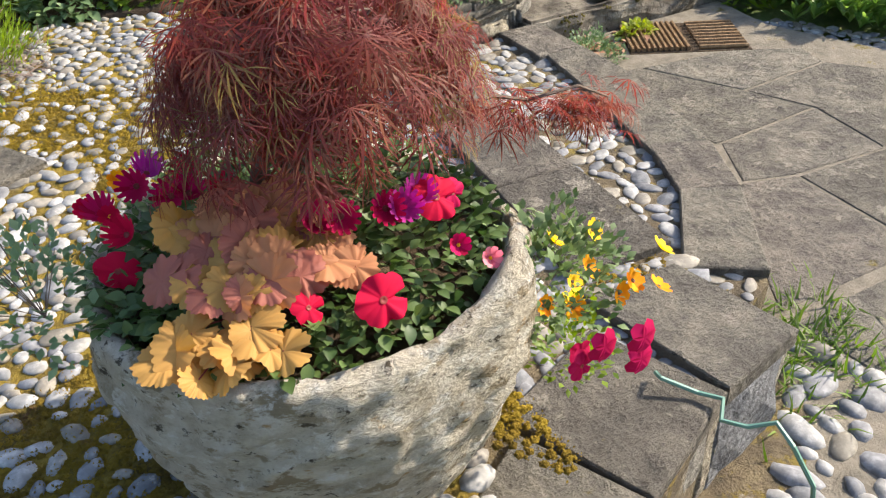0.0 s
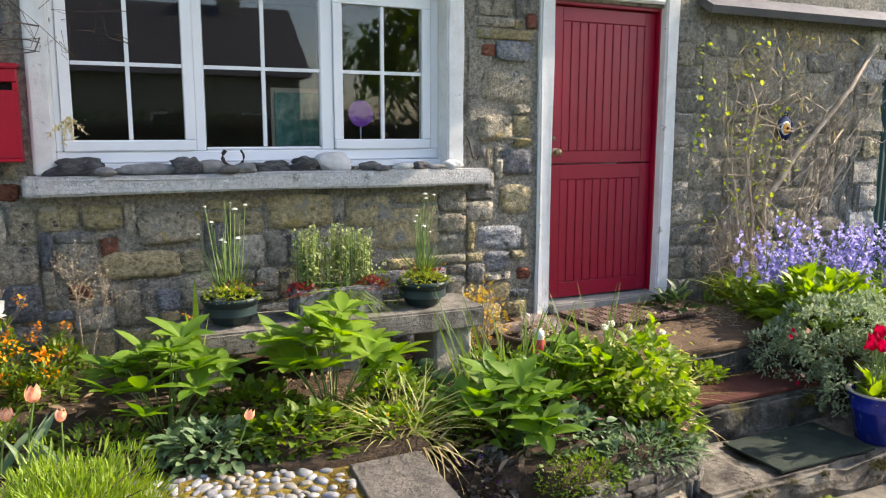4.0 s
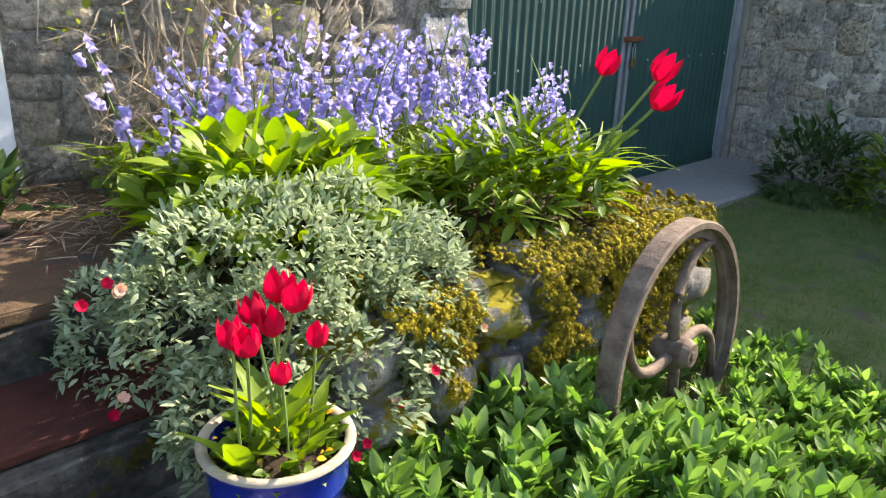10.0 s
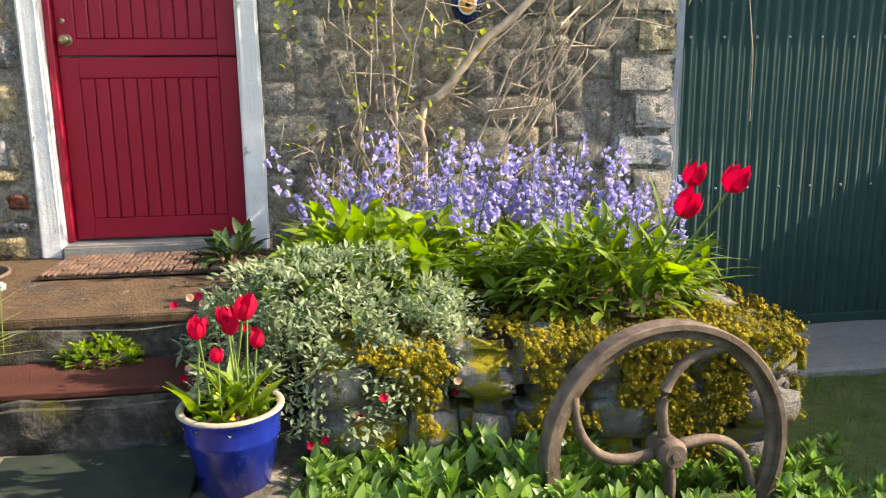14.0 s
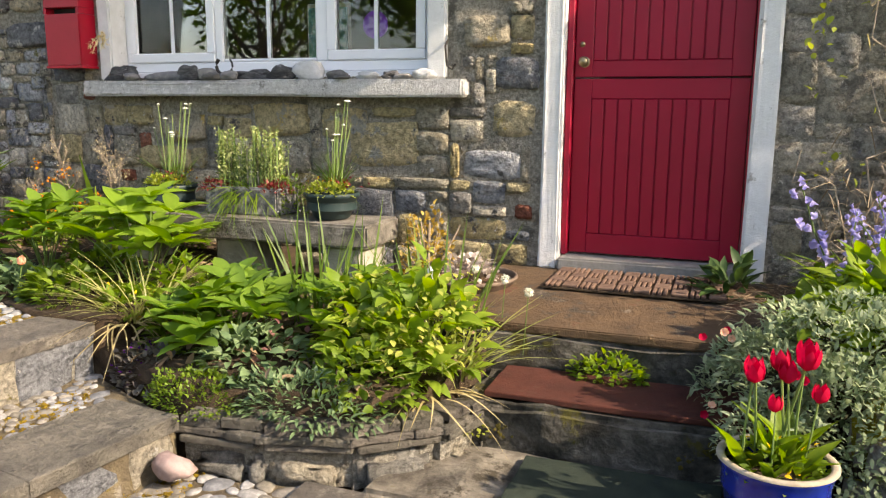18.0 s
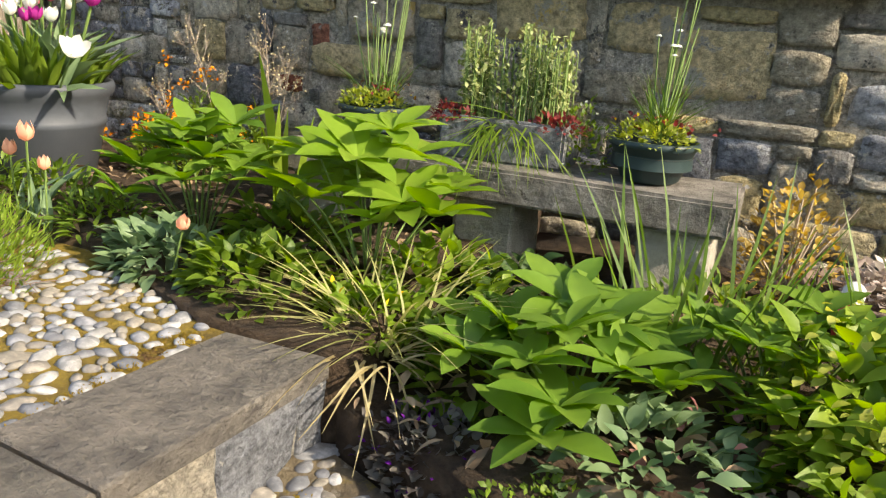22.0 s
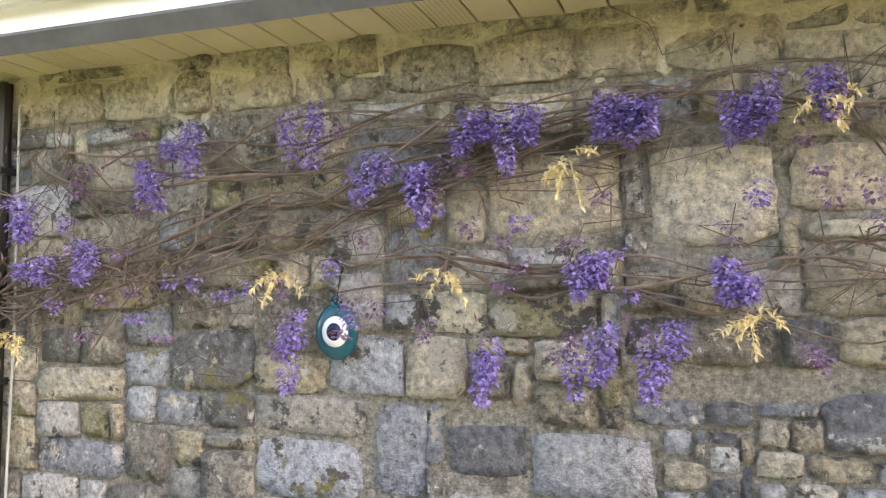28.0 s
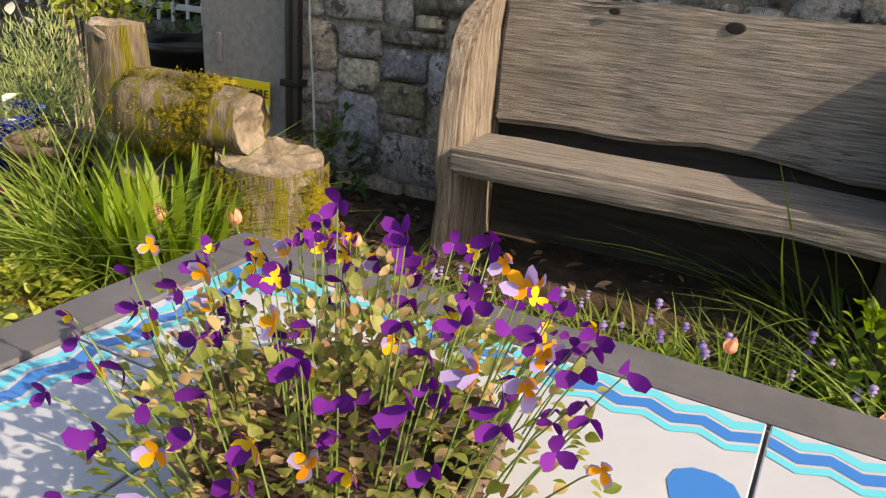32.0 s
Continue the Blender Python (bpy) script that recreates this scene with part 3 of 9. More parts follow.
def door_leaf(z0, z1, g0, g1):
    leaf = part("leaf", box(0.004, 0.910, 0.0, 0.045, z0, z1, 0.004), M_RED, door)
    for a in ((0.004, 0.10, z0, z1), (0.815, 0.910, z0, z1), (0.10, 0.815, z0, g0), (0.10, 0.815, g1, z1)):
        part("rail", box(a[0], a[1], -0.016, -0.0005, a[2], a[3], 0.003), M_RED, leaf)
    n = 10
    w = 0.715 / n
    for k in range(n):
        part("board", box(0.10 + k * w + 0.003, 0.10 + (k + 1) * w - 0.003, -0.014, -0.0005, g0 + 0.002, g1 - 0.002, 0.004), M_RED, leaf)
    return leaf


door_leaf(0.01, 0.975, 0.12, 0.87)
up = door_leaf(0.985, 2.065, 1.07, 1.97)
M_BRASS = mat("aged_brass", [(0.25, 0.20, 0.12), (0.40, 0.33, 0.2)], 20, 5, 0.4, 0.1, metal=0.9)
kn = part("knob", lathe([(0.001, 0.06), (0.02, 0.058), (0.028, 0.045), (0.024, 0.03), (0.012, 0.02), (0.012, 0.004), (0.03, 0.0)], 16), M_BRASS, up, "aged brass knob", True)
kn.matrix_basis = pose(0.055, -0.016, 1.065, 90)
kn = part("lock", lathe([(0.001, 0.008), (0.014, 0.006), (0.016, 0.0)], 12), M_BRASS, up, "brass lock", True)
kn.matrix_basis = pose(0.04, -0.016, 1.16, 90)
tagged(part("door_sill", rough_up(box(2.70, 3.655, WY - 0.06, WY + 0.14, 0.047, 0.122, 0.01, 2), 0.004, 5, 2), M_CONC), "worn grey stone threshold under the door", "threshold", "", "structure")
# red-brown rubber mat of short bars in basket pattern
M_MATBAR = mat("brown_rubber", [(0.10, 0.06, 0.045), (0.19, 0.12, 0.085)], 15, 6, 0.8, 0.5, 60)
dm = empty("door_mat", (3.165, WY - 0.30, 0.054), "brown ribbed basket-weave doormat on the landing", "doormat")
part("backing", box(-0.44, 0.44, -0.23, 0.235, 0.0, 0.008), M_SOIL, dm)
for r in range(4):
    for c in range(10):
        for k in range(3):
            u, v, o = -0.43 + c * 0.087, -0.225 + r * 0.114, 0.004 + k * 0.026
            a = (u + 0.004, u + 0.082, v + o * 1.35, v + o * 1.35 + 0.025) if (r + c) % 2 else (u + o, u + o + 0.018, v + 0.002, v + 0.109)
            part("bar", box(a[0], a[1], a[2], a[3], 0.008, 0.024, 0.004), M_MATBAR, dm)
for nm, a, m, lab in (("red_mat", (2.70, 3.78, 3.99, 4.34, -0.207, -0.182), M_REDSTEP, "rust-red coir mat lying on the middle step"), ("green_mat", (2.90, 3.62, 3.49, 3.90, -0.402, -0.383), M_GREENMAT, "dark green turf mat lying on the lowest step")):
    tagged(part(nm, rough_up(box(*a, 0.004), 0.004, 6, 8), m), lab, "mat")
mc = empty("coir_mat", (3.25, 3.14, -0.585), "brown coir scraper mat with ribs on the lower flags", "doormat", rz=-30)
M_COIR = mat("coir_rib", [(0.13, 0.075, 0.035), (0.30, 0.19, 0.10)], 40, 6, 0.95, 1.0, 160, dist=0.01)
part("backing", box(-0.34, 0.34, -0.22, 0.22, -0.02, 0.0, 0.004), M_SOIL, mc)
for k in range(11):
    part("rib", tube([(-0.32 + k * 0.031, -0.2, 0.012), (-0.32 + k * 0.031 - 0.01, 0.2, 0.012)], 0.013, 6), M_COIR, mc)
for k in range(9):
    part("rib", tube([(0.05, -0.19 + k * 0.045, 0.012), (0.32, -0.19 + k * 0.045, 0.012)], 0.013, 6), M_COIR, mc)

# ---- post box ----
pb = empty("post_box", (-0.665, WY, 1.20), "red steel post box fixed to the wall", "post box")
M_PB = mat("red_enamel", [(0.33, 0.005, 0.02), (0.40, 0.008, 0.027)], 4, 5, 0.35, 0.05, 60)
part("body", box(-0.15, 0.15, -0.13, 0.03, 0.0, 0.335, 0.006, 2), M_PB, pb)
part("collar", box(-0.15, 0.15, -0.13, 0.03, 0.375, 0.44, 0.004), M_PB, pb)
for s in (-1, 1):
    part("cheek", box(min(s * 0.15, s * 0.128), max(s * 0.15, s * 0.128), -0.13, 0.03, 0.336, 0.374), M_PB, pb)
part("slot", box(-0.127, 0.127, -0.06, 0.03, 0.336, 0.374), plain("slot_dark", (0.02, 0.02, 0.02), 0.8), pb)
part("lid", box(-0.16, 0.16, -0.15, 0.03, 0.441, 0.465, 0.006, 2), M_PB, pb)
part("plinth", box(-0.155, 0.155, -0.135, 0.03, -0.018, -0.001, 0.003), M_PB, pb)

# ---- evil-eye discs ----
M_EYEB, M_EYEW = plain("cobalt_glass", (0.005, 0.012, 0.06), 0.08), plain("white_glass", (0.75, 0.78, 0.8), 0.15)
M_EYET, M_EYEO = plain("teal_glass", (0.005, 0.08, 0.11), 0.08), plain("amber_glass", (0.75, 0.33, 0.02), 0.15)
for (x, z, r, outer, iris, lab) in ((-2.875, 1.655, 0.085, M_EYET, M_EYEB, "teal, white and blue glass disc hanging on the wall"), (4.885, 1.362, 0.085, M_EYEB, M_EYEO, "blue glass disc with an amber ring hanging on the wall")):
    e = empty("glass_disc", (x, WY - 0.05, z), lab, "ornament")
    for nm, rr, d, mm in (("rim", r, 0.0, outer), ("white_ring", r * 0.62, 0.010, M_EYEW), ("iris", r * (0.36 if iris is M_EYEB else 0.5), 0.016, iris), ("pupil", r * 0.17, 0.022, plain("black_glass", (0.01, 0.008, 0.01), 0.1))):
        part(nm, lathe([(0.0005, 0.012), (rr * 0.7, 0.011), (rr * 0.95, 0.006), (rr, -0.004)], 28), mm, e, smooth=True).matrix_basis = pose(0, -d, 0, 90) @ Matrix.Diagonal((1, 1.2 if nm == "rim" else 1.08, 1, 1))
    part("loop", tube([(0.018 * math.cos(a), -0.003, r * 1.25 + 0.018 * math.sin(a)) for a in np.linspace(0, 2 * math.pi, 13)], 0.008, 6), outer, e)
    part("cord", tube([(0, -0.003, r * 1.2), (0.004, 0.02, r * 1.2 + 0.10), (0, 0.055, r * 1.2 + 0.14)], 0.004, 5), M_IRON, e)

# ---- barn doors, their frame, roof edges ----
barn = empty("door_2", (0, 0, 0), "dark green corrugated steel barn doors, shut and padlocked", "door", "", "structure")
GY, GB, GT = 5.52, -0.66, 1.86


def corrugated(x0, x1, z0, z1, y, pitch=0.076, depth=0.012):
    bm = bmesh.new()
    n = int((x1 - x0) / pitch * 8)
    rows = [[bm.verts.new((x0 + (x1 - x0) * k / n, y + s + depth * math.sin(2 * math.pi * (x1 - x0) / pitch * k / n), z)) for k in range(n + 1)] for s, z in ((0, z0), (0, z1), (0.002, z1), (0.002, z0))]
    for a, b in zip(rows, rows[1:]):
        for k in range(n):
            bm.faces.new((a[k], a[k + 1], b[k + 1], b[k]))
    return bm


M_GALV = mat("galvanised_edge", [(0.22, 0.25, 0.28), (0.36, 0.39, 0.42)], 8, 6, 0.45, 0.2, 40, metal=0.5)
for x0, x1 in ((6.17, 7.80), (7.84, 9.34)):
    lf = part("leaf", corrugated(x0 + 0.035, x1 - 0.035, GB + 0.10, GT - 0.03, GY), M_GREEN, barn, "dark green corrugated sheet", True)
    part("stile", box(x0, x0 + 0.035, GY - 0.02, GY + 0.03, GB + 0.06, GT, 0.004), M_GALV, lf)
    part("stile", box(x1 - 0.035, x1, GY - 0.02, GY + 0.03, GB + 0.06, GT, 0.004), M_GALV, lf)
    part("bottom_rail", box(x0 + 0.036, x1 - 0.036, GY - 0.022, GY + 0.03, GB + 0.05, GB + 0.12, 0.004), M_GREEN, lf)
    for zz in (0.3, 1.2):
        for k in range(8):
            xx = x0 + 0.08 + (x1 - x0 - 0.16) * k / 7
            part("screw", lathe([(0.001, 0.006), (0.008, 0.004), (0.01, 0)], 8), M_GALV, lf).matrix_basis = pose(xx, GY - 0.011, zz, 90)
part("hasp", box(7.76, 7.98, GY - 0.045, GY - 0.02, 0.44, 0.475, 0.004), mat("rusty_iron", [(0.10, 0.03, 0.015), (0.2, 0.07, 0.03)], 30, 5, 0.8, 0.4), barn)
pl = part("padlock", box(7.845, 7.895, GY - 0.06, GY - 0.03, 0.26, 0.33, 0.008, 2), M_BRASS, barn, "small brass padlock")
part("shackle", tube([(7.855, GY - 0.045, 0.33), (7.855, GY - 0.045, 0.40), (7.87, GY - 0.045, 0.425), (7.885, GY - 0.045, 0.40), (7.885, GY - 0.045, 0.33)], 0.005, 6), M_GALV, pl)
tagged(part("door_frame", box(6.11, 6.165, GY - 0.06, GY + 0.08, GB, GT + 0.02, 0.005), M_GALV), "grey-blue steel door post of the barn", "frame", "", "structure")
tagged(part("door_frame", box(9.345, 9.40, GY - 0.06, GY + 0.08, GB, GT + 0.02, 0.005), M_GALV), "grey-blue steel door post of the barn", "frame", "", "structure")
# dark timber, taken near black for the shade painted under the bench
M_TIMBER = mat("dark_timber_and_shade", [(0.020, 0.017, 0.015), (0.055, 0.048, 0.042)], 4, 6, 0.8, 0.5, 20, stretch=(0.6, 8, 8))
tagged(part("barn_lintel", rough_up(box(6.0, 9.6, GY - 0.05, GY + 0.30, GT + 0.02, 2.14, 0.01), 0.006, 4, 3), M_TIMBER), "dark weathered timber lintel over the barn doors", "lintel", "", "structure")
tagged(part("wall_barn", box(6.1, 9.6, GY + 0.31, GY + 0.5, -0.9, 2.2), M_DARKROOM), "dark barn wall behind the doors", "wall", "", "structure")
tagged(part("barn_reveal", rough_up(box(9.401, 9.62, GY - 0.10, GY + 0.4, -0.9, 2.14, 0.02), 0.015, 5, 4), M_RISER), "rough stone jamb beside the barn doors", "jamb", "", "structure")
tagged(part("barn_apron", rough_up(box(6.0, 9.5, 4.75, 5.62, -0.72, -0.61, 0.02), 0.012, 3, 6), M_CONC), "worn concrete strip before the barn doors", "pavement", "", "structure")
bm = box(3.95, 10.2, -0.16, 3.6, 0.0, 0.06)
bm.transform(Matrix.Translation((0, WY, 2.27)) @ Matrix.Rotation(radians(30), 4, "X"))
tagged(part("roof_barn", bm, M_SLATE), "dark slate roof over the barn end", "roof", "", "structure")
bm = box(-5.4, 3.95, -0.48, 4.5, 0.0, 0.07)
bm.transform(Matrix.Translation((0, WY, 2.95)) @ Matrix.Rotation(radians(34), 4, "X"))
tagged(part("roof_house", bm, M_SLATE), "dark slate roof of the cottage", "roof", "", "structure")
soffit = empty("soffit", (0, 0, 0), "cream plastic soffit boards under the eaves", "soffit", "", "structure")
def vent_dots():
    vs, fs = [], []
    for i in range(7):
        for j in range(22):
            x, y, b = 0.016 + i * 0.0185, WY - 0.34 + j * 0.0155 + 0.007 * (i % 2), len(vs)
            vs += [(x + 0.0035 * math.cos(q), y + 0.0035 * math.sin(q), 2.7338) for q in np.linspace(0, 2 * math.pi, 7)[:-1]]
            fs.append(tuple(range(b + 5, b - 1, -1)))
    return vs, fs


for k in range(62):
    x = -5.35 + k * 0.15
    sb = part("soffit_board", box(x, x + 0.143, WY - 0.36, WY + 0.02, 2.735, 2.748, 0.003), M_SOFFIT, soffit)
    if k % 10 in (8, 9):
        vs, fs = vent_dots()
        mesh("vent", [(p[0] + x, p[1], p[2]) for p in vs], fs, M_SOFFITV, sb)["kind"] = "stuff"
# added dark sheet above the boards, coloured as the shade in their seams
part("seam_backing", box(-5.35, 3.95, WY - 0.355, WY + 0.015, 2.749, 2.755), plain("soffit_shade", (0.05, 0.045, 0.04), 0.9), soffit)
tagged(part("fascia", box(-5.4, 3.95, WY - 0.39, WY - 0.362, 2.71, 2.93, 0.004), M_FASCIA), "white plastic fascia board", "fascia", "", "structure")
tagged(part("gutter", tube([(-5.4, WY - 0.45, 2.90), (3.95, WY - 0.45, 2.88)], 0.055, 10), M_FASCIA), "white gutter along the eaves", "gutter", "", "structure")

# ---- concrete post, pipe, cable, sign ----
tagged(part("gate_post", rough_up(box(-5.085, -4.545, WY - 0.005, WY + 0.40, -0.2, 3.4, 0.02, 2), 0.004, 6, 4), M_CONC), "square pebbly concrete gate post", "post", "", "structure")
for zz in (0.55, 1.35):
    tagged(part("fixing_plate", box(-4.98, -4.95, WY - 0.02, WY - 0.004, zz, zz + 0.14, 0.004), M_CONC), "small cemented fixing on the gate post", "fixing")
dp = empty("downpipe", (-4.505, WY - 0.05, 0.0), "black plastic downpipe in the corner of the wall", "pipe")
part("pipe", tube([(0, 0, 0.02), (0, 0, 2.7)], 0.04, 12), plain("black_plastic", (0.012, 0.012, 0.013), 0.4), dp)
for zz in (0.5, 1.4, 2.3):
    part("bracket", box(-0.05, 0.05, -0.045, 0.055, zz, zz + 0.03, 0.004), plain("black_plastic_clip", (0.012, 0.012, 0.013), 0.4), dp)
tagged(part("cable", tube([(-4.43, WY - 0.03, 2.6), (-4.42, WY - 0.03, 1.6), (-4.43, WY - 0.04, 0.8), (-4.40, WY - 0.05, 0.5), (-4.34, WY - 0.12, 0.25), (-4.28, WY - 0.10, 0.05)], 0.006, 6), plain("grey_cable", (0.35, 0.36, 0.33))), "thin grey cable hanging down the wall", "cable")
sg = empty("warning_sign", (-4.765, WY - 0.03, 0.19), "small yellow warning sign against the gate post", "sign")
part("plate", box(-0.11, 0.11, -0.004, 0.004, 0.15, 0.30, 0.002), plain("sign_yellow", (0.75, 0.60, 0.02)), sg)
part("lower_panel", box(-0.105, 0.105, -0.008, -0.0045, 0.155, 0.19), plain("sign_white", (0.75, 0.76, 0.75)), sg)
part("stake", box(-0.012, 0.012, 0.005, 0.02, -0.31, 0.28), M_TIMBER, sg)
cu = bpy.data.curves.new("text", "FONT")
cu.body, cu.size, cu.align_x, cu.extrude = "BEWARE", 0.055, "CENTER", 0.001
tx = new("lettering", cu)
tx.parent = sg
tx.matrix_basis = pose(0, -0.0075, 0.225, 90)
cu.materials.append(plain("sign_black", (0.01, 0.01, 0.01)))
bh = empty("bird_box", (-4.92, WY - 0.005, 2.20), "small weathered wooden bird box on the gate post", "bird box")
part("box", box(-0.09, 0.09, -0.16, -0.003, 0, 0.22, 0.004), M_WOOD, bh)
for s in (-1, 1):
    bm = box(-0.13, 0.005, -0.20, 0.0, 0, 0.014)
    bm.transform(Matrix.Translation((0, 0, 0.28)) @ Matrix.Rotation(radians(-38), 4, "Y") if s < 0 else Matrix.Translation((0, 0, 0.28)) @ Matrix.Scale(-1, 4, (1, 0, 0)) @ Matrix.Rotation(radians(-38), 4, "Y"))
    part("roof_board", bm, M_TIMBER, bh)
part("entrance", lathe([(0.001, 0.002), (0.022, 0.002), (0.022, 0)], 14), plain("hole_dark", (0.01, 0.01, 0.01)), bh).matrix_basis = pose(0, -0.161, 0.13, 90)

# ---- bench ----
bench = empty("bench", (-2.72, 5.0, 0.0), "heavy weathered oak settle with thick plank ends", "bench")


def plank_end(x0, x1, prof, seed):
    bm = bmesh.new()
    a = [bm.verts.new((x0, y, z)) for y, z in prof]
    b = [bm.verts.new((x1, y, z)) for y, z in prof]
    bm.faces.new(a[::-1])
    bm.faces.new(b)
    for i in range(len(prof)):
        j = (i + 1) % len(prof)
        bm.faces.new((a[i], a[j], b[j], b[i]))
    bmesh.ops.recalc_face_normals(bm, faces=bm.faces[:])
    bmesh.ops.bevel(bm, geom=[e for e in bm.edges if abs(e.verts[0].co.x - e.verts[1].co.x) < 1e-5], offset=0.016, segments=2, affect="EDGES")
    bmesh.ops.triangulate(bm, faces=[f for f in bm.faces if len(f.verts) > 4])
    bmesh.ops.subdivide_edges(bm, edges=[e for e in bm.edges if e.calc_length() > 0.10], cuts=2)
    return rough_up(bm, 0.009, 8, 0, seed)


M_ENDGRAIN = mat("split_oak_end", [(0.10, 0.072, 0.050), (0.30, 0.248, 0.19), (0.49, 0.437, 0.365)], 5, 12, 0.85, 1.0, 9, [((0.15, 0.095, 0.055), 4, 0.58), ((0.64, 0.60, 0.53), 6, 0.62)], 0.1, stretch=(13, 13, 0.9), dist=0.03)
part("plank_end", plank_end(-0.81, -0.722, [(-0.165, 0.0), (-0.17, 0.40), (-0.17, 0.62), (-0.155, 0.74), (-0.12, 0.845), (-0.03, 0.945), (0.09, 1.015), (0.17, 1.035), (0.25, 1.03), (0.285, 0.99), (0.29, 0.9), (0.29, 0.0)], 1), M_ENDGRAIN, bench)
part("plank_end", plank_end(0.722, 0.845, [(-0.225, 0.0), (-0.23, 0.40), (-0.225, 0.69), (-0.19, 0.765), (-0.07, 0.85), (0.06, 0.90), (0.10, 0.955), (0.15, 1.03), (0.20, 1.05), (0.26, 1.04), (0.285, 0.99), (0.29, 0.9), (0.29, 0.0)], 2), M_ENDGRAIN, bench)
st_ = rough_up(box(-0.752, 0.719, -0.215, 0.13, 0.398, 0.492, 0.02, 2), 0.008, 5, 8)
for v in st_.verts:
    if v.co.y < -0.1:
        v.co.y += 0.012 * noise.noise(Vector((v.co.x * 3, 1, v.co.z * 4)))
        v.co.z += (0.02 * noise.noise(Vector((v.co.x * 2.2, 4, 0)))) * (v.co.z < 0.44)
part("seat", st_, M_WOOD, bench)
bk = rough_up(box(-0.719, 0.719, 0.0, 0.085, 0.0, 0.46, 0.016, 2), 0.007, 4, 8, 3)
for v in bk.verts:
    if v.co.z < 0.1:
        v.co.z += 0.022 * math.sin(v.co.x * 3.1 + 1.0) + 0.02 * noise.noise(v.co * 3) - 0.03 * (v.co.x + 0.719) / 1.44
    elif v.co.z > 0.4:
        v.co.z += 0.014 * noise.noise(Vector((v.co.x * 1.6, 0, 2))) + 0.02 * (v.co.x + 0.719) / 1.44
bk.transform(Matrix.Translation((0, 0.135, 0.552)) @ Matrix.Rotation(radians(-5), 4, "X"))
back = part("backrest", bk, M_WOOD, bench)
for (x, z, r) in ((0.10, 0.972, 0.024), (-0.31, 0.985, 0.015)):
    part("knot_hole", lathe([(0.001, 0.004), (r * 0.8, 0.0035), (r, 0.0)], 14), plain("knot_black", (0.012, 0.009, 0.007), 0.9), back).matrix_basis = pose(x, 0.132 + (z - 0.552) * 0.087, z, 85) @ Matrix.Diagonal((1.4, 0.8, 1, 1))
# added board whose near-black colour stands for the shade below the seat
part("seat_support", rough_up(box(-0.719, 0.719, 0.225, 0.275, 0.0, 0.64, 0.01), 0.006, 4, 4), M_TIMBER, bench, "board darkened as the shade under the seat")
for x, s, y, z, h in ((0.845, 1, 0.15, 0.73, 0.14), (0.845, 1, 0.02, 0.35, 0.13), (-0.81, -1, 0.05, 0.40, 0.09)):
    a = (x, x + s * 0.11)
    part("tenon", rough_up(box(min(a), max(a), y - 0.055, y + 0.055, z, z + h, 0.012, 2), 0.008, 9, 2, z), M_WOOD, bench)
    if s > 0:
        part("peg", rough_up(box(x + 0.018, x + 0.046, y - 0.03, y + 0.02, z + h - 0.004, z + h + (0.02 if z > 0.6 else 0.075), 0.004), 0.004, 12, 1), M_WOOD, bench)

# ---- stone shelf with its supports ----
M_SHELF = mat("weathered_slab", [(0.09, 0.083, 0.07), (0.18, 0.165, 0.14), (0.29, 0.27, 0.235)], 9, 12, 0.9, 1.0, 24, [((0.36, 0.34, 0.30), 12, 0.62), ((0.06, 0.055, 0.045), 9, 0.6)], dist=0.02, contrast=(0.36, 0.64))
sh = empty("stone_shelf", (0.97, 4.93, 0.0), "long grey stone slab shelf on stone blocks", "shelf")
part("slab", rough_up(box(-0.86, 0.86, -0.21, 0.20, 0.205, 0.33, 0.012, 2), 0.006, 4, 4), M_SHELF, sh)
for x in (-0.7, 0.0, 0.68):
    part("block", rough_up(box(x - 0.12, x + 0.12, -0.15, 0.17, -0.25, 0.205, 0.015), 0.012, 5, 3, x), M_RISER, sh)

# ---- cast iron wheel ----
whl = empty("iron_wheel", (5.24, 3.45, -0.33), "rusty cast iron wheel with four curved spokes leaning on the planter", "wheel", rz=5)
M_RUST = mat("rusty_brown_iron", [(0.08, 0.055, 0.042), (0.17, 0.125, 0.095), (0.25, 0.19, 0.14)], 14, 8, 0.75, 0.6, 60, [((0.20, 0.10, 0.05), 10, 0.64)], metal=0.25)
TILT_W = pose(0, 0, 0, -3)


def turned(profile, seg=72):
    b = lathe(profile + profile[:1], seg)
    b.transform(TILT_W @ Matrix.Rotation(radians(90), 4, "X"))
    bmesh.ops.recalc_face_normals(b, faces=b.faces[:])
    return b


part("rim", turned([(0.455, -0.04), (0.46, -0.034), (0.46, 0.034), (0.455, 0.04), (0.435, 0.04), (0.435, 0.012), (0.40, 0.012), (0.40, -0.012), (0.435, -0.012), (0.435, -0.04)]), M_RUST, whl, smooth=False)
part("hub", turned([(0.018, -0.07), (0.04, -0.07), (0.05, -0.045), (0.055, 0.045), (0.04, 0.07), (0.018, 0.07)], 24), M_RUST, whl)
part("axle", turned([(0.001, -0.075), (0.016, -0.075), (0.0175, -0.06), (0.0175, 0.06), (0.016, 0.075), (0.001, 0.075)], 14), M_RUST, whl)
for q in range(4):
    a0 = radians(q * 90 + 100)
    pts = []
    for s in np.linspace(0, 1, 14):
        r = 0.045 + s * 0.365
        a = a0 - 0.76 * s ** 2.2
        pts.append(TILT_W @ Vector((r * math.cos(a), 0, r * math.sin(a))))
    part("spoke", tube(pts, 0.022, 8, taper=0.75), M_RUST, whl, smooth=True)

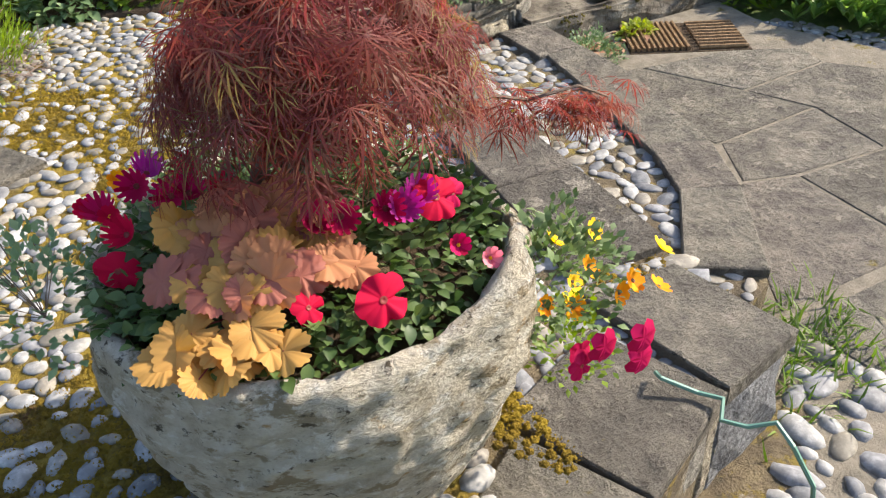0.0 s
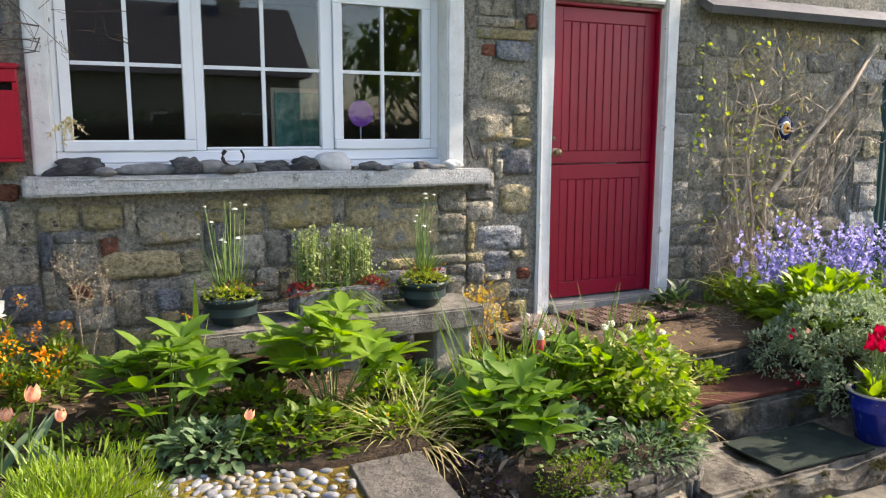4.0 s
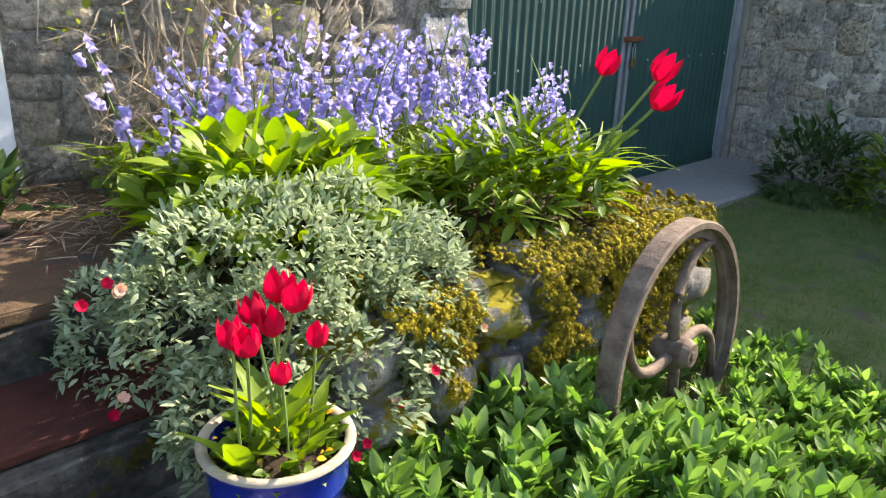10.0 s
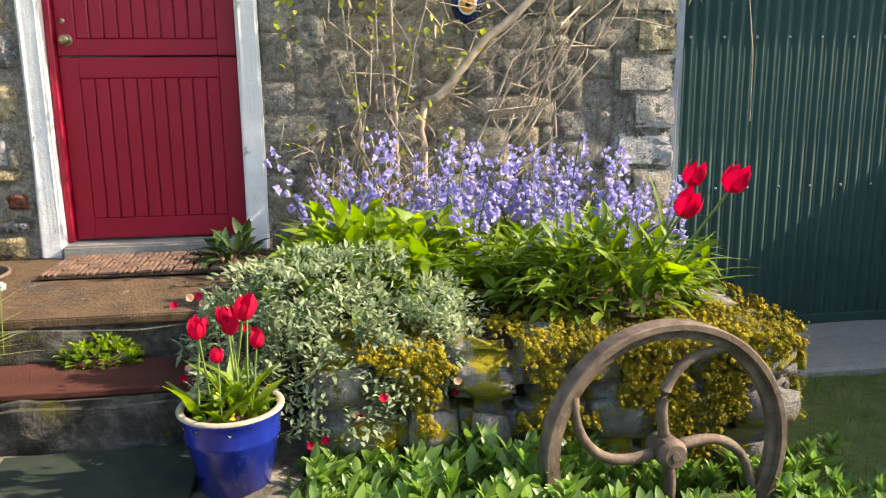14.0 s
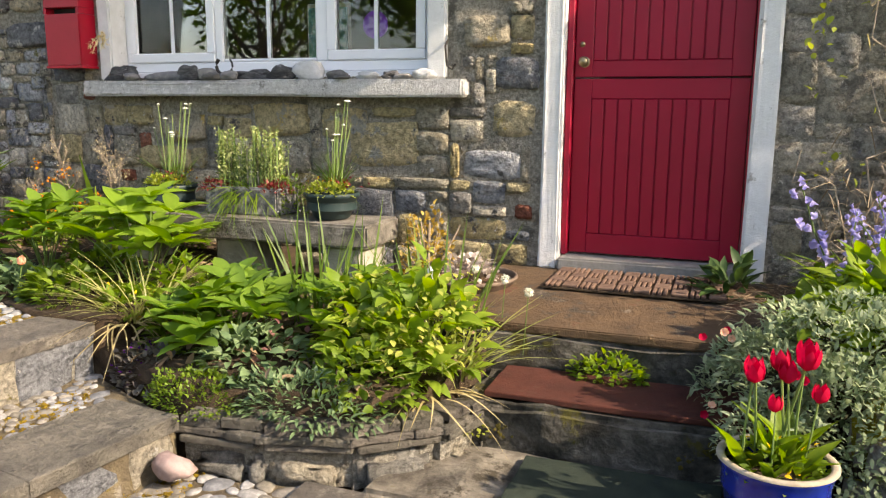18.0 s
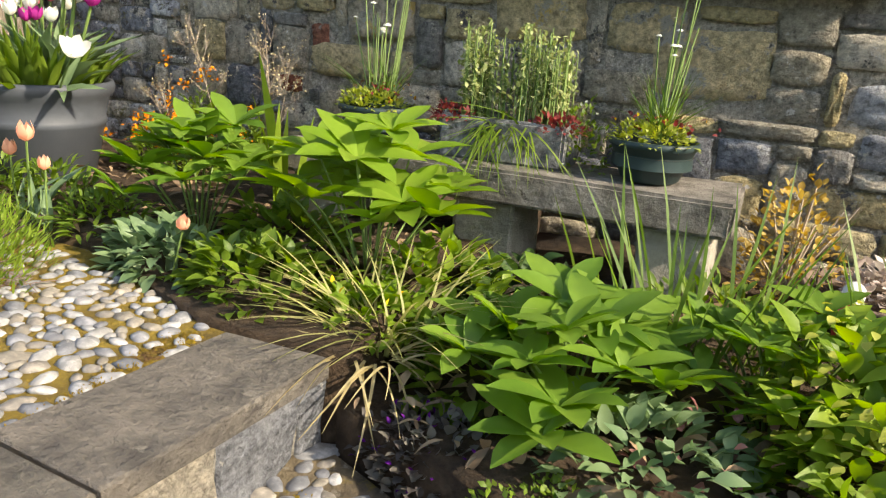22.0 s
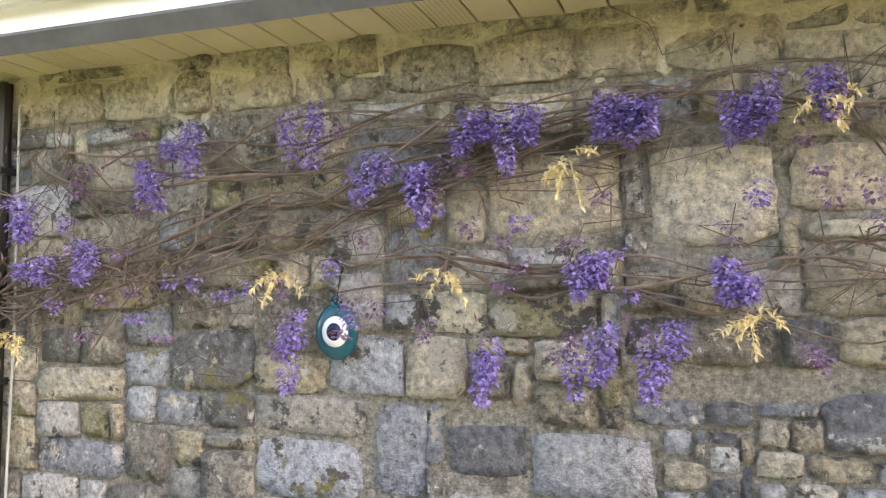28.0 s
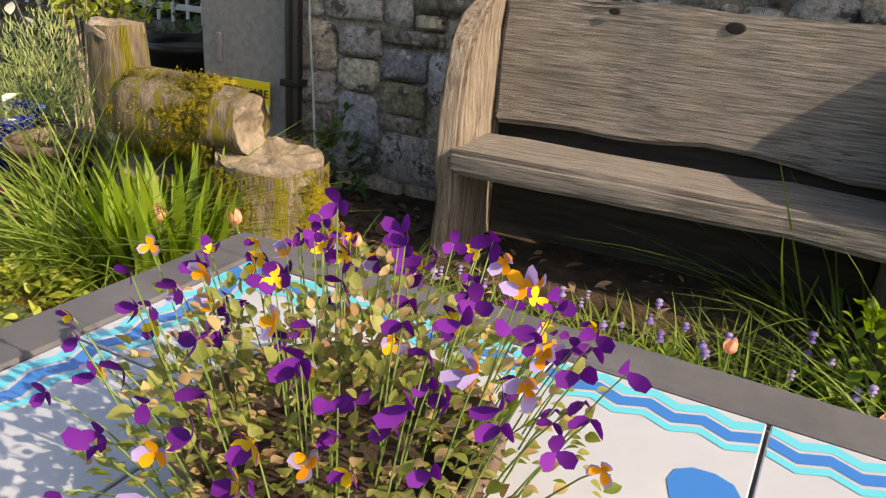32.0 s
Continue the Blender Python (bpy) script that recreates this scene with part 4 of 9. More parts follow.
# ---- pots ----
def pot(name, at, profile, material, label, category="pot", soil_r=0.9, soil_drop=0.05, seg=40):
    p = empty(name, at, label, category)
    r, z = profile[-1]
    b = lathe([(0.001, profile[0][1])] + profile + [(r - 0.012, z + 0.002), (r - 0.02, z - 0.03), (profile[-1][0] * 0.9, z - soil_drop - 0.04)], seg)
    part("bowl", b, material, p, smooth=True)
    part("earth", lathe([(0.0005, z - soil_drop + 0.02), (r * soil_r * 0.6, z - soil_drop + 0.008), (r * soil_r, z - soil_drop)], 24), M_SOIL, p, "dark potting earth")
    return p


M_GREYPOT = mat("grey_plastic_pot", [(0.05, 0.057, 0.068), (0.075, 0.083, 0.096)], 3, 8, 0.55, 0.12, 50, [((0.12, 0.12, 0.12), 6, 0.66)])
pot("tub", (-1.11, 4.62, -0.04), [(0.20, 0.0), (0.215, 0.01), (0.285, 0.30), (0.29, 0.305), (0.29, 0.33), (0.285, 0.335), (0.305, 0.42), (0.325, 0.44), (0.332, 0.47), (0.325, 0.49)], M_GREYPOT, "large grey plastic tub planted with tulips", "tub")
M_BLUEPOT = mat("blue_glaze", [(0.005, 0.012, 0.14), (0.010, 0.026, 0.28)], 9, 10, 0.14, 0.12, 20, [((0.05, 0.11, 0.38), 11, 0.60), ((0.11, 0.12, 0.16), 14, 0.635)], spec=0.6, stretch=(1.6, 1.6, 0.5), dist=0.004)
M_RIMCLAY = mat("bare_pot_rim", [(0.30, 0.25, 0.18), (0.46, 0.40, 0.31)], 20, 9, 0.85, 0.5, 60)
bp = pot("glazed_pot", (3.76, 3.585, -0.40), [(0.105, 0.0), (0.115, 0.006), (0.15, 0.18), (0.156, 0.19), (0.156, 0.21), (0.152, 0.215), (0.168, 0.27), (0.175, 0.285)], M_BLUEPOT, "cobalt blue glazed pot of red tulips on the step", "pot")
part("rim", lathe([(0.150, 0.286), (0.154, 0.291), (0.166, 0.293), (0.1755, 0.290), (0.1762, 0.284)], 40), M_RIMCLAY, bp, "pale unglazed rim", True)
M_BOWL = mat("dark_green_plastic", [(0.015, 0.03, 0.03), (0.03, 0.05, 0.05)], 4, 5, 0.45, 0.05, 40)
for x, y in ((0.42, 4.95), (1.52, 4.93)):
    pot("plant_bowl", (x, y, 0.33), [(0.085, 0.0), (0.10, 0.01), (0.145, 0.12), (0.155, 0.125), (0.155, 0.145)], M_BOWL, "dark green plastic bowl planted with saxifrage and violas", "bowl")
tr = empty("stone_trough", (0.99, 4.95, 0.33), "small dark mottled stone trough of alpine plants", "trough")
M_TROUGH = mat("mottled_trough", [(0.04, 0.04, 0.045), (0.15, 0.15, 0.15), (0.40, 0.40, 0.38)], 20, 8, 0.85, 0.8, 60)
for a in ((-0.24, 0.24, -0.12, -0.09), (-0.24, 0.24, 0.09, 0.12)):
    part("side", rough_up(box(*a, 0.001, 0.16, 0.01, 2), 0.005, 8, 2), M_TROUGH, tr)
for s in (-1, 1):
    part("end", rough_up(box(min(s * 0.24, s * 0.21), max(s * 0.24, s * 0.21), -0.089, 0.089, 0.001, 0.158, 0.008), 0.004, 8, 2), M_TROUGH, tr)
part("earth", box(-0.209, 0.209, -0.089, 0.089, 0.002, 0.135), M_SOIL, tr)
# maple planter: rough pale bowl with a dipped lip
M_PLANTER = mat("flaking_stone_planter", [(0.46, 0.395, 0.29), (0.66, 0.60, 0.49), (0.78, 0.74, 0.65)], 15, 12, 0.9, 1.0, 34, [((0.36, 0.29, 0.19), 12, 0.55), ((0.82, 0.79, 0.72), 22, 0.56), ((0.10, 0.08, 0.055), 34, 0.585), ((0.48, 0.33, 0.17), 18, 0.62)], stretch=(1, 1, 1.8), dist=0.09, contrast=(0.36, 0.64), gritty=0.74)
pl = empty("stone_planter", (POT[0] + 0.065, POT[1] + 0.02, -0.03), "large pale flaking stone planter holding a red maple", "planter")
prof = [(0.20, 0.0), (0.22, 0.01), (0.275, 0.10), (0.32, 0.22), (0.35, 0.34), (0.355, 0.42), (0.347, 0.48), (0.338, 0.505)]
fine_ = [(0.001, 0.0)]
for (r0, z0), (r1, z1) in zip(prof, prof[1:]):
    m_ = max(1, int(math.hypot(r1 - r0, z1 - z0) / 0.011))
    fine_ += [(r0 + (r1 - r0) * q / m_, z0 + (z1 - z0) * q / m_) for q in range(m_)]
b = lathe(fine_ + [prof[-1], (0.324, 0.513), (0.308, 0.495), (0.30, 0.43)], 200)
for v in b.verts:
    a = math.atan2(v.co.y, v.co.x)
    if v.co.z > 0.02 and math.hypot(v.co.x, v.co.y) > 0.2:
        p = Vector((v.co.x * 11, v.co.y * 11, v.co.z * 20))
        flake = max(0.0, noise.noise(p + Vector((0, 0, 1.5 * noise.noise(p * 0.6)))))
        k = 1 + 0.020 * noise.noise(v.co * 7) + 0.022 * min(1.0, max(0.0, flake - 0.05) / 0.06) + 0.014 * noise.noise(v.co * 30) - 0.025 * max(0.0, noise.noise(Vector((v.co.x * 5, v.co.y * 5, v.co.z * 26))) - 0.32)
        v.co.x *= k
        v.co.y *= k
    if v.co.z > 0.3:
        ear = math.exp(-((a + 0.95) / 0.24) ** 2)
        v.co.z += 0.05 * ear - 0.035 * math.exp(-((a - 0.3) / 0.7) ** 2) + 0.008 * noise.noise(Vector((a * 4, 0, 0)))
        v.co.x *= 1 + 0.07 * ear
        v.co.y *= 1 + 0.07 * ear
part("bowl", b, M_PLANTER, pl, smooth=True)
part("earth", lathe([(0.0005, 0.47), (0.18, 0.46), (0.315, 0.44)], 32), M_SOIL, pl, "dark potting earth")

# ---- tile-topped table ----
tb = empty("tile_table", (-2.62, 2.86, 0.0), "slate-framed garden table topped with painted tiles", "table", rz=-4)
M_SLATEEDGE = mat("slate_grey_edge", [(0.07, 0.072, 0.078), (0.12, 0.12, 0.125)], 6, 6, 0.6, 0.3, 60)
M_TILEW = mat("white_glaze", [(0.34, 0.37, 0.41), (0.43, 0.455, 0.48)], 3, 4, 0.1, 0.02, 20, spec=0.5)
M_TBLUE, M_TPALE = plain("blue_glaze_paint", (0.03, 0.16, 0.45), 0.12), plain("aqua_glaze_paint", (0.08, 0.45, 0.55), 0.12)
TH = 0.72
for a in ((-0.56, 0.56, 0.29, 0.37), (-0.56, 0.56, -0.37, -0.29), (-0.56, -0.48, -0.289, 0.289), (0.48, 0.56, -0.289, 0.289)):
    part("frame", box(a[0], a[1], a[2], a[3], TH - 0.05, TH, 0.004), M_SLATEEDGE, tb)
part("bed", box(-0.479, 0.479, -0.289, 0.289, TH - 0.04, TH - 0.012), M_CONC, tb)
NX, NY = 4, 2
for i in range(NX):
    for j in range(NY):
        w, d = 0.958 / NX, 0.578 / NY
        x0, y0 = -0.479 + i * w, -0.289 + j * d
        tl = part("tile", box(x0 + 0.002, x0 + w - 0.002, y0 + 0.002, y0 + d - 0.002, TH - 0.0118, TH - 0.003, 0.0015), M_TILEW, tb)
        edges = []
        if j == NY - 1:
            edges.append(((x0, y0 + d), (1, 0), (0, -1), w))
        if j == 0:
            edges.append(((x0, y0), (1, 0), (0, 1), w))
        if i == 0:
            edges.append(((x0, y0), (0, 1), (1, 0), d))
        if i == NX - 1:
            edges.append(((x0 + w, y0), (0, 1), (-1, 0), d))
        for (ox, oy), (ux, uy), (nx, ny), ln in edges:
            for q, (o, t2, mm) in enumerate(((0.012, 0.016, M_TPALE), (0.034, 0.02, M_TBLUE), (0.060, 0.012, M_TPALE))):
                n = 8
                vs, fs = [], []
                for k in range(n + 1):
                    u = 0.004 + (ln - 0.008) * k / n
                    zz = 0.007 * (1 if k % 2 else -1)
                    for e in (o + zz, o + zz + t2):
                        vs.append((ox + ux * u + nx * e, oy + uy * u + ny * e, TH - 0.0026 + 0.0002 * q))
                for k in range(n):
                    fs.append((2 * k, 2 * k + 2, 2 * k + 3, 2 * k + 1))
                mesh("zigzag", vs, fs, mm, tl)
for k, (x, y, s) in enumerate(((0.20, 0.12, 1), (0.31, 0.10, 0.7), (0.02, -0.05, 1.2))):
    vs = [(x + 0.03 * s * math.cos(a) * (1 + 0.5 * math.sin(a)), y + 0.045 * s * math.sin(a), TH - 0.0022) for a in np.linspace(0, 2 * math.pi, 14)[:-1]]
    mesh("painted_leaf", vs, [tuple(range(13))], M_TBLUE, tb)
for k in range(3):
    part("bar_mark", box(0.29 + k * 0.045, 0.31 + k * 0.045, 0.03, 0.075, TH - 0.0028, TH - 0.0018), M_TPALE, tb)
for sx in (-1, 1):
    for sy in (-1, 1):
        part("leg", box(sx * 0.5 - 0.03, sx * 0.5 + 0.03, sy * 0.31 - 0.03, sy * 0.31 + 0.03, -0.03, TH - 0.051, 0.004), M_SLATEEDGE, tb)

# ---- tree stumps ----
M_BARK = mat("stump_bark", [(0.08, 0.06, 0.042), (0.19, 0.15, 0.105), (0.36, 0.30, 0.22)], 5, 12, 0.9, 1.0, 10, [((0.17, 0.15, 0.01), 4, 0.50)], stretch=(6, 6, 0.8), dist=0.03)
M_CUT = mat("grey_cut_wood", [(0.14, 0.11, 0.08), (0.26, 0.21, 0.15), (0.40, 0.34, 0.26)], 12, 10, 0.85, 1.0, 20, [((0.12, 0.10, 0.01), 5, 0.58), ((0.55, 0.50, 0.42), 8, 0.63)], dist=0.03)
M_MOSS = mat("golden_moss", [(0.13, 0.115, 0.008), (0.38, 0.31, 0.014), (0.62, 0.47, 0.024)], 7, 8, 0.95, 1.0, 90, [((0.30, 0.14, 0.05), 9, 0.67), ((0.09, 0.085, 0.012), 6, 0.64)], dist=0.03, contrast=(0.36, 0.62))


M_STUMPMOSS = mat("olive_gold_moss", [(0.10, 0.088, 0.007), (0.27, 0.22, 0.012), (0.44, 0.345, 0.02)], 9, 8, 0.95, 1.0, 90, [((0.16, 0.09, 0.035), 8, 0.62), ((0.045, 0.042, 0.01), 7, 0.60)], dist=0.03, contrast=(0.36, 0.62))


def stump(name, at, r0, r1, h, label, tilt=(0, 0), seed=0):
    s = empty(name, at, label, "tree stump")
    m = pose(0, 0, 0, *tilt, 0) if len(tilt) == 2 else Vector((0, 0, 1)).rotation_difference(Vector(tilt)).to_matrix().to_4x4()
    b = lathe([(0.001, 0.0), (r0 * (1.25 if len(tilt) == 2 else 1.0), 0), (r0 * 1.08, h * 0.12), (r0, h * 0.35), (r1, h * 0.8), (r1 * 0.98, h)], 36)
    for v in b.verts:
        a = math.atan2(v.co.y, v.co.x)
        k = 1 + 0.22 * noise.noise(Vector((math.cos(a) * 1.6, math.sin(a) * 1.6, seed + v.co.z * 1.5))) + 0.05 * noise.noise(Vector((a * 7, v.co.z * 3, seed)))
        v.co.x *= k
        v.co.y *= k
    b.transform(m)
    part("bark", b, M_BARK, s, smooth=True)
    c = lathe([(0.001, h - 0.004), (r1 * 0.25, h - 0.002), (r1 * 0.5, h), (r1 * 0.75, h), (r1 * 0.95, h - 0.006), (r1 * 0.97, h - 0.04)], 36)
    for v in c.verts:
        v.co.z += 0.03 * noise.noise(v.co * 9 + Vector((seed, 0, 0))) + 0.02 * noise.noise(v.co * 22)
    c.transform(m)
    part("cut_face", c, M_CUT, s, smooth=False)
    return s


st1 = stump("tree_stump", (-4.07, 4.56, 0.0), 0.25, 0.20, 0.42, "broad mossy tree stump with a split side", (3, 4), 1)
stump("tree_stump", (-4.55, 4.50, 0.0), 0.15, 0.14, 0.30, "low tree stump under the mossy log", (1, 2), 6)
st2 = stump("log_section", (-4.62, 4.50, 0.50), 0.145, 0.115, 0.50, "short mossy log lying askew on the stump", (0.9, 0.08, 0.03), 2)
stump("tree_stump", (-4.86, 4.72, 0.0), 0.13, 0.115, 0.78, "slim upright tree stump behind the mossy one", (2, -3), 3)

# ---- plants ----
NR = np.random.RandomState(7)


def unit(a):
    return a / np.maximum(np.linalg.norm(a, axis=-1, keepdims=True), 1e-9)


def leaves(name, tmpl, P, D, S, material, parent=None, label="", U=None, smooth=True):
    """Many leaves in one mesh: shape tmpl laid at points P along directions D with sizes S (side, length, relief)."""
    tv, tf = tmpl
    P, D = np.asarray(P, float), unit(np.asarray(D, float))
    n = len(P)
    S = np.broadcast_to(np.asarray(S, float).reshape(-1, 1) if np.ndim(S) == 1 else np.asarray(S, float), (n, 3))
    if U is None:
        U = np.tile((0.0, 0.0, 1.0), (n, 1)) + NR.normal(0, 0.25, (n, 3))
    side = unit(np.cross(D, U))
    nor = np.cross(side, D)
    V = P[:, None] + tv[None, :, 0:1] * S[:, None, 0:1] * side[:, None] + tv[None, :, 1:2] * S[:, None, 1:2] * D[:, None] + tv[None, :, 2:3] * S[:, None, 2:3] * nor[:, None]
    k = len(tv)
    big = n > 12
    F = [tuple(i * k + q for q in f) for i in range(n) for f in tf]
    ob = mesh(name, V.reshape(-1, 3).tolist(), F, material, parent, label, smooth)
    if big:
        ob["kind"] = "stuff"
    return ob


def blade(widths, droop=0.3, fold=0.2, cols=3, wave=0.0):
    """Leaf outline from its half widths along the length (unit long), drooping and folded."""
    v, f = [], []
    n = len(widths)
    for i, w in enumerate(widths):
        y = i / (n - 1)
        xs = (-w, 0, w) if cols == 3 else (-w, w)
        for x in xs:
            v.append((x, y, -droop * y * y + fold * abs(x) + wave * math.sin(i * 2.3 + (x > 0))))
    c = cols
    for i in range(n - 1):
        for j in range(c - 1):
            f.append((i * c + j, i * c + j + 1, (i + 1) * c + j + 1, (i + 1) * c + j))
    return np.array(v), f


T_LANCE = blade((0.02, 0.13, 0.17, 0.13, 0.01), 0.35, 0.35)
T_BROAD = blade((0.03, 0.22, 0.29, 0.26, 0.16, 0.01), 0.45, 0.3)
T_HELL = blade((0.035, 0.12, 0.19, 0.20, 0.145, 0.01), 0.24, 0.4)
T_OVAL = blade((0.04, 0.30, 0.36, 0.25, 0.02), 0.25, 0.3)
T_TINY = blade((0.05, 0.32, 0.03), 0.15, 0.3, 2)
T_GRASS = blade((0.014, 0.016, 0.015, 0.013, 0.010, 0.006, 0.001), 0.95, 0, 2)
T_GRASSUP = blade((0.018, 0.022, 0.018, 0.001), 0.12, 0, 2)
T_TULIPLEAF = blade((0.06, 0.13, 0.15, 0.12, 0.07, 0.005), 0.35, 0.5, 3, 0.02)
T_UP = blade((0.04, 0.10, 0.16, 0.18, 0.13, 0.02), 0.15, 0.3)
T_SPIKE = blade((0.05, 0.07, 0.004), 0.1, 0, 2)


def cloud(n, c, r, flat=1.0, inner=0.55):
    """Points and outward directions in a mound."""
    d = unit(NR.normal(0, 1, (n, 3)))
    d[:, 2] = np.abs(d[:, 2])
    k = NR.uniform(inner, 1, (n, 1)) ** 0.6
    bump = 1 + 0.18 * np.sin(d[:, 0:1] * 7 + c[0] * 9) * np.cos(d[:, 1:2] * 6 + c[1] * 5)
    return np.array(c) + d * k * bump * np.array(r), unit(d + NR.normal(0, 0.45, (n, 3)) + np.array((0, 0, 0.25)))


def stems(name, base, tips, r, material, parent, sag=0.0):
    for a, b in zip(base, tips):
        a, b = Vector(a), Vector(b)
        m = (a + b) / 2 + Vector((0, 0, sag))
        part(name.rstrip("s"), tube([a, a.lerp(m, 0.6), m.lerp(b, 0.5), b], r, 4, None, 0.6), material, parent)


G_MID = leafm("leaf_mid_green", (0.085, 0.155, 0.018), (0.20, 0.285, 0.03), 0.45)
G_DARK = leafm("leaf_dark_green", (0.025, 0.06, 0.016), (0.07, 0.125, 0.03), 0.3)
G_BRIGHT = leafm("leaf_bright_green", (0.13, 0.23, 0.02), (0.28, 0.38, 0.04), 0.5)
G_LIME = leafm("leaf_lime", (0.24, 0.30, 0.04), (0.40, 0.44, 0.08), 0.4)
G_SILVER = leafm("leaf_silver", (0.15, 0.21, 0.11), (0.42, 0.48, 0.30), 0.3, 0.8, 0.15)
G_BLUEG = leafm("leaf_blue_green", (0.10, 0.17, 0.08), (0.20, 0.28, 0.13), 0.3)
G_STRAW = leafm("leaf_straw", (0.34, 0.27, 0.12), (0.55, 0.46, 0.24), 0.3, 0.7)
G_GRASS = leafm("grass_blade", (0.07, 0.14, 0.02), (0.17, 0.25, 0.05), 0.4)
G_GRASSB = leafm("grass_blade_bright", (0.12, 0.20, 0.025), (0.28, 0.36, 0.08), 0.45)
G_LAVISH = leafm("needle_green", (0.14, 0.23, 0.02), (0.30, 0.40, 0.06), 0.45)
G_MAPLE = leafm("maple_red", (0.16, 0.035, 0.034), (0.29, 0.088, 0.066), 0.6, 0.55, 0.25)
G_HEUCH = leafm("amber_leaf", (0.46, 0.16, 0.07), (0.60, 0.30, 0.07), 0.35, 0.55)
G_BURG = leafm("burgundy_leaf", (0.14, 0.025, 0.03), (0.30, 0.06, 0.05), 0.3)
F_RED = leafm("petal_red", (0.40, 0.003, 0.030), (0.56, 0.006, 0.050), 0.3, 0.7, 0.12)
F_CRIM = leafm("petal_crimson", (0.30, 0.004, 0.03), (0.50, 0.01, 0.10), 0.3, 0.7, 0.12)
F_PURP = leafm("petal_purple", (0.055, 0.006, 0.12), (0.15, 0.018, 0.25), 0.25, 0.7, 0.12)
F_MAG = leafm("petal_magenta", (0.36, 0.02, 0.22), (0.55, 0.06, 0.35), 0.3, 0.7, 0.12)
F_BLUE = leafm("petal_bluebell", (0.31, 0.29, 0.57), (0.55, 0.51, 0.80), 0.45, 0.7, 0.12)
F_PEACH = leafm("petal_peach", (0.78, 0.36, 0.22), (0.88, 0.58, 0.42), 0.4, 0.7, 0.12)
F_PINK = leafm("petal_pink", (0.75, 0.16, 0.25), (0.85, 0.35, 0.40), 0.4, 0.7, 0.12)
F_WHITE = leafm("petal_white", (0.76, 0.76, 0.66), (0.85, 0.85, 0.80), 0.4, 0.7, 0.12)
F_ORANGE = leafm("petal_orange", (0.75, 0.18, 0.01), (0.88, 0.42, 0.02), 0.35, 0.7, 0.12)
F_YELLOW = leafm("petal_yellow", (0.80, 0.42, 0.02), (0.88, 0.62, 0.04), 0.35, 0.7, 0.12)
F_WIST = leafm("petal_wisteria", (0.17, 0.11, 0.33), (0.42, 0.35, 0.62), 0.35, 0.7, 0.12)
F_CREAM = leafm("young_shoot", (0.62, 0.50, 0.24), (0.78, 0.70, 0.46), 0.35)
M_TWIG = mat("pale_twig", [(0.26, 0.20, 0.14), (0.50, 0.41, 0.31)], 12, 5, 0.85, 0.5, 60)
M_DTWIG = mat("brown_twig", [(0.09, 0.065, 0.05), (0.19, 0.14, 0.11)], 12, 5, 0.85, 0.5, 60)
M_STEM = mat("green_stem", [(0.10, 0.17, 0.04), (0.18, 0.25, 0.07)], 10, 4, 0.6, 0)


def flower_ring(n, r, material, parent, at, tilt=(0, 0), w=0.4, cup=0.5, name="petals", eye=None, rz=0.0):
    """A flower of n petals round a centre, turned to face out."""
    tv, tf = blade((0.10, w * 0.8, w, w * 0.55), -cup, 0.1)
    a = np.linspace(0, 2 * np.pi, n, endpoint=False) + rz
    D = np.stack([np.cos(a), np.sin(a), np.full(n, 0.15)], 1)
    ob = leaves(name, (tv, tf), np.zeros((n, 3)), D, np.full(n, r), material, parent, U=np.tile((0, 0, 1.0), (n, 1)))
    ob.matrix_basis = pose(*at, tilt[0], tilt[1], 0)
    if eye is not None:
        e = part("flower_eye", lathe([(0.0003, 0.18 * r), (0.14 * r, 0.12 * r), (0.2 * r, 0.0)], 8), eye, ob)
    return ob


def tulip_proto(name, petal, label, h=0.30, size=0.055, open_=0.0, leaf=G_BLUEG, nleaf=3, double=False, broad=0.6):
    t = empty(name, (0, 0, -50), label, "tulip")
    st = part("stem", tube([(0, 0, 0), (0.006, 0, h * 0.5), (0, 0.004, h)], 0.0045, 6), M_STEM, t)
    tv, tf = [], []
    rows = 6
    for i in range(rows):
        y = i / (rows - 1)
        w = (0.30, 0.52, 0.60, 0.52, 0.32, 0.04)[i]
        rr = (0.10, 0.40, 0.46 + 0.1 * open_, 0.44 + 0.25 * open_, 0.36 + 0.45 * open_, 0.28 + 0.6 * open_)[i]
        for j in range(3):
            s = (j - 1) * w
            tv.append((rr * math.cos(s * 1.1) * 1.0, rr * math.sin(s * 1.1) + 0.0, y * 1.15 - (0.05 if j != 1 and i == rows - 1 else 0)))
    for i in range(rows - 1):
        for j in range(2):
            tf.append((i * 3 + j, i * 3 + j + 1, i * 3 + j + 4, i * 3 + j + 3))
    for k in range(14 if double else 6):
        a = k * (2.4 if double else math.pi / 3)
        s = size * ((1.0 - 0.035 * k) if double else (1.0 if k % 2 else 0.9))
        mesh("petal", [((x * math.cos(a) - y * math.sin(a)) * s, (x * math.sin(a) + y * math.cos(a)) * s, h + z * s) for x, y, z in tv], tf, petal, t, smooth=True)
    a = NR.uniform(0, 6.28, nleaf)
    D = np.stack([np.cos(a) * 0.45, np.sin(a) * 0.45, np.full(nleaf, 1.0)], 1)
    for q in range(nleaf):
        leaves("leaf", T_TULIPLEAF, np.zeros((1, 3)), D[q:q + 1], np.array([(broad, 1.0, 0.9)]) * NR.uniform(0.6, 0.95) * h * 0.95, leaf, t, U=np.array([(-math.cos(a[q]), -math.sin(a[q]), 0.3)]))
    return t


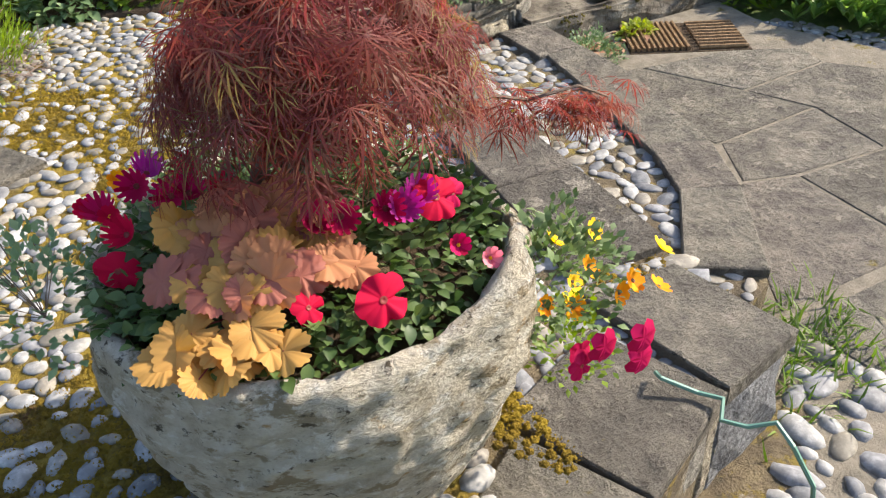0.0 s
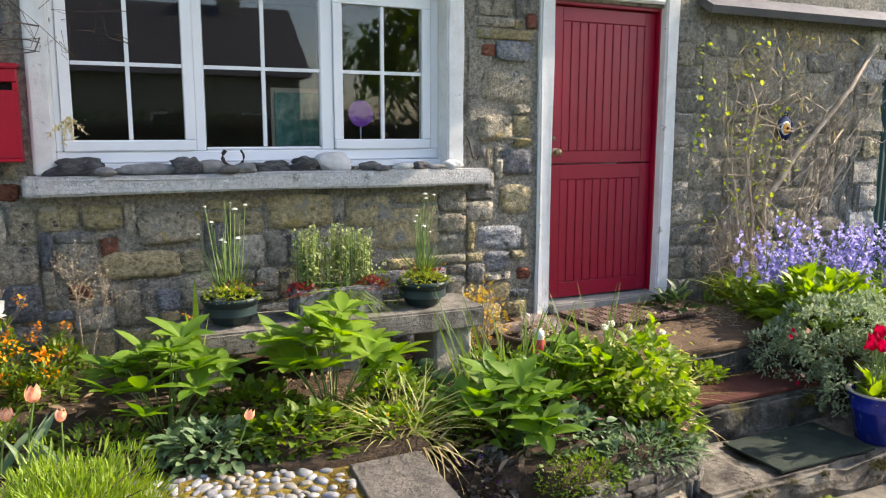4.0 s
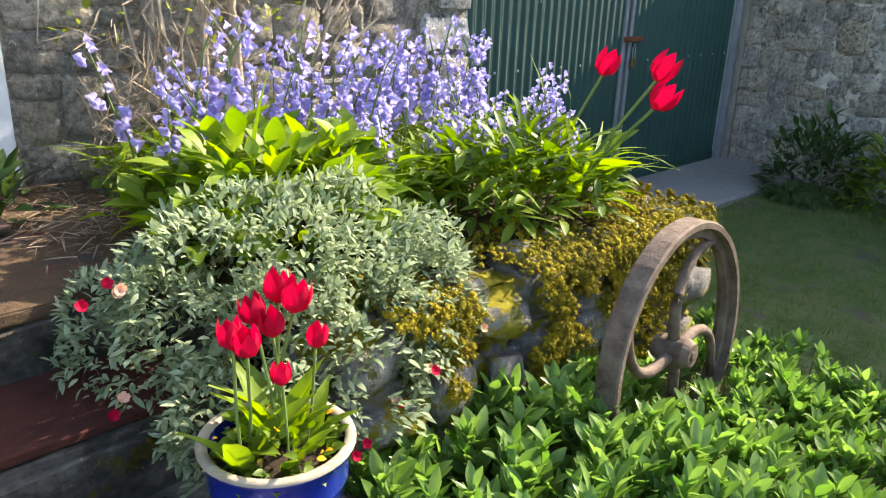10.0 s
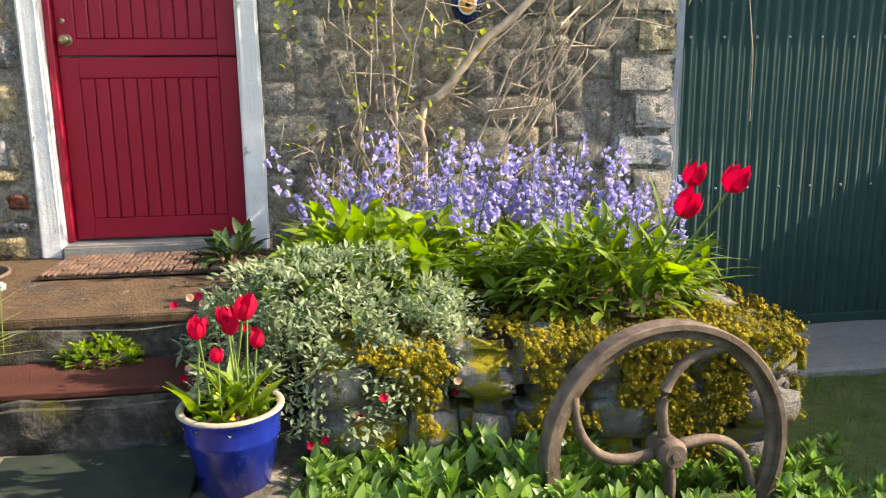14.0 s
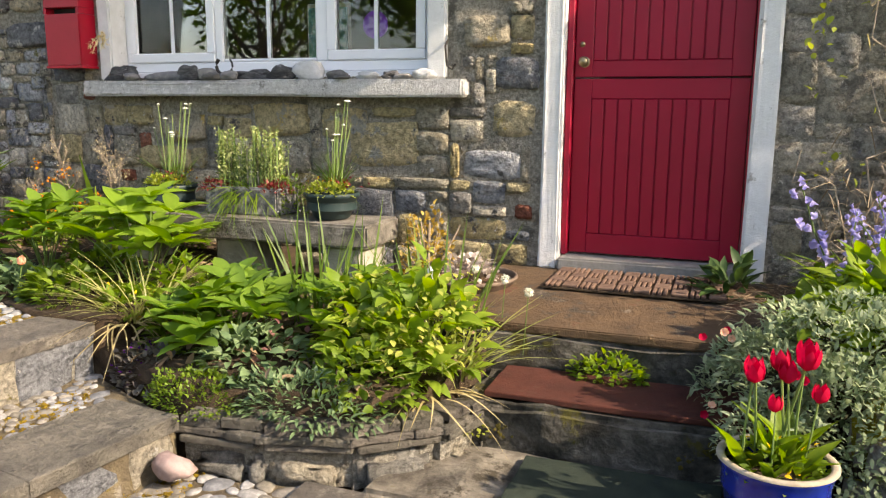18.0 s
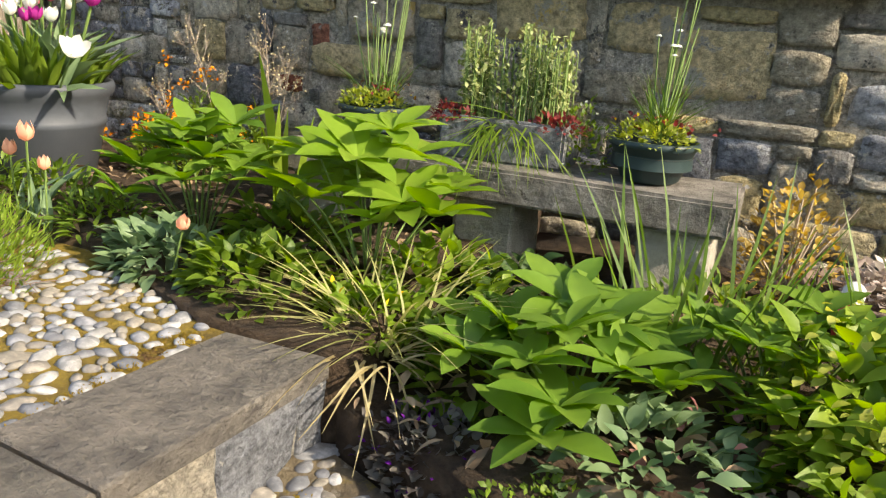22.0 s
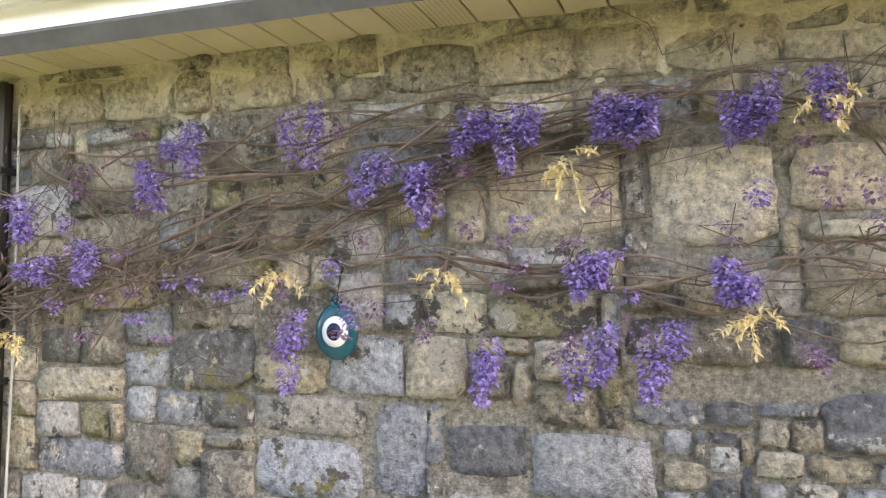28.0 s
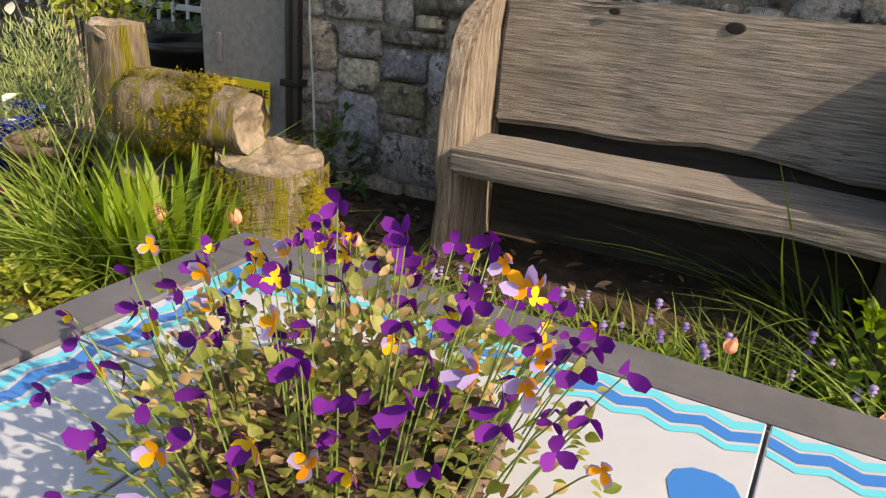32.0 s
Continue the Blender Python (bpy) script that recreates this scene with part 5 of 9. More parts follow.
def plant_out(proto, spots, group):
    """Sets copies of a plant at (x, y, z, size, lean, turn)."""
    for k, (x, y, z, s, lean, turn) in enumerate(spots):
        m = Matrix.Translation((x, y, z)) @ Matrix.Rotation(radians(turn), 4, "Z") @ Matrix.Rotation(radians(lean), 4, "Y") @ Matrix.Rotation(radians(turn * 1.7), 4, "Z") @ Matrix.Scale(s, 4)
        c = copy_thing(proto, m)
        c.matrix_basis = m
        c["group"] = group


def retire(proto):
    for o in (*proto.children_recursive, proto):
        bpy.data.objects.remove(o)


R = random.Random(5)


def inside(p, poly):
    c = False
    for (x0, y0), (x1, y1) in zip(poly, poly[1:] + poly[:1]):
        if (y0 > p[1]) != (y1 > p[1]) and p[0] < (x1 - x0) * (p[1] - y0) / (y1 - y0) + x0:
            c = not c
    return c


def aimed(base, head, h=0.39):
    """Spot for plant_out whose flower comes to rest at a given place."""
    v = Vector(head) - Vector(base)
    return (*base, v.length / h, math.degrees(math.acos(v.z / v.length)), math.degrees(math.atan2(v.y, v.x)))


# tulips in the grey tub: heads at (x, y, z)
for petal, label, heads, op, size in (
        (F_WHITE, "white double tulip in the grey tub", ((-1.363, 4.62, 0.71), (-1.376, 4.60, 0.621), (-1.175, 4.60, 0.767), (-1.09, 4.62, 0.773), (-0.849, 4.64, 0.814), (-0.926, 4.58, 0.726), (-1.02, 4.75, 0.78), (-1.24, 4.74, 0.72), (-1.13, 4.55, 0.74)), 0.35, 0.056),
        (F_WHITE, "wide open white tulip leaning over the tub rim", ((-1.08, 4.36, 0.55), (-0.63, 4.42, 0.61), (-1.39, 4.44, 0.50)), 1.0, 0.072),
        (F_PINK, "pink tulip in the grey tub", ((-0.885, 4.62, 0.863), (-1.249, 4.62, 0.759), (-0.992, 4.64, 0.804), (-1.296, 4.56, 0.623), (-1.16, 4.70, 0.78)), 0.0, 0.042),
        (F_MAG, "purple tulip in the grey tub", ((-1.038, 4.60, 0.723), (-0.733, 4.62, 0.805), (-1.075, 4.58, 0.715)), 0.45, 0.050),
        (G_LIME, "green tulip bud in the grey tub", ((-1.349, 4.62, 0.808), (-1.315, 4.66, 0.856), (-1.209, 4.66, 0.855), (-1.021, 4.62, 0.898), (-0.925, 4.66, 0.865), (-0.803, 4.62, 0.93)), -0.25, 0.030)):
    p = tulip_proto("tulip", petal, label, 0.28, size, op, double=petal is F_WHITE)
    plant_out(p, [aimed((-1.11 + (x + 1.11) * 0.55, 4.62 + (y - 4.62) * 0.5, 0.41), (x, y, z), 0.28 + size * 0.5) for x, y, z in heads], "tulips in the grey tub")
    retire(p)
tf_ = empty("tulip_foliage", (-1.11, 4.62, 0.40), "dense upright tulip leaves filling the tub", "foliage")
n = 260
a, q = NR.uniform(0, 6.28, n), 0.27 * np.sqrt(NR.uniform(0, 1, n))
ln = NR.uniform(0.14, 0.29, n)
leaves("leaves", T_TULIPLEAF, np.stack([np.cos(a) * q, np.sin(a) * q, np.zeros(n)], 1), np.stack([np.cos(a) * q * 1.5, np.sin(a) * q * 1.5, np.ones(n)], 1) + NR.normal(0, 0.25, (n, 3)), np.stack([ln * NR.uniform(0.4, 0.7, n), ln, ln * 0.8], 1), G_MID, tf_, U=np.stack([-np.cos(a), -np.sin(a), np.full(n, 0.3)], 1))
# peach tulips along the bed
p = tulip_proto("tulip", F_PEACH, "peach and pink tulip in the border", 0.32, 0.062, 0.05)
PEACH = ((-0.477, 4.063, 0.351), (-0.571, 4.068, 0.283), (-0.389, 4.056, 0.253), (0.31, 3.957, 0.178), (-1.12, 4.20, 0.33), (-1.30, 4.20, 0.15), (-1.08, 4.20, 0.17), (-1.31, 4.02, 0.07), (-1.86, 4.35, 0.24), (-1.80, 4.35, 0.30), (-1.72, 4.35, 0.30), (-2.04, 4.20, 0.19), (-2.41, 4.35, 0.22),
         (-3.60, 4.40, 0.24), (-3.35, 4.30, 0.22), (-3.95, 4.22, 0.30), (-4.2, 4.15, 0.28))
for k, (x, y, z) in enumerate(PEACH):
    plant_out(p, [aimed((x + R.gauss(0, 0.04), y + R.uniform(0.0, 0.06), min(-0.01, z - 0.24)), (x, y, z), 0.355)], "peach tulips in the border")
retire(p)
# red tulips: blue pot, planter end
p = tulip_proto("tulip", F_RED, "bright red tulip on a pale green stem", 0.36, 0.074, 0.12, leaf=G_BRIGHT, broad=1.0)
plant_out(p, [(3.76 + x, 3.585 + y, -0.17, s, R.uniform(2, 12), R.uniform(0, 360)) for x, y, s in ((-0.10, -0.03, .84), (-0.06, 0.02, .86), (0.0, 0.05, .98), (0.03, 0.0, .82), (0.05, 0.06, .95), (-0.02, -0.08, .64), (0.06, -0.02, .72), (0.02, 0.02, .88))], "red tulips in the blue pot")

plant_out(p, [aimed((5.50, 4.30, 0.05), (5.62, 4.12, 0.54)), aimed((5.50, 4.16, 0.05), (5.68, 3.90, 0.543)), aimed((5.34, 4.06, 0.05), (5.40, 3.72, 0.48))], "red tulips on the planter")
plant_out(p, [(x, y, -0.62, 0.9, 8, 40 * k) for k, (x, y) in enumerate(((8.3, 2.2), (8.5, 1.6), (8.45, 2.5), (7.9, 2.9)))], "red tulips by the yard wall")
retire(p)


# bluebells
def bluebell_proto(seed):
    rr = random.Random(seed)
    t = empty("bluebell", (0, 0, -50), "lilac-blue bluebell spike among green leaves", "bluebell")
    pts = [Vector((0.10 * s * s * rr.uniform(0.4, 1), 0.0, 0.42 * s)) for s in np.linspace(0, 1, 7)]
    part("stem", tube(pts, 0.004, 5, taper=0.5), M_STEM, t)
    vs, fs = [], []
    for k in range(18):
        s = 0.50 + 0.50 * k / 17
        c = Vector((0.10 * s * s, 0, 0.42 * s))
        a = rr.uniform(0, 6.28)
        d = Vector((math.cos(a), math.sin(a), -0.15 if k < 11 else 0.5))
        c = c + d * 0.014
        ax = (d * 1.0 + Vector((0, 0, -0.45))).normalized() if k < 11 else (d + Vector((0, 0, 0.6))).normalized()
        u = ax.orthogonal().normalized()
        w = ax.cross(u)
        sz = 0.021 * (1.1 - 0.03 * k)
        b = len(vs)
        for y, r in ((0, 0.18), (0.35, 0.38), (0.75, 0.40), (1.05, 0.85)):
            for q in range(6):
                rad = r * sz * (1.0 if y < 1 or q % 2 == 0 else 0.75)
                vs.append(tuple(c + ax * sz * y + (u * math.cos(q * math.pi / 3) + w * math.sin(q * math.pi / 3)) * rad))
        for i in range(3):
            for q in range(6):
                fs.append((b + i * 6 + q, b + i * 6 + (q + 1) % 6, b + (i + 1) * 6 + (q + 1) % 6, b + (i + 1) * 6 + q))
    mesh("bloom", vs, fs, F_BLUE, t, smooth=True)["kind"] = "stuff"
    return t


spots = []
for cx, cy, n in ((4.05, 4.85, 3), (4.30, 4.78, 9), (4.62, 4.85, 9), (4.85, 4.75, 10), (4.75, 4.45, 6), (5.10, 4.85, 9), (5.35, 4.85, 8), (5.10, 4.35, 5), (5.45, 4.35, 5), (5.62, 4.75, 5), (5.30, 4.15, 4), (5.55, 4.25, 4)):
    for k in range(n):
        spots.append((cx + R.gauss(0, 0.085), min(cy + R.gauss(0, 0.07), 5.18), 0.0, R.uniform(1.1, 1.65) * (0.72 if cy < 4.5 else 1.0), R.uniform(0, 14), R.uniform(0, 360)))
for s in range(3):
    p = bluebell_proto(s)
    plant_out(p, spots[s::3], "bluebells on the planter")
    retire(p)

# raised planter: boulders, moss, foliage
M_BOULDER = mat("mossy_boulder", [(0.12, 0.115, 0.105), (0.24, 0.23, 0.21), (0.36, 0.34, 0.31)], 12, 12, 0.95, 1.0, 30, [((0.50, 0.48, 0.44), 12, 0.60), ((0.26, 0.22, 0.01), 5, 0.50), ((0.10, 0.10, 0.02), 8, 0.60)], 0.2, dist=0.03, world=True)
planter = empty("raised_planter", (4.85, 4.55, -0.66), "mossy raised bed of rough boulders full of bluebells", "planter")
part("core", rough_up(box(-0.80, 0.88, -0.68, 0.80, 0.0, 0.60, 0.03), 0.02, 4, 6), M_SOIL, planter)
kk = 0
for row, (z, hh) in enumerate(((0.0, 0.24), (0.22, 0.22), (0.42, 0.22))):
    for side, x0, x1 in ((0, -0.85, 0.95), (1, -0.70, 0.75)):
        x = x0
        while x < x1:
            w = R.uniform(0.20, 0.36)
            kk += 1
            b = rough_up(box(-w / 2, w / 2, -0.13, 0.13, 0, hh, 0.05, 2), 0.03, 5, 2, kk)
            o = part("boulder", b, M_BOULDER, planter, smooth=True)
            o.matrix_basis = pose(x + w / 2, -0.70 + R.uniform(-0.03, 0.03), z, 0, 0, R.uniform(-6, 6)) if side == 0 else pose(0.93 + R.uniform(-0.03, 0.03), x + w / 2, z, 0, 0, 90)
            x += w * 0.96
n = 9000
u = NR.uniform(-0.75, 1.02, n)
vz = NR.uniform(0, 1, n) ** 0.8
keep = np.array([1.3 * noise.noise(Vector((a * 3.2, b * 1.6, 3))) + 0.45 * (b > 0.72) - 0.30 * (b < 0.40) - 0.02 - 1.4 * max(0.0, -0.15 - a) + 0.35 * noise.noise(Vector((a * 11, b * 8, 5))) for a, b in zip(u, vz)]) > 0.0
u, vz = u[keep], vz[keep]
top = vz > 0.82
P = np.stack([u, np.where(top, -0.86 + (vz - 0.82) * 2.2, -0.86 + NR.normal(0, 0.012, len(u))), np.where(top, 0.655 + NR.normal(0, 0.012, len(u)), vz * 0.80)], 1)
D = np.stack([NR.normal(0, 0.5, len(u)), np.where(top, -0.2, -1.0) + NR.normal(0, 0.3, len(u)), np.where(top, 1.0, 0.15) + NR.normal(0, 0.3, len(u))], 1)


def tufts(name, P, D, size, material, parent, label=""):
    """Cushions of moss: lumpy little domes."""
    tv = [(0, 1.0, 0)] + [(math.cos(a) * 0.75, 0.65, math.sin(a) * 0.75) for a in np.linspace(0, 2 * math.pi, 6)[:-1]] + [(math.cos(a) * 1.05, -0.1, math.sin(a) * 1.05) for a in np.linspace(0.4, 0.4 + 2 * math.pi, 6)[:-1]]
    tf = [(0, 1 + (k + 1) % 5, 1 + k) for k in range(5)] + [(1 + k, 1 + (k + 1) % 5, 6 + (k + 1) % 5, 6 + k) for k in range(5)]
    P, D = np.asarray(P, float), unit(np.asarray(D, float))
    s = NR.uniform(0.4, 1.3, (len(P), 1)) * np.array((size, size * 0.55, size))
    ob = leaves(name, (np.array(tv), tf), P, D, s, material, parent, label)
    if len(P) > 200:
        k = 8
        Q = np.repeat(P, k, 0) + NR.normal(0, size * 0.6, (len(P) * k, 3)) + np.repeat(D, k, 0) * size * 0.25
        leaves("moss_nap", T_TINY, Q, np.repeat(D, k, 0) + NR.normal(0, 0.55, Q.shape), NR.uniform(0.35, 0.8, len(Q)) * size, material, parent)
    return ob


tufts("moss", P, D, 0.011, M_MOSS, planter, "thick golden-green moss")
P = np.stack([NR.uniform(1.04, 1.08, 900), NR.uniform(-0.85, 0.6, 900), NR.uniform(0.25, 0.68, 900)], 1)
tufts("moss", P, np.stack([np.ones(900), NR.normal(0, 0.3, 900), NR.normal(0.4, 0.3, 900)], 1), 0.015, M_MOSS, planter, "thick golden-green moss")

fol = empty("bluebell_foliage", (0, 0, 0), "strappy glossy bluebell leaves over the planter edge", "foliage", "", "stuff")
n = 900
P = np.stack([NR.uniform(4.1, 5.65, n), NR.uniform(4.05, 5.15, n), NR.uniform(0.0, 0.16, n)], 1)
P[:, 1] += 0.22 * (P[:, 0] < 4.95)
a = NR.uniform(0, 6.28, n)
D = np.stack([np.cos(a) * 0.7, np.sin(a) * 0.7 - 0.2 * (P[:, 0] > 4.95), NR.uniform(0.6, 1.6, n)], 1)
leaves("strap_leaves", blade((0.03, 0.035, 0.035, 0.03, 0.018, 0.002), 0.8, 0.3), P, D, NR.uniform(0.20, 0.34, n), G_BRIGHT, fol)
n = 420
P, D = cloud(n, (4.32, 4.45, 0.06), (0.50, 0.40, 0.30))
leaves("broad_leaves", T_BROAD, P, D, NR.uniform(0.07, 0.14, n), G_BRIGHT, fol)
n = 420
P, D = cloud(n, (5.25, 4.22, 0.02), (0.50, 0.34, 0.32))
leaves("broad_leaves", T_LANCE, P, D, NR.uniform(0.07, 0.13, n), G_MID, fol)
n = 500
P = np.stack([NR.uniform(3.95, 4.5, n), NR.uniform(4.5, 5.25, n), NR.uniform(0.0, 0.25, n)], 1)
leaves("small_leaves", T_OVAL, P, NR.normal(0, 1, (n, 3)) + (0, 0, 0.7), NR.uniform(0.03, 0.06, n), G_MID, fol)

# silver mound with small red flowers
sv = empty("silver_mound", (4.12, 4.02, -0.04), "silvery trailing rock rose with a few red flowers", "shrub")
tips, dirs = [], []
for c, r, n in (((0.0, 0.08, 0.02), (0.56, 0.36, 0.30), 6000), ((-0.08, -0.14, -0.26), (0.46, 0.24, 0.44), 5600), ((0.26, -0.14, -0.16), (0.32, 0.18, 0.32), 3200), ((-0.38, 0.2, -0.12), (0.22, 0.3, 0.28), 2200)):
    P, D = cloud(n, c, r, inner=0.75)
    tips.append(P)
    dirs.append(D)
P, D = np.concatenate(tips), np.concatenate(dirs)
lump = np.array([noise.noise(Vector(p) * 7.5) for p in P])
P = P + D * (lump * 0.07)[:, None]
P, D = P[lump > -0.30], D[lump > -0.30]
leaves("leaves", blade((0.06, 0.20, 0.16, 0.02), 0.2, 0.3, 2), P, D + NR.normal(0, 0.45, D.shape), NR.uniform(0.020, 0.042, len(P)), G_SILVER, sv)
for k in range(16):
    x, y, z = ((-0.50, 0.05, 0.22), (-0.55, -0.02, 0.16), (-0.30, -0.30, 0.10), (0.06, -0.36, -0.20), (0.14, -0.36, -0.12), (-0.10, -0.38, -0.28), (0.42, -0.30, -0.10), (-0.56, -0.10, -0.05))[k % 8]
    flower_ring(5, 0.016, F_RED if k % 3 else F_PEACH, sv, (x + R.gauss(0, 0.03), y + R.gauss(0, 0.03), z + R.gauss(0, 0.03)), (R.uniform(40, 90), 0), 0.5, 0.4, "flower")

# ground cover of upright rosettes
gcv = empty("ground_cover", (0, 0, 0), "dense leafy ground cover before the planter", "ground cover", "", "stuff")
n = 1500
px, py = NR.uniform(3.8, 6.15, n), NR.uniform(2.0, 3.8, n)
BEDGC = [(3.92, 3.55), (3.98, 2.70), (4.36, 2.22), (5.0, 2.05), (5.55, 2.45), (5.95, 3.1), (6.1, 3.75), (4.10, 3.75)]
keep = np.array([inside(q, BEDGC) for q in zip(px, py)]) & ((px - 5.24) ** 2 / 0.25 + (py - 3.44) ** 2 / 0.008 > 0.5) & (NR.uniform(0, 1, n) < np.clip(1.15 - 0.28 * (px - 4.0), 0.3, 1))
px, py = px[keep], py[keep]
PP, DD, SS = [], [], []
for x, y in zip(px, py):
    h = NR.uniform(0.06, 0.19) * (1.3 if x < 5.0 else 0.9) + (0.08 * NR.random() if y > 3.0 and x < 5.1 else 0)
    m = 16
    aa = NR.uniform(0, 6.28, m)
    PP.append(np.stack([np.full(m, x), np.full(m, y), -0.64 + h * NR.uniform(0.35, 1, m) ** 0.6], 1))
    DD.append(np.stack([np.cos(aa) * 0.8, np.sin(aa) * 0.8, NR.uniform(0.6, 2.4, m)], 1))
    SS.append(NR.uniform(0.06, 0.11, m) * (1.0 if x < 5.2 and y > 2.6 else 0.8))
leaves("rosettes", T_UP, np.concatenate(PP), np.concatenate(DD), np.concatenate(SS), leafm("rosette_leaf", (0.09, 0.19, 0.035), (0.25, 0.38, 0.10), 0.45, 0.35), gcv)

# vine on the wall by the barn
vine = empty("wall_vine", (4.5, WY - 0.08, 0.0), "bare climbing vine with first pale leaves on the wall", "climber")


def wander(p0, p1, n=10, amp=0.05, seed=0):
    a, b = Vector(p0), Vector(p1)
    return [a.lerp(b, s) + Vector((amp * noise.noise(Vector((s * 4, seed, 1))), amp * 0.4 * noise.noise(Vector((s * 4, seed, 5))), amp * noise.noise(Vector((s * 4, seed, 9))))) * (1 if 0 < s < 1 else 0) for s in np.linspace(0, 1, n)]


part("trunk", tube(wander((0.10, -0.07, 0.0), (0.14, -0.05, 0.85), 8, 0.06, 6), 0.020, 8, taper=0.9), M_TWIG, vine, smooth=True)
part("trunk", tube(wander((0.14, -0.05, 0.85), (1.05, -0.02, 1.68), 12, 0.10, 1) + [Vector((1.35, 0.0, 2.05))], 0.026, 8, taper=0.7), M_TWIG, vine, smooth=True)
part("trunk", tube(wander((0.50, -0.05, 0.45), (1.0, -0.02, 1.35), 10, 0.08, 12), 0.010, 6, taper=0.6), M_TWIG, vine, smooth=True)
part("trunk", tube(wander((0.0, -0.08, 0.0), (-0.05, 0.0, 1.7), 12, 0.15, 2), 0.016, 8, taper=0.5), M_TWIG, vine, smooth=True)
for k in range(52):
    if k < 13:
        p0 = (R.uniform(-0.35, 0.15), -0.06 - R.uniform(0, 0.08), R.uniform(0.0, 0.5))
        p1 = (p0[0] + R.uniform(-0.35, 0.35), -R.uniform(0, 0.05), p0[2] + R.uniform(0.5, 1.7))
    elif k < 28:
        p0 = (0.45 + R.uniform(-0.08, 0.2), -0.05, R.uniform(0.35, 0.8))
        p1 = (R.uniform(0.9, 1.58), -0.01, R.uniform(1.2, 2.0))
    else:
        p0 = (R.uniform(-0.4, 0.8), -0.03, R.uniform(0.8, 1.6))
        p1 = (p0[0] + R.uniform(0.2, 0.9), -0.02, p0[2] + R.uniform(-0.3, 0.35))
    part("twig", tube(wander(p0, p1, 8, 0.20, k + 3), R.uniform(0.003, 0.008), 5, taper=0.5), M_TWIG, vine)
part("hanging_shoot", tube([(1.55, -0.08, 1.75), (1.75, -0.10, 1.72), (1.92, -0.12, 1.45), (1.97, -0.12, 1.1), (1.98, -0.12, 0.72)], 0.005, 5, taper=0.5), M_TWIG, vine)
n = 520
P = np.stack([NR.uniform(-0.62, 0.5, n), NR.uniform(-0.12, -0.02, n), NR.uniform(0.6, 2.1, n)], 1)
keep = np.array([noise.noise(Vector((p[0] * 4, 0, p[2] * 4))) for p in P]) > 0.0
leaves("young_leaves", T_OVAL, P[keep], NR.normal(0, 1, (keep.sum(), 3)) + (0, -0.5, 0), NR.uniform(0.02, 0.05, keep.sum()), G_LIME, vine)
n = 700
P = np.stack([NR.uniform(-0.5, 0.15, n), NR.uniform(-0.2, -0.02, n), NR.uniform(0.1, 0.9, n) * NR.uniform(0.4, 1, n)], 1)
leaves("dry_growth", T_GRASSUP, P, NR.normal(0, 1, (n, 3)), NR.uniform(0.05, 0.16, n), leafm("dry_straw", (0.25, 0.18, 0.11), (0.45, 0.36, 0.24), 0.1, 0.8), vine)
n = 160
P = np.stack([NR.uniform(-0.4, 1.7, n), NR.uniform(-0.12, -0.03, n), NR.uniform(1.2, 2.1, n)], 1)
leaves("catkin_spray", T_SPIKE, P, NR.normal(0, 0.4, (n, 3)) + (0, -0.3, -0.7), NR.uniform(0.04, 0.09, n), G_STRAW, vine)

# wisteria over the bench
wis = empty("wisteria", (-2.6, WY - 0.06, 0.0), "old wisteria trained along the wall with lilac flowers", "climber")
for k in range(25):
    if k % 23 < 9:
        z0, z1 = R.uniform(1.70, 1.84), R.uniform(2.24, 2.40)
        p0, p1 = (-1.85, -R.uniform(0.0, 0.05), z0), (R.uniform(0.2, 1.2), -R.uniform(0.0, 0.05), z1)
    elif k % 23 < 15:
        p0, p1 = (R.uniform(-0.6, 0.2), -0.03, R.uniform(1.84, 1.92)), (2.2, -0.03, R.uniform(1.72, 1.86))
    else:
        p0, p1 = (R.uniform(-1.6, 0.0), -0.03, R.uniform(2.28, 2.38)), (R.uniform(0.8, 2.3), -0.03, R.uniform(2.36, 2.46))
    part("stem", tube(wander(p0, p1, 30, 0.20, k * 1.7), R.uniform(0.002, 0.0075), 6, taper=0.6), M_DTWIG, wis)
for k in range(80):
    p0 = (R.uniform(-1.85, 2.4), -0.03, R.uniform(1.75, 2.45))
    if k % 2:
        p0 = (p0[0], -0.03, (1.78 + 0.16 * (p0[0] + 1.85) if p0[0] < 1.0 else 2.38) + R.uniform(-0.07, 0.07))
    part("twig", tube(wander(p0, (p0[0] + R.uniform(-0.5, 0.5), -R.uniform(0.02, 0.09), p0[2] + R.uniform(-0.35, 0.3)), 9, 0.3, k + 90), R.uniform(0.0015, 0.003), 4), M_DTWIG, wis)


def raceme(x, z, ln, dens, material):
    n = int(300 * dens)
    s = NR.uniform(0, 1, n) ** 0.8
    w = 0.048 * (1 - s * 0.6) * NR.uniform(0.3, 1, n)
    a = NR.uniform(0, 6.28, n)
    P = np.stack([x + np.cos(a) * w, -0.06 - NR.uniform(0, 0.06, n) + np.sin(a) * w * 0.6, z - s * ln], 1)
    leaves("raceme", T_OVAL, P, np.stack([np.cos(a), np.sin(a) - 0.4, NR.uniform(-0.8, 0.2, n)], 1), NR.uniform(0.011, 0.021, n), material, wis)


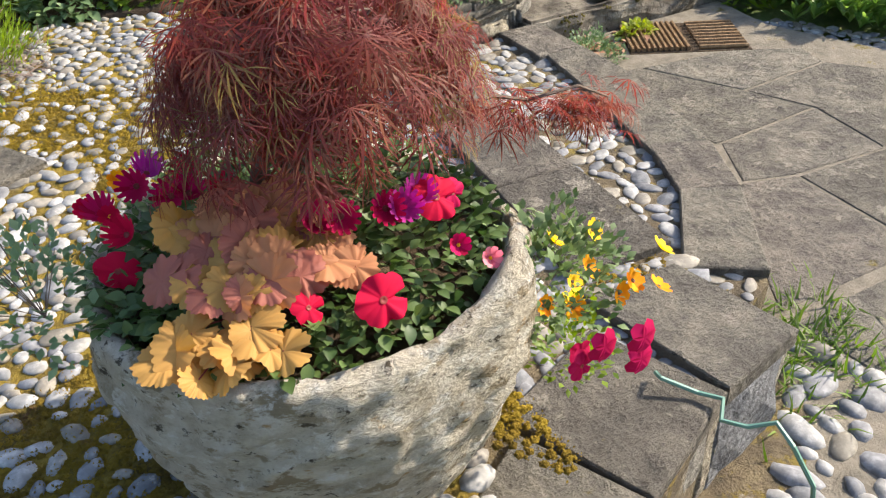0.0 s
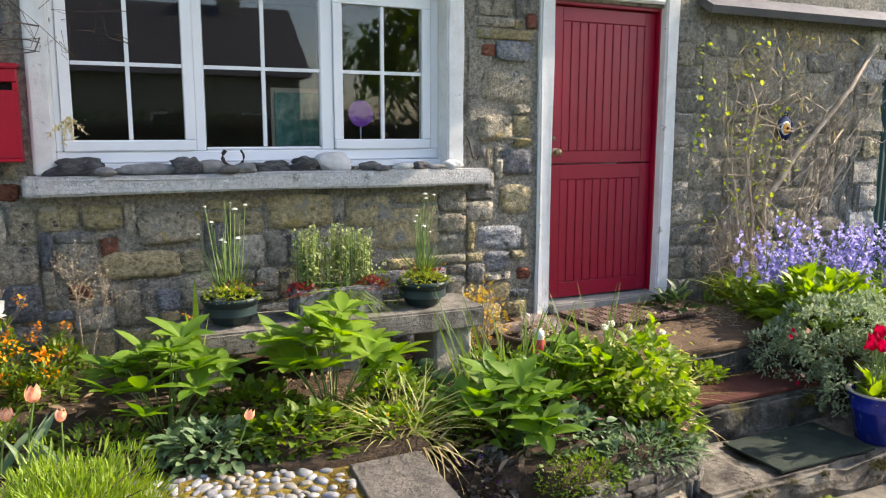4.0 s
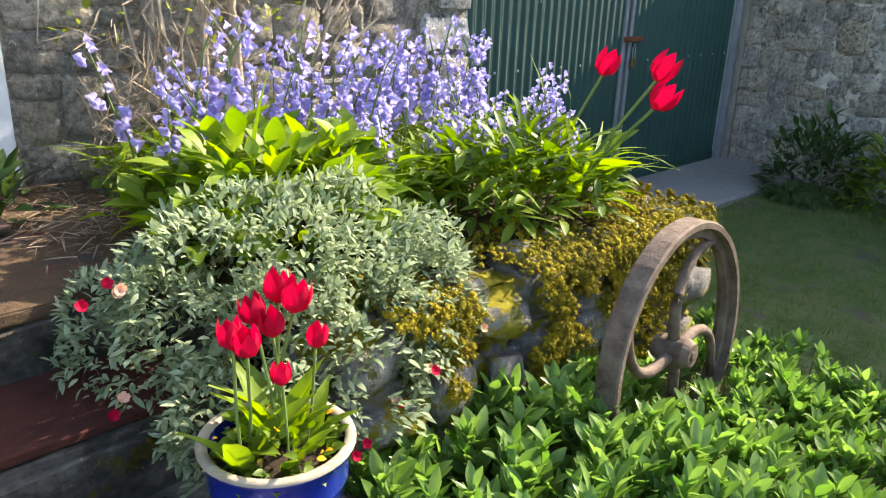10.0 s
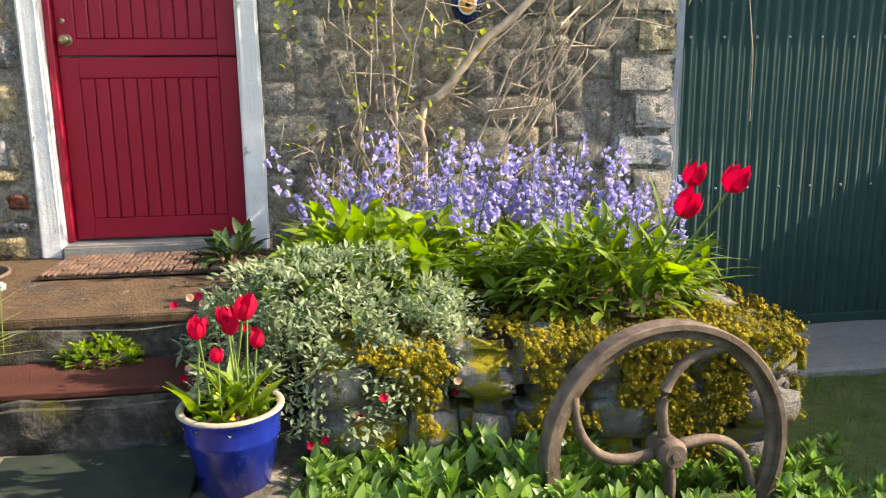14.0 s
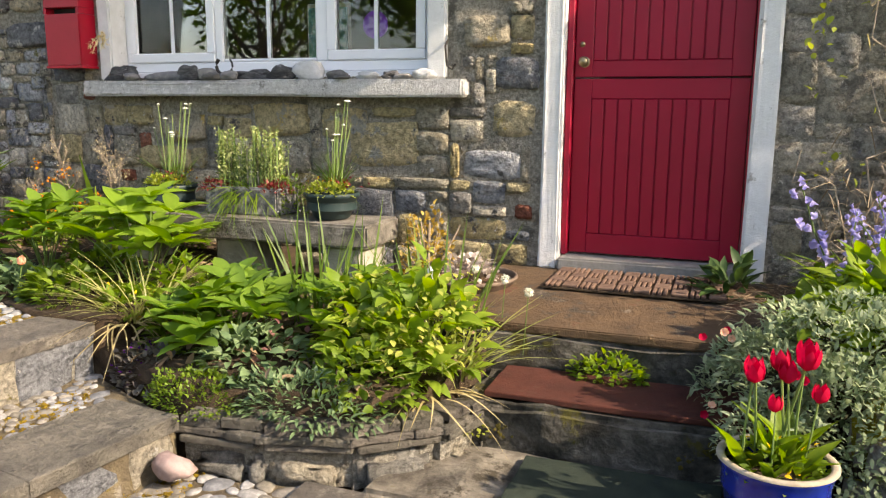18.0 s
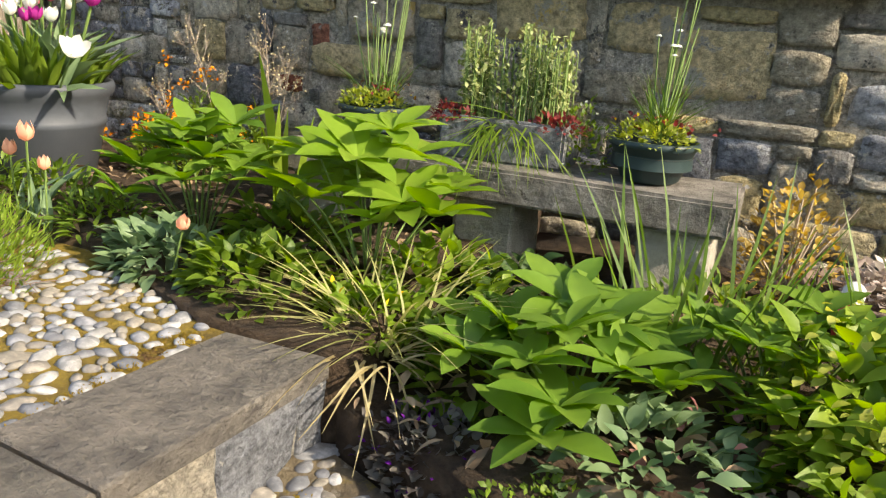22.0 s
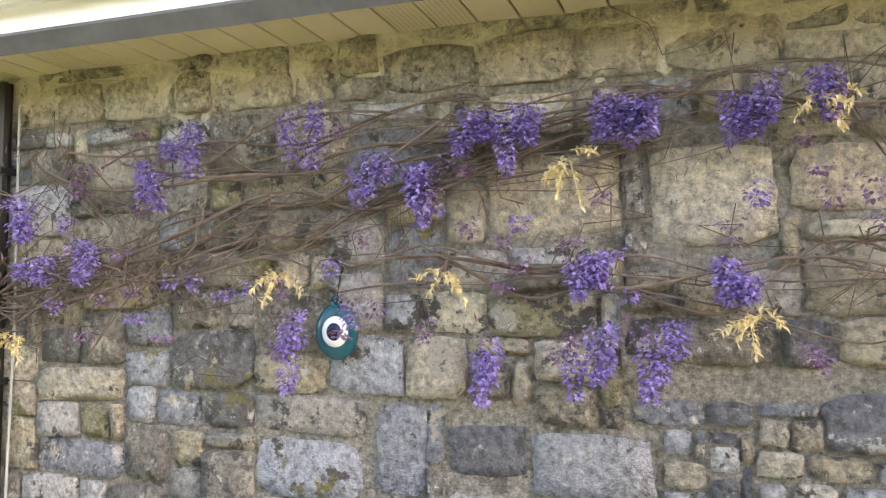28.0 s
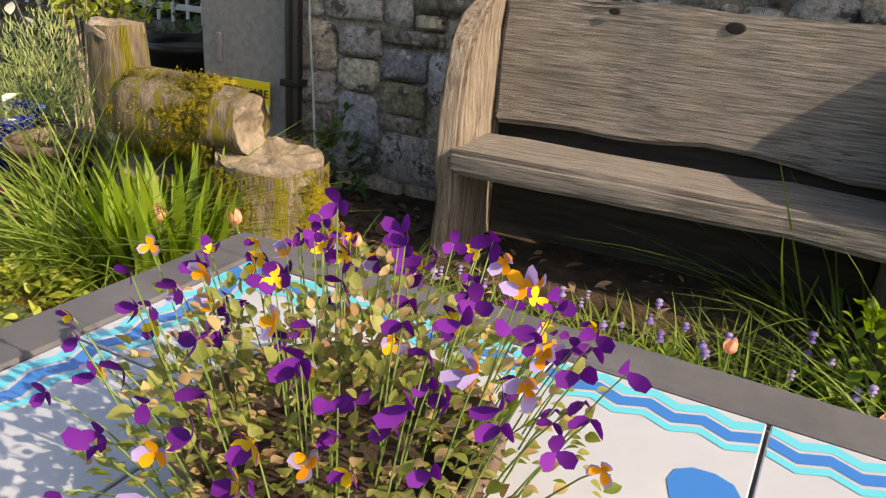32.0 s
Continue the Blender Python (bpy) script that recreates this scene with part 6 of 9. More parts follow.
for x, z in ((-3.48, 2.36), (-2.97, 2.39), (-2.71, 2.24), (-2.55, 2.15), (-3.65, 2.23), (-2.34, 2.32), (-2.15, 2.37), (-1.88, 2.39), (-1.73, 2.35), (-1.5, 2.4), (-1.87, 1.86), (-1.91, 1.62), (-1.72, 1.62), (-1.49, 1.82), (-3.95, 1.95), (-4.21, 1.87), (-1.32, 2.39), (-4.28, 2.12), (-2.28, 1.56), (-3.01, 1.64), (-0.87, 1.80)):
    big = z > 1.7 and x > -2.6
    for q in range(3):
        raceme(x + 2.6 + R.gauss(0, 0.05), z + 0.05 + R.gauss(0, 0.03), R.uniform(0.07, 0.20), 0.9 if big else 0.6, F_WIST)
F_BUD = leafm("wisteria_bud", (0.16, 0.09, 0.16), (0.30, 0.20, 0.33), 0.3)
for k in range(64):
    x, z = R.uniform(-4.4, -1.1), R.uniform(1.62, 2.44)
    raceme(x + 2.6, z, R.uniform(0.03, 0.09), 0.14, F_BUD if k % 3 else F_WIST)
for x, z in ((-3.05, 1.86), (-2.42, 1.86), (-1.30, 2.35), (-1.48, 1.72), (-2.02, 2.22), (-0.30, 1.40), (-4.30, 1.6)):
    for q in range(5):
        d = Vector((R.uniform(-1, 1), -R.uniform(0.1, 0.6), R.uniform(-0.7, 0.35))).normalized()
        p0 = Vector((x + 2.6 + R.gauss(0, 0.02), -0.09, z + R.gauss(0, 0.015)))
        ln = R.uniform(0.07, 0.13)
        pts = [p0 + d * (ln * f) + Vector((0, 0, -0.35 * ln * f * f)) for f in np.linspace(0, 1, 5)]
        part("shoot_stalk", tube(pts, 0.0016, 4), F_CREAM, wis)
        n = 34
        f = NR.uniform(0.1, 1.0, n)
        P = np.array([tuple(p0 + d * (ln * g) + Vector((0, 0, -0.35 * ln * g * g))) for g in f])
        leaves("young_shoot", T_LANCE, P, np.array(d)[None] * 0.6 + NR.normal(0, 0.75, (n, 3)), NR.uniform(0.014, 0.032, n), F_CREAM, wis)
fz = NR.uniform(-1.85, 2.3, 1200)
fb = NR.randint(0, 3, 1200)
zc = np.where(fb == 0, 1.78 + 0.16 * (fz + 1.85), np.where(fb == 1, 1.86 - 0.025 * fz, 2.36 + 0.02 * fz))
zc = np.where((fb == 0) & (fz > 1.2), 2.36, zc)
P = np.stack([fz, -NR.uniform(0.02, 0.08, 1200), zc + NR.normal(0, 0.055, 1200)], 1)
leaves("dry_fuzz", T_SPIKE, P, NR.normal(0, 1, P.shape), NR.uniform(0.015, 0.045, 1200), leafm("mauve_brown_fuzz", (0.14, 0.09, 0.10), (0.30, 0.21, 0.20), 0.2, 0.8, 0.1), wis)
part("hanging_shoot", tube([(-1.85, -0.1, 2.1), (-1.74, -0.14, 1.8), (-1.70, -0.14, 1.5), (-1.78, -0.13, 1.2)], 0.004, 5), F_CREAM, wis)


# hellebores and companions
def hellebore(at, n, size, hgt, material, label, spread=0.30):
    h = empty("hellebore", at, label, "hellebore")
    me = None
    base, tips = [], []
    vs = []
    for v in range(3):
        k = 8
        a = np.linspace(-2.7, 2.7, k) + NR.normal(0, 0.08, k)
        D = np.stack([np.sin(a), np.cos(a), NR.uniform(0.15, 0.75, k)], 1)
        o = leaves("palmate_leaf", T_HELL, np.zeros((k, 3)), D, np.stack([np.full(k, size), size * NR.uniform(0.8, 1.1, k), np.full(k, size * 0.8)], 1), material, h, U=np.tile((0, 0, 1.0), (k, 1)))
        vs.append(o.data)
        bpy.data.objects.remove(o)
    for k in range(n):
        a = k * 2.4 + R.uniform(-0.3, 0.3)
        rr = spread * math.sqrt((k + 0.5) / n)
        z = hgt * (1.0 - 0.5 * (rr / spread) ** 1.5) + R.uniform(-0.06, 0.05)
        o = new("palmate_leaf", vs[k % 3])
        o.parent = h
        o.matrix_basis = Matrix.Translation((rr * math.cos(a), rr * math.sin(a), z)) @ Matrix.Rotation(a - math.pi / 2, 4, "Z") @ Matrix.Rotation(radians(R.uniform(-12, 28)), 4, "X") @ Matrix.Rotation(radians(R.uniform(-18, 18)), 4, "Y") @ Matrix.Scale(R.uniform(0.75, 1.15), 4)
        base.append((rr * 0.2 * math.cos(a), rr * 0.2 * math.sin(a), 0))
        tips.append((rr * math.cos(a), rr * math.sin(a), z))
    stems("stems", base, tips, 0.005, M_STEM, h, 0.04)
    return h


HL = "hellebore with large fingered glossy green leaves"
G_HELL = leafm("hellebore_leaf", (0.10, 0.20, 0.025), (0.22, 0.34, 0.045), 0.45, 0.4)
G_HELLB = leafm("hellebore_leaf_bright", (0.14, 0.25, 0.02), (0.27, 0.39, 0.05), 0.45, 0.4)
hellebore((0.02, 4.36, 0.0), 16, 0.165, 0.43, G_HELL, HL, 0.28)
hellebore((0.77, 4.30, 0.0), 15, 0.19, 0.45, G_HELLB, HL, 0.31)
hellebore((1.54, 3.95, -0.14), 16, 0.17, 0.31, G_HELL, HL, 0.30)
hellebore((2.02, 4.15, -0.12), 16, 0.12, 0.32, G_HELL, HL, 0.26)
G_LIMEB = leafm("lime_bloom", (0.30, 0.34, 0.05), (0.50, 0.50, 0.12), 0.45)
eu = empty("green_hellebore", (2.28, 4.02, -0.14), "bushy plant with nodding lime-green flowers", "hellebore")
for c, r in (((-0.14, 0.05, 0.0), (0.22, 0.24, 0.34)), ((0.15, 0.0, 0.02), (0.22, 0.24, 0.40)), ((0.0, -0.14, 0.0), (0.30, 0.16, 0.24))):
    P, D = cloud(170, c, r)
    leaves("leaves", T_BROAD, P, D, NR.uniform(0.06, 0.11, 170), G_BRIGHT, eu)
    P, D = cloud(115, (c[0] + 0.03, c[1] - 0.02, c[2] + 0.08), r, inner=0.7)
    leaves("bloom", T_OVAL, P, D * (1, 1, 0.3) + (0, 0, -0.3), NR.uniform(0.022, 0.040, 115), G_LIMEB, eu)
P, D = cloud(36, (-0.35, -0.18, 0.0), (0.2, 0.12, 0.2), inner=0.8)
leaves("dusky_bloom", T_OVAL, P, D, NR.uniform(0.03, 0.045, 36), leafm("dusky_pink", (0.22, 0.09, 0.09), (0.38, 0.2, 0.18)), eu)


def tussock(name, at, n, ln, material, label, spread=0.05, lift=(0.5, 1.6), tmpl=None, r=None):
    t = empty(name, at, label, "grass")
    a = NR.uniform(0, 6.28, n)
    rr = spread * np.sqrt(NR.uniform(0, 1, n))
    P = np.stack([rr * np.cos(a), rr * np.sin(a), np.zeros(n)], 1)
    a2 = a + NR.normal(0, 0.5, n)
    D = np.stack([np.cos(a2) * 0.7, np.sin(a2) * 0.7, NR.uniform(*lift, n)], 1)
    w = NR.uniform(0.6, 1.1, n) * ln
    leaves("tuft", tmpl or T_GRASS, P, D, np.stack([np.full(n, 0.28 if r is None else r), w, w], 1), material, t)
    return t


tussock("sedge", (0.98, 3.98, -0.05), 120, 0.31, leafm("pale_sedge", (0.22, 0.24, 0.07), (0.50, 0.46, 0.20), 0.35), "straw-green tussock of sedge at the bed corner", 0.13, (1.1, 2.8))
tussock("sedge", (1.05, 3.84, -0.03), 55, 0.22, G_STRAW, "dry straw of sedge hanging over the terrace corner", 0.08, (-0.2, 0.7))
tussock("sedge", (2.52, 4.02, -0.15), 100, 0.33, leafm("sedge_green", (0.20, 0.26, 0.05), (0.46, 0.46, 0.16), 0.35), "arching yellow-green sedge spilling over the bed edge", 0.13, (1.0, 2.8))
tussock("sedge", (2.50, 3.88, -0.18), 30, 0.22, G_STRAW, "dry straw of last year's sedge", 0.12, (0.0, 0.6))
tussock("tall_grass", (1.75, 4.35, -0.05), 40, 0.55, G_GRASS, "tall upright grass blades in the bed", 0.25, (1.5, 3.5), T_GRASSUP)
tussock("tall_grass", (2.35, 4.4, -0.05), 30, 0.5, G_GRASS, "tall upright grass blades by the landing", 0.2, (1.5, 3.5), T_GRASSUP)
tussock("iris", (0.22, 4.62, 0.0), 5, 0.62, G_BRIGHT, "sword-leaved iris clump in the border", 0.03, (5, 9), T_GRASSUP, 1.0)


def mound(name, at, r, n, size, material, label, category="plant", tmpl=None, inner=0.6, flowers=None):
    m = empty(name, at, label, category)
    P, D = cloud(n, (0, 0, 0), r, inner=inner)
    leaves("leaves", tmpl or T_OVAL, P, D, NR.uniform(0.7, 1.3, n) * size, material, m)
    if flowers:
        mat_, k, s = flowers
        P, D = cloud(k, (0, 0, 0.01), tuple(q * 1.03 for q in r), inner=0.92)
        leaves("bloom", T_OVAL, P, D, NR.uniform(0.8, 1.2, k) * s, mat_, m)
    return m


# lavender-like shrub on the pebbles
lv = empty("lavender_bush", (-0.38, 3.62, -0.02), "rounded bright green lavender bush on the pebbles", "shrub")
P, D = cloud(3200, (0, 0, 0.0), (0.35, 0.31, 0.28), inner=0.3)
P[:, 2] *= 0.75 + 0.35 * np.array([noise.noise(Vector((q[0] * 6, q[1] * 6, 2))) + 0.5 for q in P])
leaves("needles", T_SPIKE, P, unit(P * (1, 1, 0.8) + (0, 0, 0.35)) + NR.normal(0, 0.25, P.shape), NR.uniform(0.03, 0.06, len(P)), G_LAVISH, lv)
stems("twigs", [(R.gauss(0, 0.04), R.gauss(0, 0.04), 0) for k in range(40)], P[::65][:40], 0.004, M_DTWIG, lv)
P = np.stack([NR.uniform(-0.42, 0.38, 500), NR.uniform(-0.36, 0.1, 500), NR.uniform(0.0, 0.03, 500)], 1)
leaves("dry_litter", T_GRASSUP, P, NR.normal(0, 1, (500, 3)) * (1, 1, 0.15), NR.uniform(0.05, 0.14, 500), leafm("dead_lavender", (0.10, 0.07, 0.06), (0.22, 0.16, 0.13), 0.05, 0.9), lv)
sd_ = empty("sedum_mat", (-0.74, 3.20, -0.025), "low yellow-green stonecrop mat among the pebbles", "ground cover")
P = np.stack([NR.normal(0, 0.24, 4200), NR.normal(0, 0.13, 4200), NR.uniform(0.0, 0.05, 4200)], 1)
P = P[np.array([noise.noise(Vector((q[0] * 5, q[1] * 5, 1))) for q in P]) > -0.1]
leaves("leaves", T_TINY, P, NR.normal(0, 0.6, P.shape) + (0, 0, 0.8), NR.uniform(0.014, 0.028, len(P)), leafm("stonecrop", (0.20, 0.22, 0.03), (0.38, 0.38, 0.07), 0.3), sd_)

mound("thyme_mat", (1.66, 3.54, -0.22), (0.24, 0.16, 0.13), 1300, 0.018, G_MID, "low green creeping thyme over the bed edge", "plant", T_TINY)
mound("rock_plant", (2.10, 3.60, -0.22), (0.34, 0.17, 0.15), 1100, 0.035, G_BLUEG, "grey-green trailing plant over the bed wall", "plant", T_LANCE)
mound("bugle", (1.28, 3.72, -0.24), (0.20, 0.14, 0.15), 420, 0.035, leafm("bronze_leaf", (0.06, 0.05, 0.05), (0.16, 0.15, 0.12), 0.2), "bronze-leaved plant with violet flowers at the step", "plant", T_OVAL, 0.6, (F_PURP, 70, 0.016))
mound("herb", (0.55, 4.02, -0.03), (0.30, 0.20, 0.16), 420, 0.055, G_MID, "leafy green seedlings at the front of the border", "plant", T_BROAD)
mound("herb", (0.15, 4.06, -0.03), (0.25, 0.16, 0.14), 320, 0.06, G_BLUEG, "grey-green poppy leaves at the border edge", "plant", T_BROAD)
mound("primrose", (0.95, 3.98, -0.03), (0.16, 0.12, 0.12), 160, 0.05, G_BRIGHT, "small primrose clump with pale flowers", "plant", T_BROAD, 0.5, (F_YELLOW, 12, 0.025))
mound("sage_bush", (2.60, 3.18, -0.62), (0.20, 0.16, 0.20), 1100, 0.02, G_BLUEG, "grey-green woolly bush below the steps", "plant", T_TINY)
mound("weed", (3.14, 4.32, -0.20), (0.17, 0.09, 0.11), 420, 0.028, G_BRIGHT, "bright green weed in the joint of the step", "plant")
mound("weed", (3.62, 5.10, 0.04), (0.14, 0.14, 0.12), 60, 0.12, G_DARK, "dark strappy weed beside the door", "plant", T_LANCE)
mound("weed", (3.05, 3.32, -0.61), (0.14, 0.07, 0.10), 260, 0.03, G_LIME, "small yellow-green plant at the foot of the step", "plant")
mound("weed", (4.02, 3.38, -0.62), (0.16, 0.12, 0.2), 130, 0.08, G_BRIGHT, "upright green weed beside the blue pot", "plant", T_LANCE)
mound("wood_moss", (2.62, 3.99, -0.36), (0.12, 0.10, 0.14), 300, 0.025, G_LIME, "mossy tuft in the corner of the steps", "plant", T_TINY)
gd = mound("golden_shrub", (2.02, 5.12, -0.05), (0.18, 0.14, 0.42), 420, 0.028, leafm("golden_leaf", (0.40, 0.26, 0.05), (0.60, 0.46, 0.14)), "small golden-leaved shrub against the wall", "shrub")
stems("twigs", [(0, 0, 0)] * 16, [(R.gauss(0, 0.11), R.gauss(0, 0.07), R.uniform(0.2, 0.42)) for k in range(16)], 0.005, M_TWIG, gd)
mound("saxifrage", (3.76, 3.585, -0.15), (0.14, 0.14, 0.08), 220, 0.03, G_MID, "violas and seedlings filling the blue pot", "plant", T_OVAL, 0.6, (F_YELLOW, 14, 0.02))

for x, y, z, r, h, n, sz, mm, tm in ((1.30, 3.95, -0.14, 0.22, 0.20, 260, 0.06, G_MID, T_BROAD), (1.75, 3.78, -0.16, 0.26, 0.20, 320, 0.055, G_BLUEG, T_BROAD), (2.30, 3.72, -0.18, 0.22, 0.20, 300, 0.05, G_MID, T_BROAD), (1.25, 4.45, -0.08, 0.25, 0.18, 240, 0.06, G_DARK, T_BROAD),
                              (1.85, 4.60, -0.08, 0.30, 0.16, 300, 0.05, G_MID, T_LANCE), (0.40, 4.35, 0.0, 0.25, 0.16, 240, 0.06, G_MID, T_BROAD), (1.05, 4.25, -0.02, 0.2, 0.2, 200, 0.06, G_BRIGHT, T_BROAD), (-0.25, 4.18, 0.0, 0.2, 0.14, 200, 0.05, G_MID, T_LANCE), (2.45, 4.35, -0.1, 0.16, 0.2, 200, 0.035, G_LIME, T_OVAL)):
    mound("bed_filler", (x, y, z), (r, r * 0.8, h), n, sz, mm, "mixed green leaves filling the raised bed", "plant", tm)

# wallflowers
for x, y, h, nf in ((-0.70, 5.20, 0.52, 5), (-0.42, 5.22, 0.34, 6), (-0.72, 4.95, 0.36, 11), (-0.50, 4.92, 0.26, 7), (0.12, 5.10, 0.30, 4), (0.33, 5.15, 0.32, 3)):
    w = mound("wallflower", (x, y, 0.02), (0.15, 0.12, h * 0.72), 420, 0.045, G_MID, "wallflower with clusters of orange bloom", "flower", T_LANCE)
    for k in range(nf):
        c = np.array((R.gauss(0, 0.09), R.gauss(-0.04, 0.05), h * (R.uniform(0.45, 1.0) if k else 1.0)))
        m = 15
        P = c + NR.normal(0, 0.017, (m, 3))
        leaves("flower_head", T_OVAL, P, NR.normal(0, 1, (m, 3)) + (0, -0.4, 0.5), NR.uniform(0.013, 0.023, m), F_ORANGE, w)
# dry seed heads: a bent stalk that forks again and again into fine sprays
for x, y, z, tx, n in ((-0.30, 5.25, 0.68, -0.03, 22), (-0.58, 5.22, 0.72, -0.17, 14), (-0.72, 5.08, 0.42, -0.09, 8), (-0.28, 5.20, 0.55, 0.12, 12)):
    d = empty("seed_head", (x, y, 0.0), "dry pale branched seed head in the border", "seed head")
    part("stalk", tube([(0, 0, 0.0), (tx * 0.25, 0, z * 0.4), (tx * 0.7, -0.01, z * 0.75), (tx, -0.02, z)], 0.0028, 5, taper=0.6), M_TWIG, d)
    heads = []
    bm = bmesh.new()
    for k in range(n):
        f = R.uniform(0.5, 1.0)
        p0 = Vector((tx * f ** 1.6, -0.015 * f, z * f))
        p1 = p0 + Vector((R.gauss(tx * 0.15, 0.055), R.gauss(0, 0.035), R.uniform(0.03, 0.13)))
        tube([p0, p0.lerp(p1, 0.5) + Vector((0, 0, -0.008)), p1], 0.0013, 3, bm)
        for q in range(6):
            e = p1 + Vector((R.gauss(0, 0.022), R.gauss(0, 0.022), R.uniform(-0.01, 0.04)))
            tube([p0.lerp(p1, R.uniform(0.55, 0.95)), e], 0.0007, 3, bm)
            heads.append(tuple(e))
    part("stalk_spray", bm, M_TWIG, d)["kind"] = "stuff"
    tufts("seed_spray", np.array(heads), NR.normal(0, 1, (len(heads), 3)), 0.0042, F_CREAM, d)["kind"] = "stuff"

# bowls and trough plants on the shelf
for x, y in ((0.42, 4.95), (1.52, 4.93)):
    b = empty("saxifrage", (x, y, 0.47), "tall white saxifrage with violas in the dark bowl", "plant")
    P, D = cloud(420, (-0.01, -0.02, -0.01), (0.15, 0.14, 0.07))
    leaves("cushion", T_TINY, P, D, NR.uniform(0.015, 0.03, 420), G_LIME, b)
    P = np.stack([NR.normal(0.02, 0.07, 60), NR.normal(0.02, 0.06, 60), NR.uniform(0.03, 0.09, 60)], 1)
    leaves("viola_flowers", T_OVAL, P, NR.normal(0, 1, (60, 3)) + (0, -0.6, 0.4), NR.uniform(0.014, 0.024, 60), G_BURG, b)
    leaves("yellow_petals", T_OVAL, P[::4], NR.normal(0, 1, (15, 3)) + (0, -0.9, 0.4), NR.uniform(0.012, 0.018, 15), F_YELLOW, b)
    base = [(R.gauss(0, 0.02), R.gauss(0.03, 0.02), 0.0) for k in range(14)]
    tips = [(p[0] * 2 + R.gauss(0, 0.03), p[1] * 2, R.uniform(0.28, 0.5)) for p in base]
    stems("flower_stalks", base, tips, 0.0035, M_STEM, b)
    tufts("flower_spray", np.array(tips[:9]), np.tile((0, 0, 1.0), (9, 1)), 0.014, F_WHITE, b)
    leaves("grass_leaves", T_GRASS, np.array([base[k % 14] for k in range(60)]), NR.normal(0, 0.35, (60, 3)) + (0, 0, 1), np.stack([np.full(60, 0.2), NR.uniform(0.12, 0.3, 60), np.full(60, 0.1)], 1), G_GRASS, b)
tp = empty("alpine_plants", (0.99, 4.95, 0.46), "upright flowering alpines and red stonecrop in the trough", "plant")
n = 120
sx = NR.uniform(-0.21, 0.21, n)
sy = NR.uniform(-0.07, 0.07, n)
hh = NR.uniform(0.20, 0.37, n)
PP = np.concatenate([np.stack([sx + NR.normal(0, 0.012, n), sy + NR.normal(0, 0.012, n), hh * f], 1) for f in np.linspace(0.25, 1.0, 16)])
leaves("spike_growth", T_TINY, PP, NR.normal(0, 0.8, PP.shape) + (0, 0, 0.6), NR.uniform(0.014, 0.028, len(PP)), leafm("pale_spike", (0.22, 0.28, 0.07), (0.50, 0.52, 0.26), 0.35), tp)
stems("stalks", np.stack([sx, sy, np.zeros(n)], 1), np.stack([sx, sy, hh], 1), 0.003, M_STEM, tp)
for c in (-0.2, 0.2):
    P, D = cloud(160, (c, -0.06, 0.0), (0.10, 0.08, 0.06))
    leaves("stonecrop", T_TINY, P, D, NR.uniform(0.016, 0.03, 160), G_BURG, tp)
n = 70
P = np.stack([NR.uniform(-0.10, 0.10, n), NR.uniform(-0.11, 0.0, n), np.full(n, 0.0)], 1)
leaves("hanging_leaves", T_GRASS, P, np.stack([NR.normal(0, 0.4, n), -NR.uniform(0.3, 1, n), NR.uniform(0.1, 0.8, n)], 1), np.stack([np.full(n, 0.25), NR.uniform(0.12, 0.22, n), NR.uniform(0.2, 0.35, n)], 1), G_MID, tp)
mound("seedling", (1.27, 4.95, 0.33), (0.12, 0.12, 0.24), 240, 0.022, G_MID, "wispy white-flowered seedling on the stone shelf", "plant", T_TINY, 0.4, (F_WHITE, 18, 0.014))

# rusty pan of pale plants and a little figure
pan = pot("rusty_pan", (2.32, 4.93, -0.04), [(0.20, 0.0), (0.22, 0.01), (0.25, 0.10), (0.26, 0.105), (0.26, 0.12)], M_RUST, "round rusty iron pan of pale succulents", "pan", seg=28)
mound("succulent", (2.32, 4.93, 0.06), (0.14, 0.13, 0.11), 260, 0.035, leafm("pale_succulent", (0.42, 0.34, 0.30), (0.62, 0.56, 0.50), 0.2), "pale pinkish succulents in the rusty pan", "plant")
M_FIGW, M_FIGR = plain("figure_white", (0.72, 0.70, 0.66), 0.6), plain("figure_red", (0.55, 0.06, 0.06), 0.6)
b = lathe([(0.001, 0.0), (0.035, 0.0), (0.045, 0.05), (0.04, 0.10), (0.03, 0.12), (0.034, 0.14), (0.03, 0.165), (0.014, 0.18), (0.001, 0.185)], 16)
fg = part("garden_figure", b, M_FIGR, smooth=True)
fg.data.materials.append(M_FIGW)
for f in fg.data.polygons:
    if f.center.z > 0.11:
        f.material_index = 1
fg.location = (2.20, 4.72, -0.03)
tagged(fg, "little red and white painted garden figure in the bed", "figurine")
st = stone_blob("boulder", mat("pink_quartz", [(0.22, 0.15, 0.14), (0.42, 0.32, 0.30)], 14, 10, 0.85, 1.0, 24), 0.08, 0.06, 0.055, 3, rough=0.5)
st.location = (1.74, 3.28, -0.36)
tagged(st, "pinkish rounded boulder at the foot of the step", "stone")

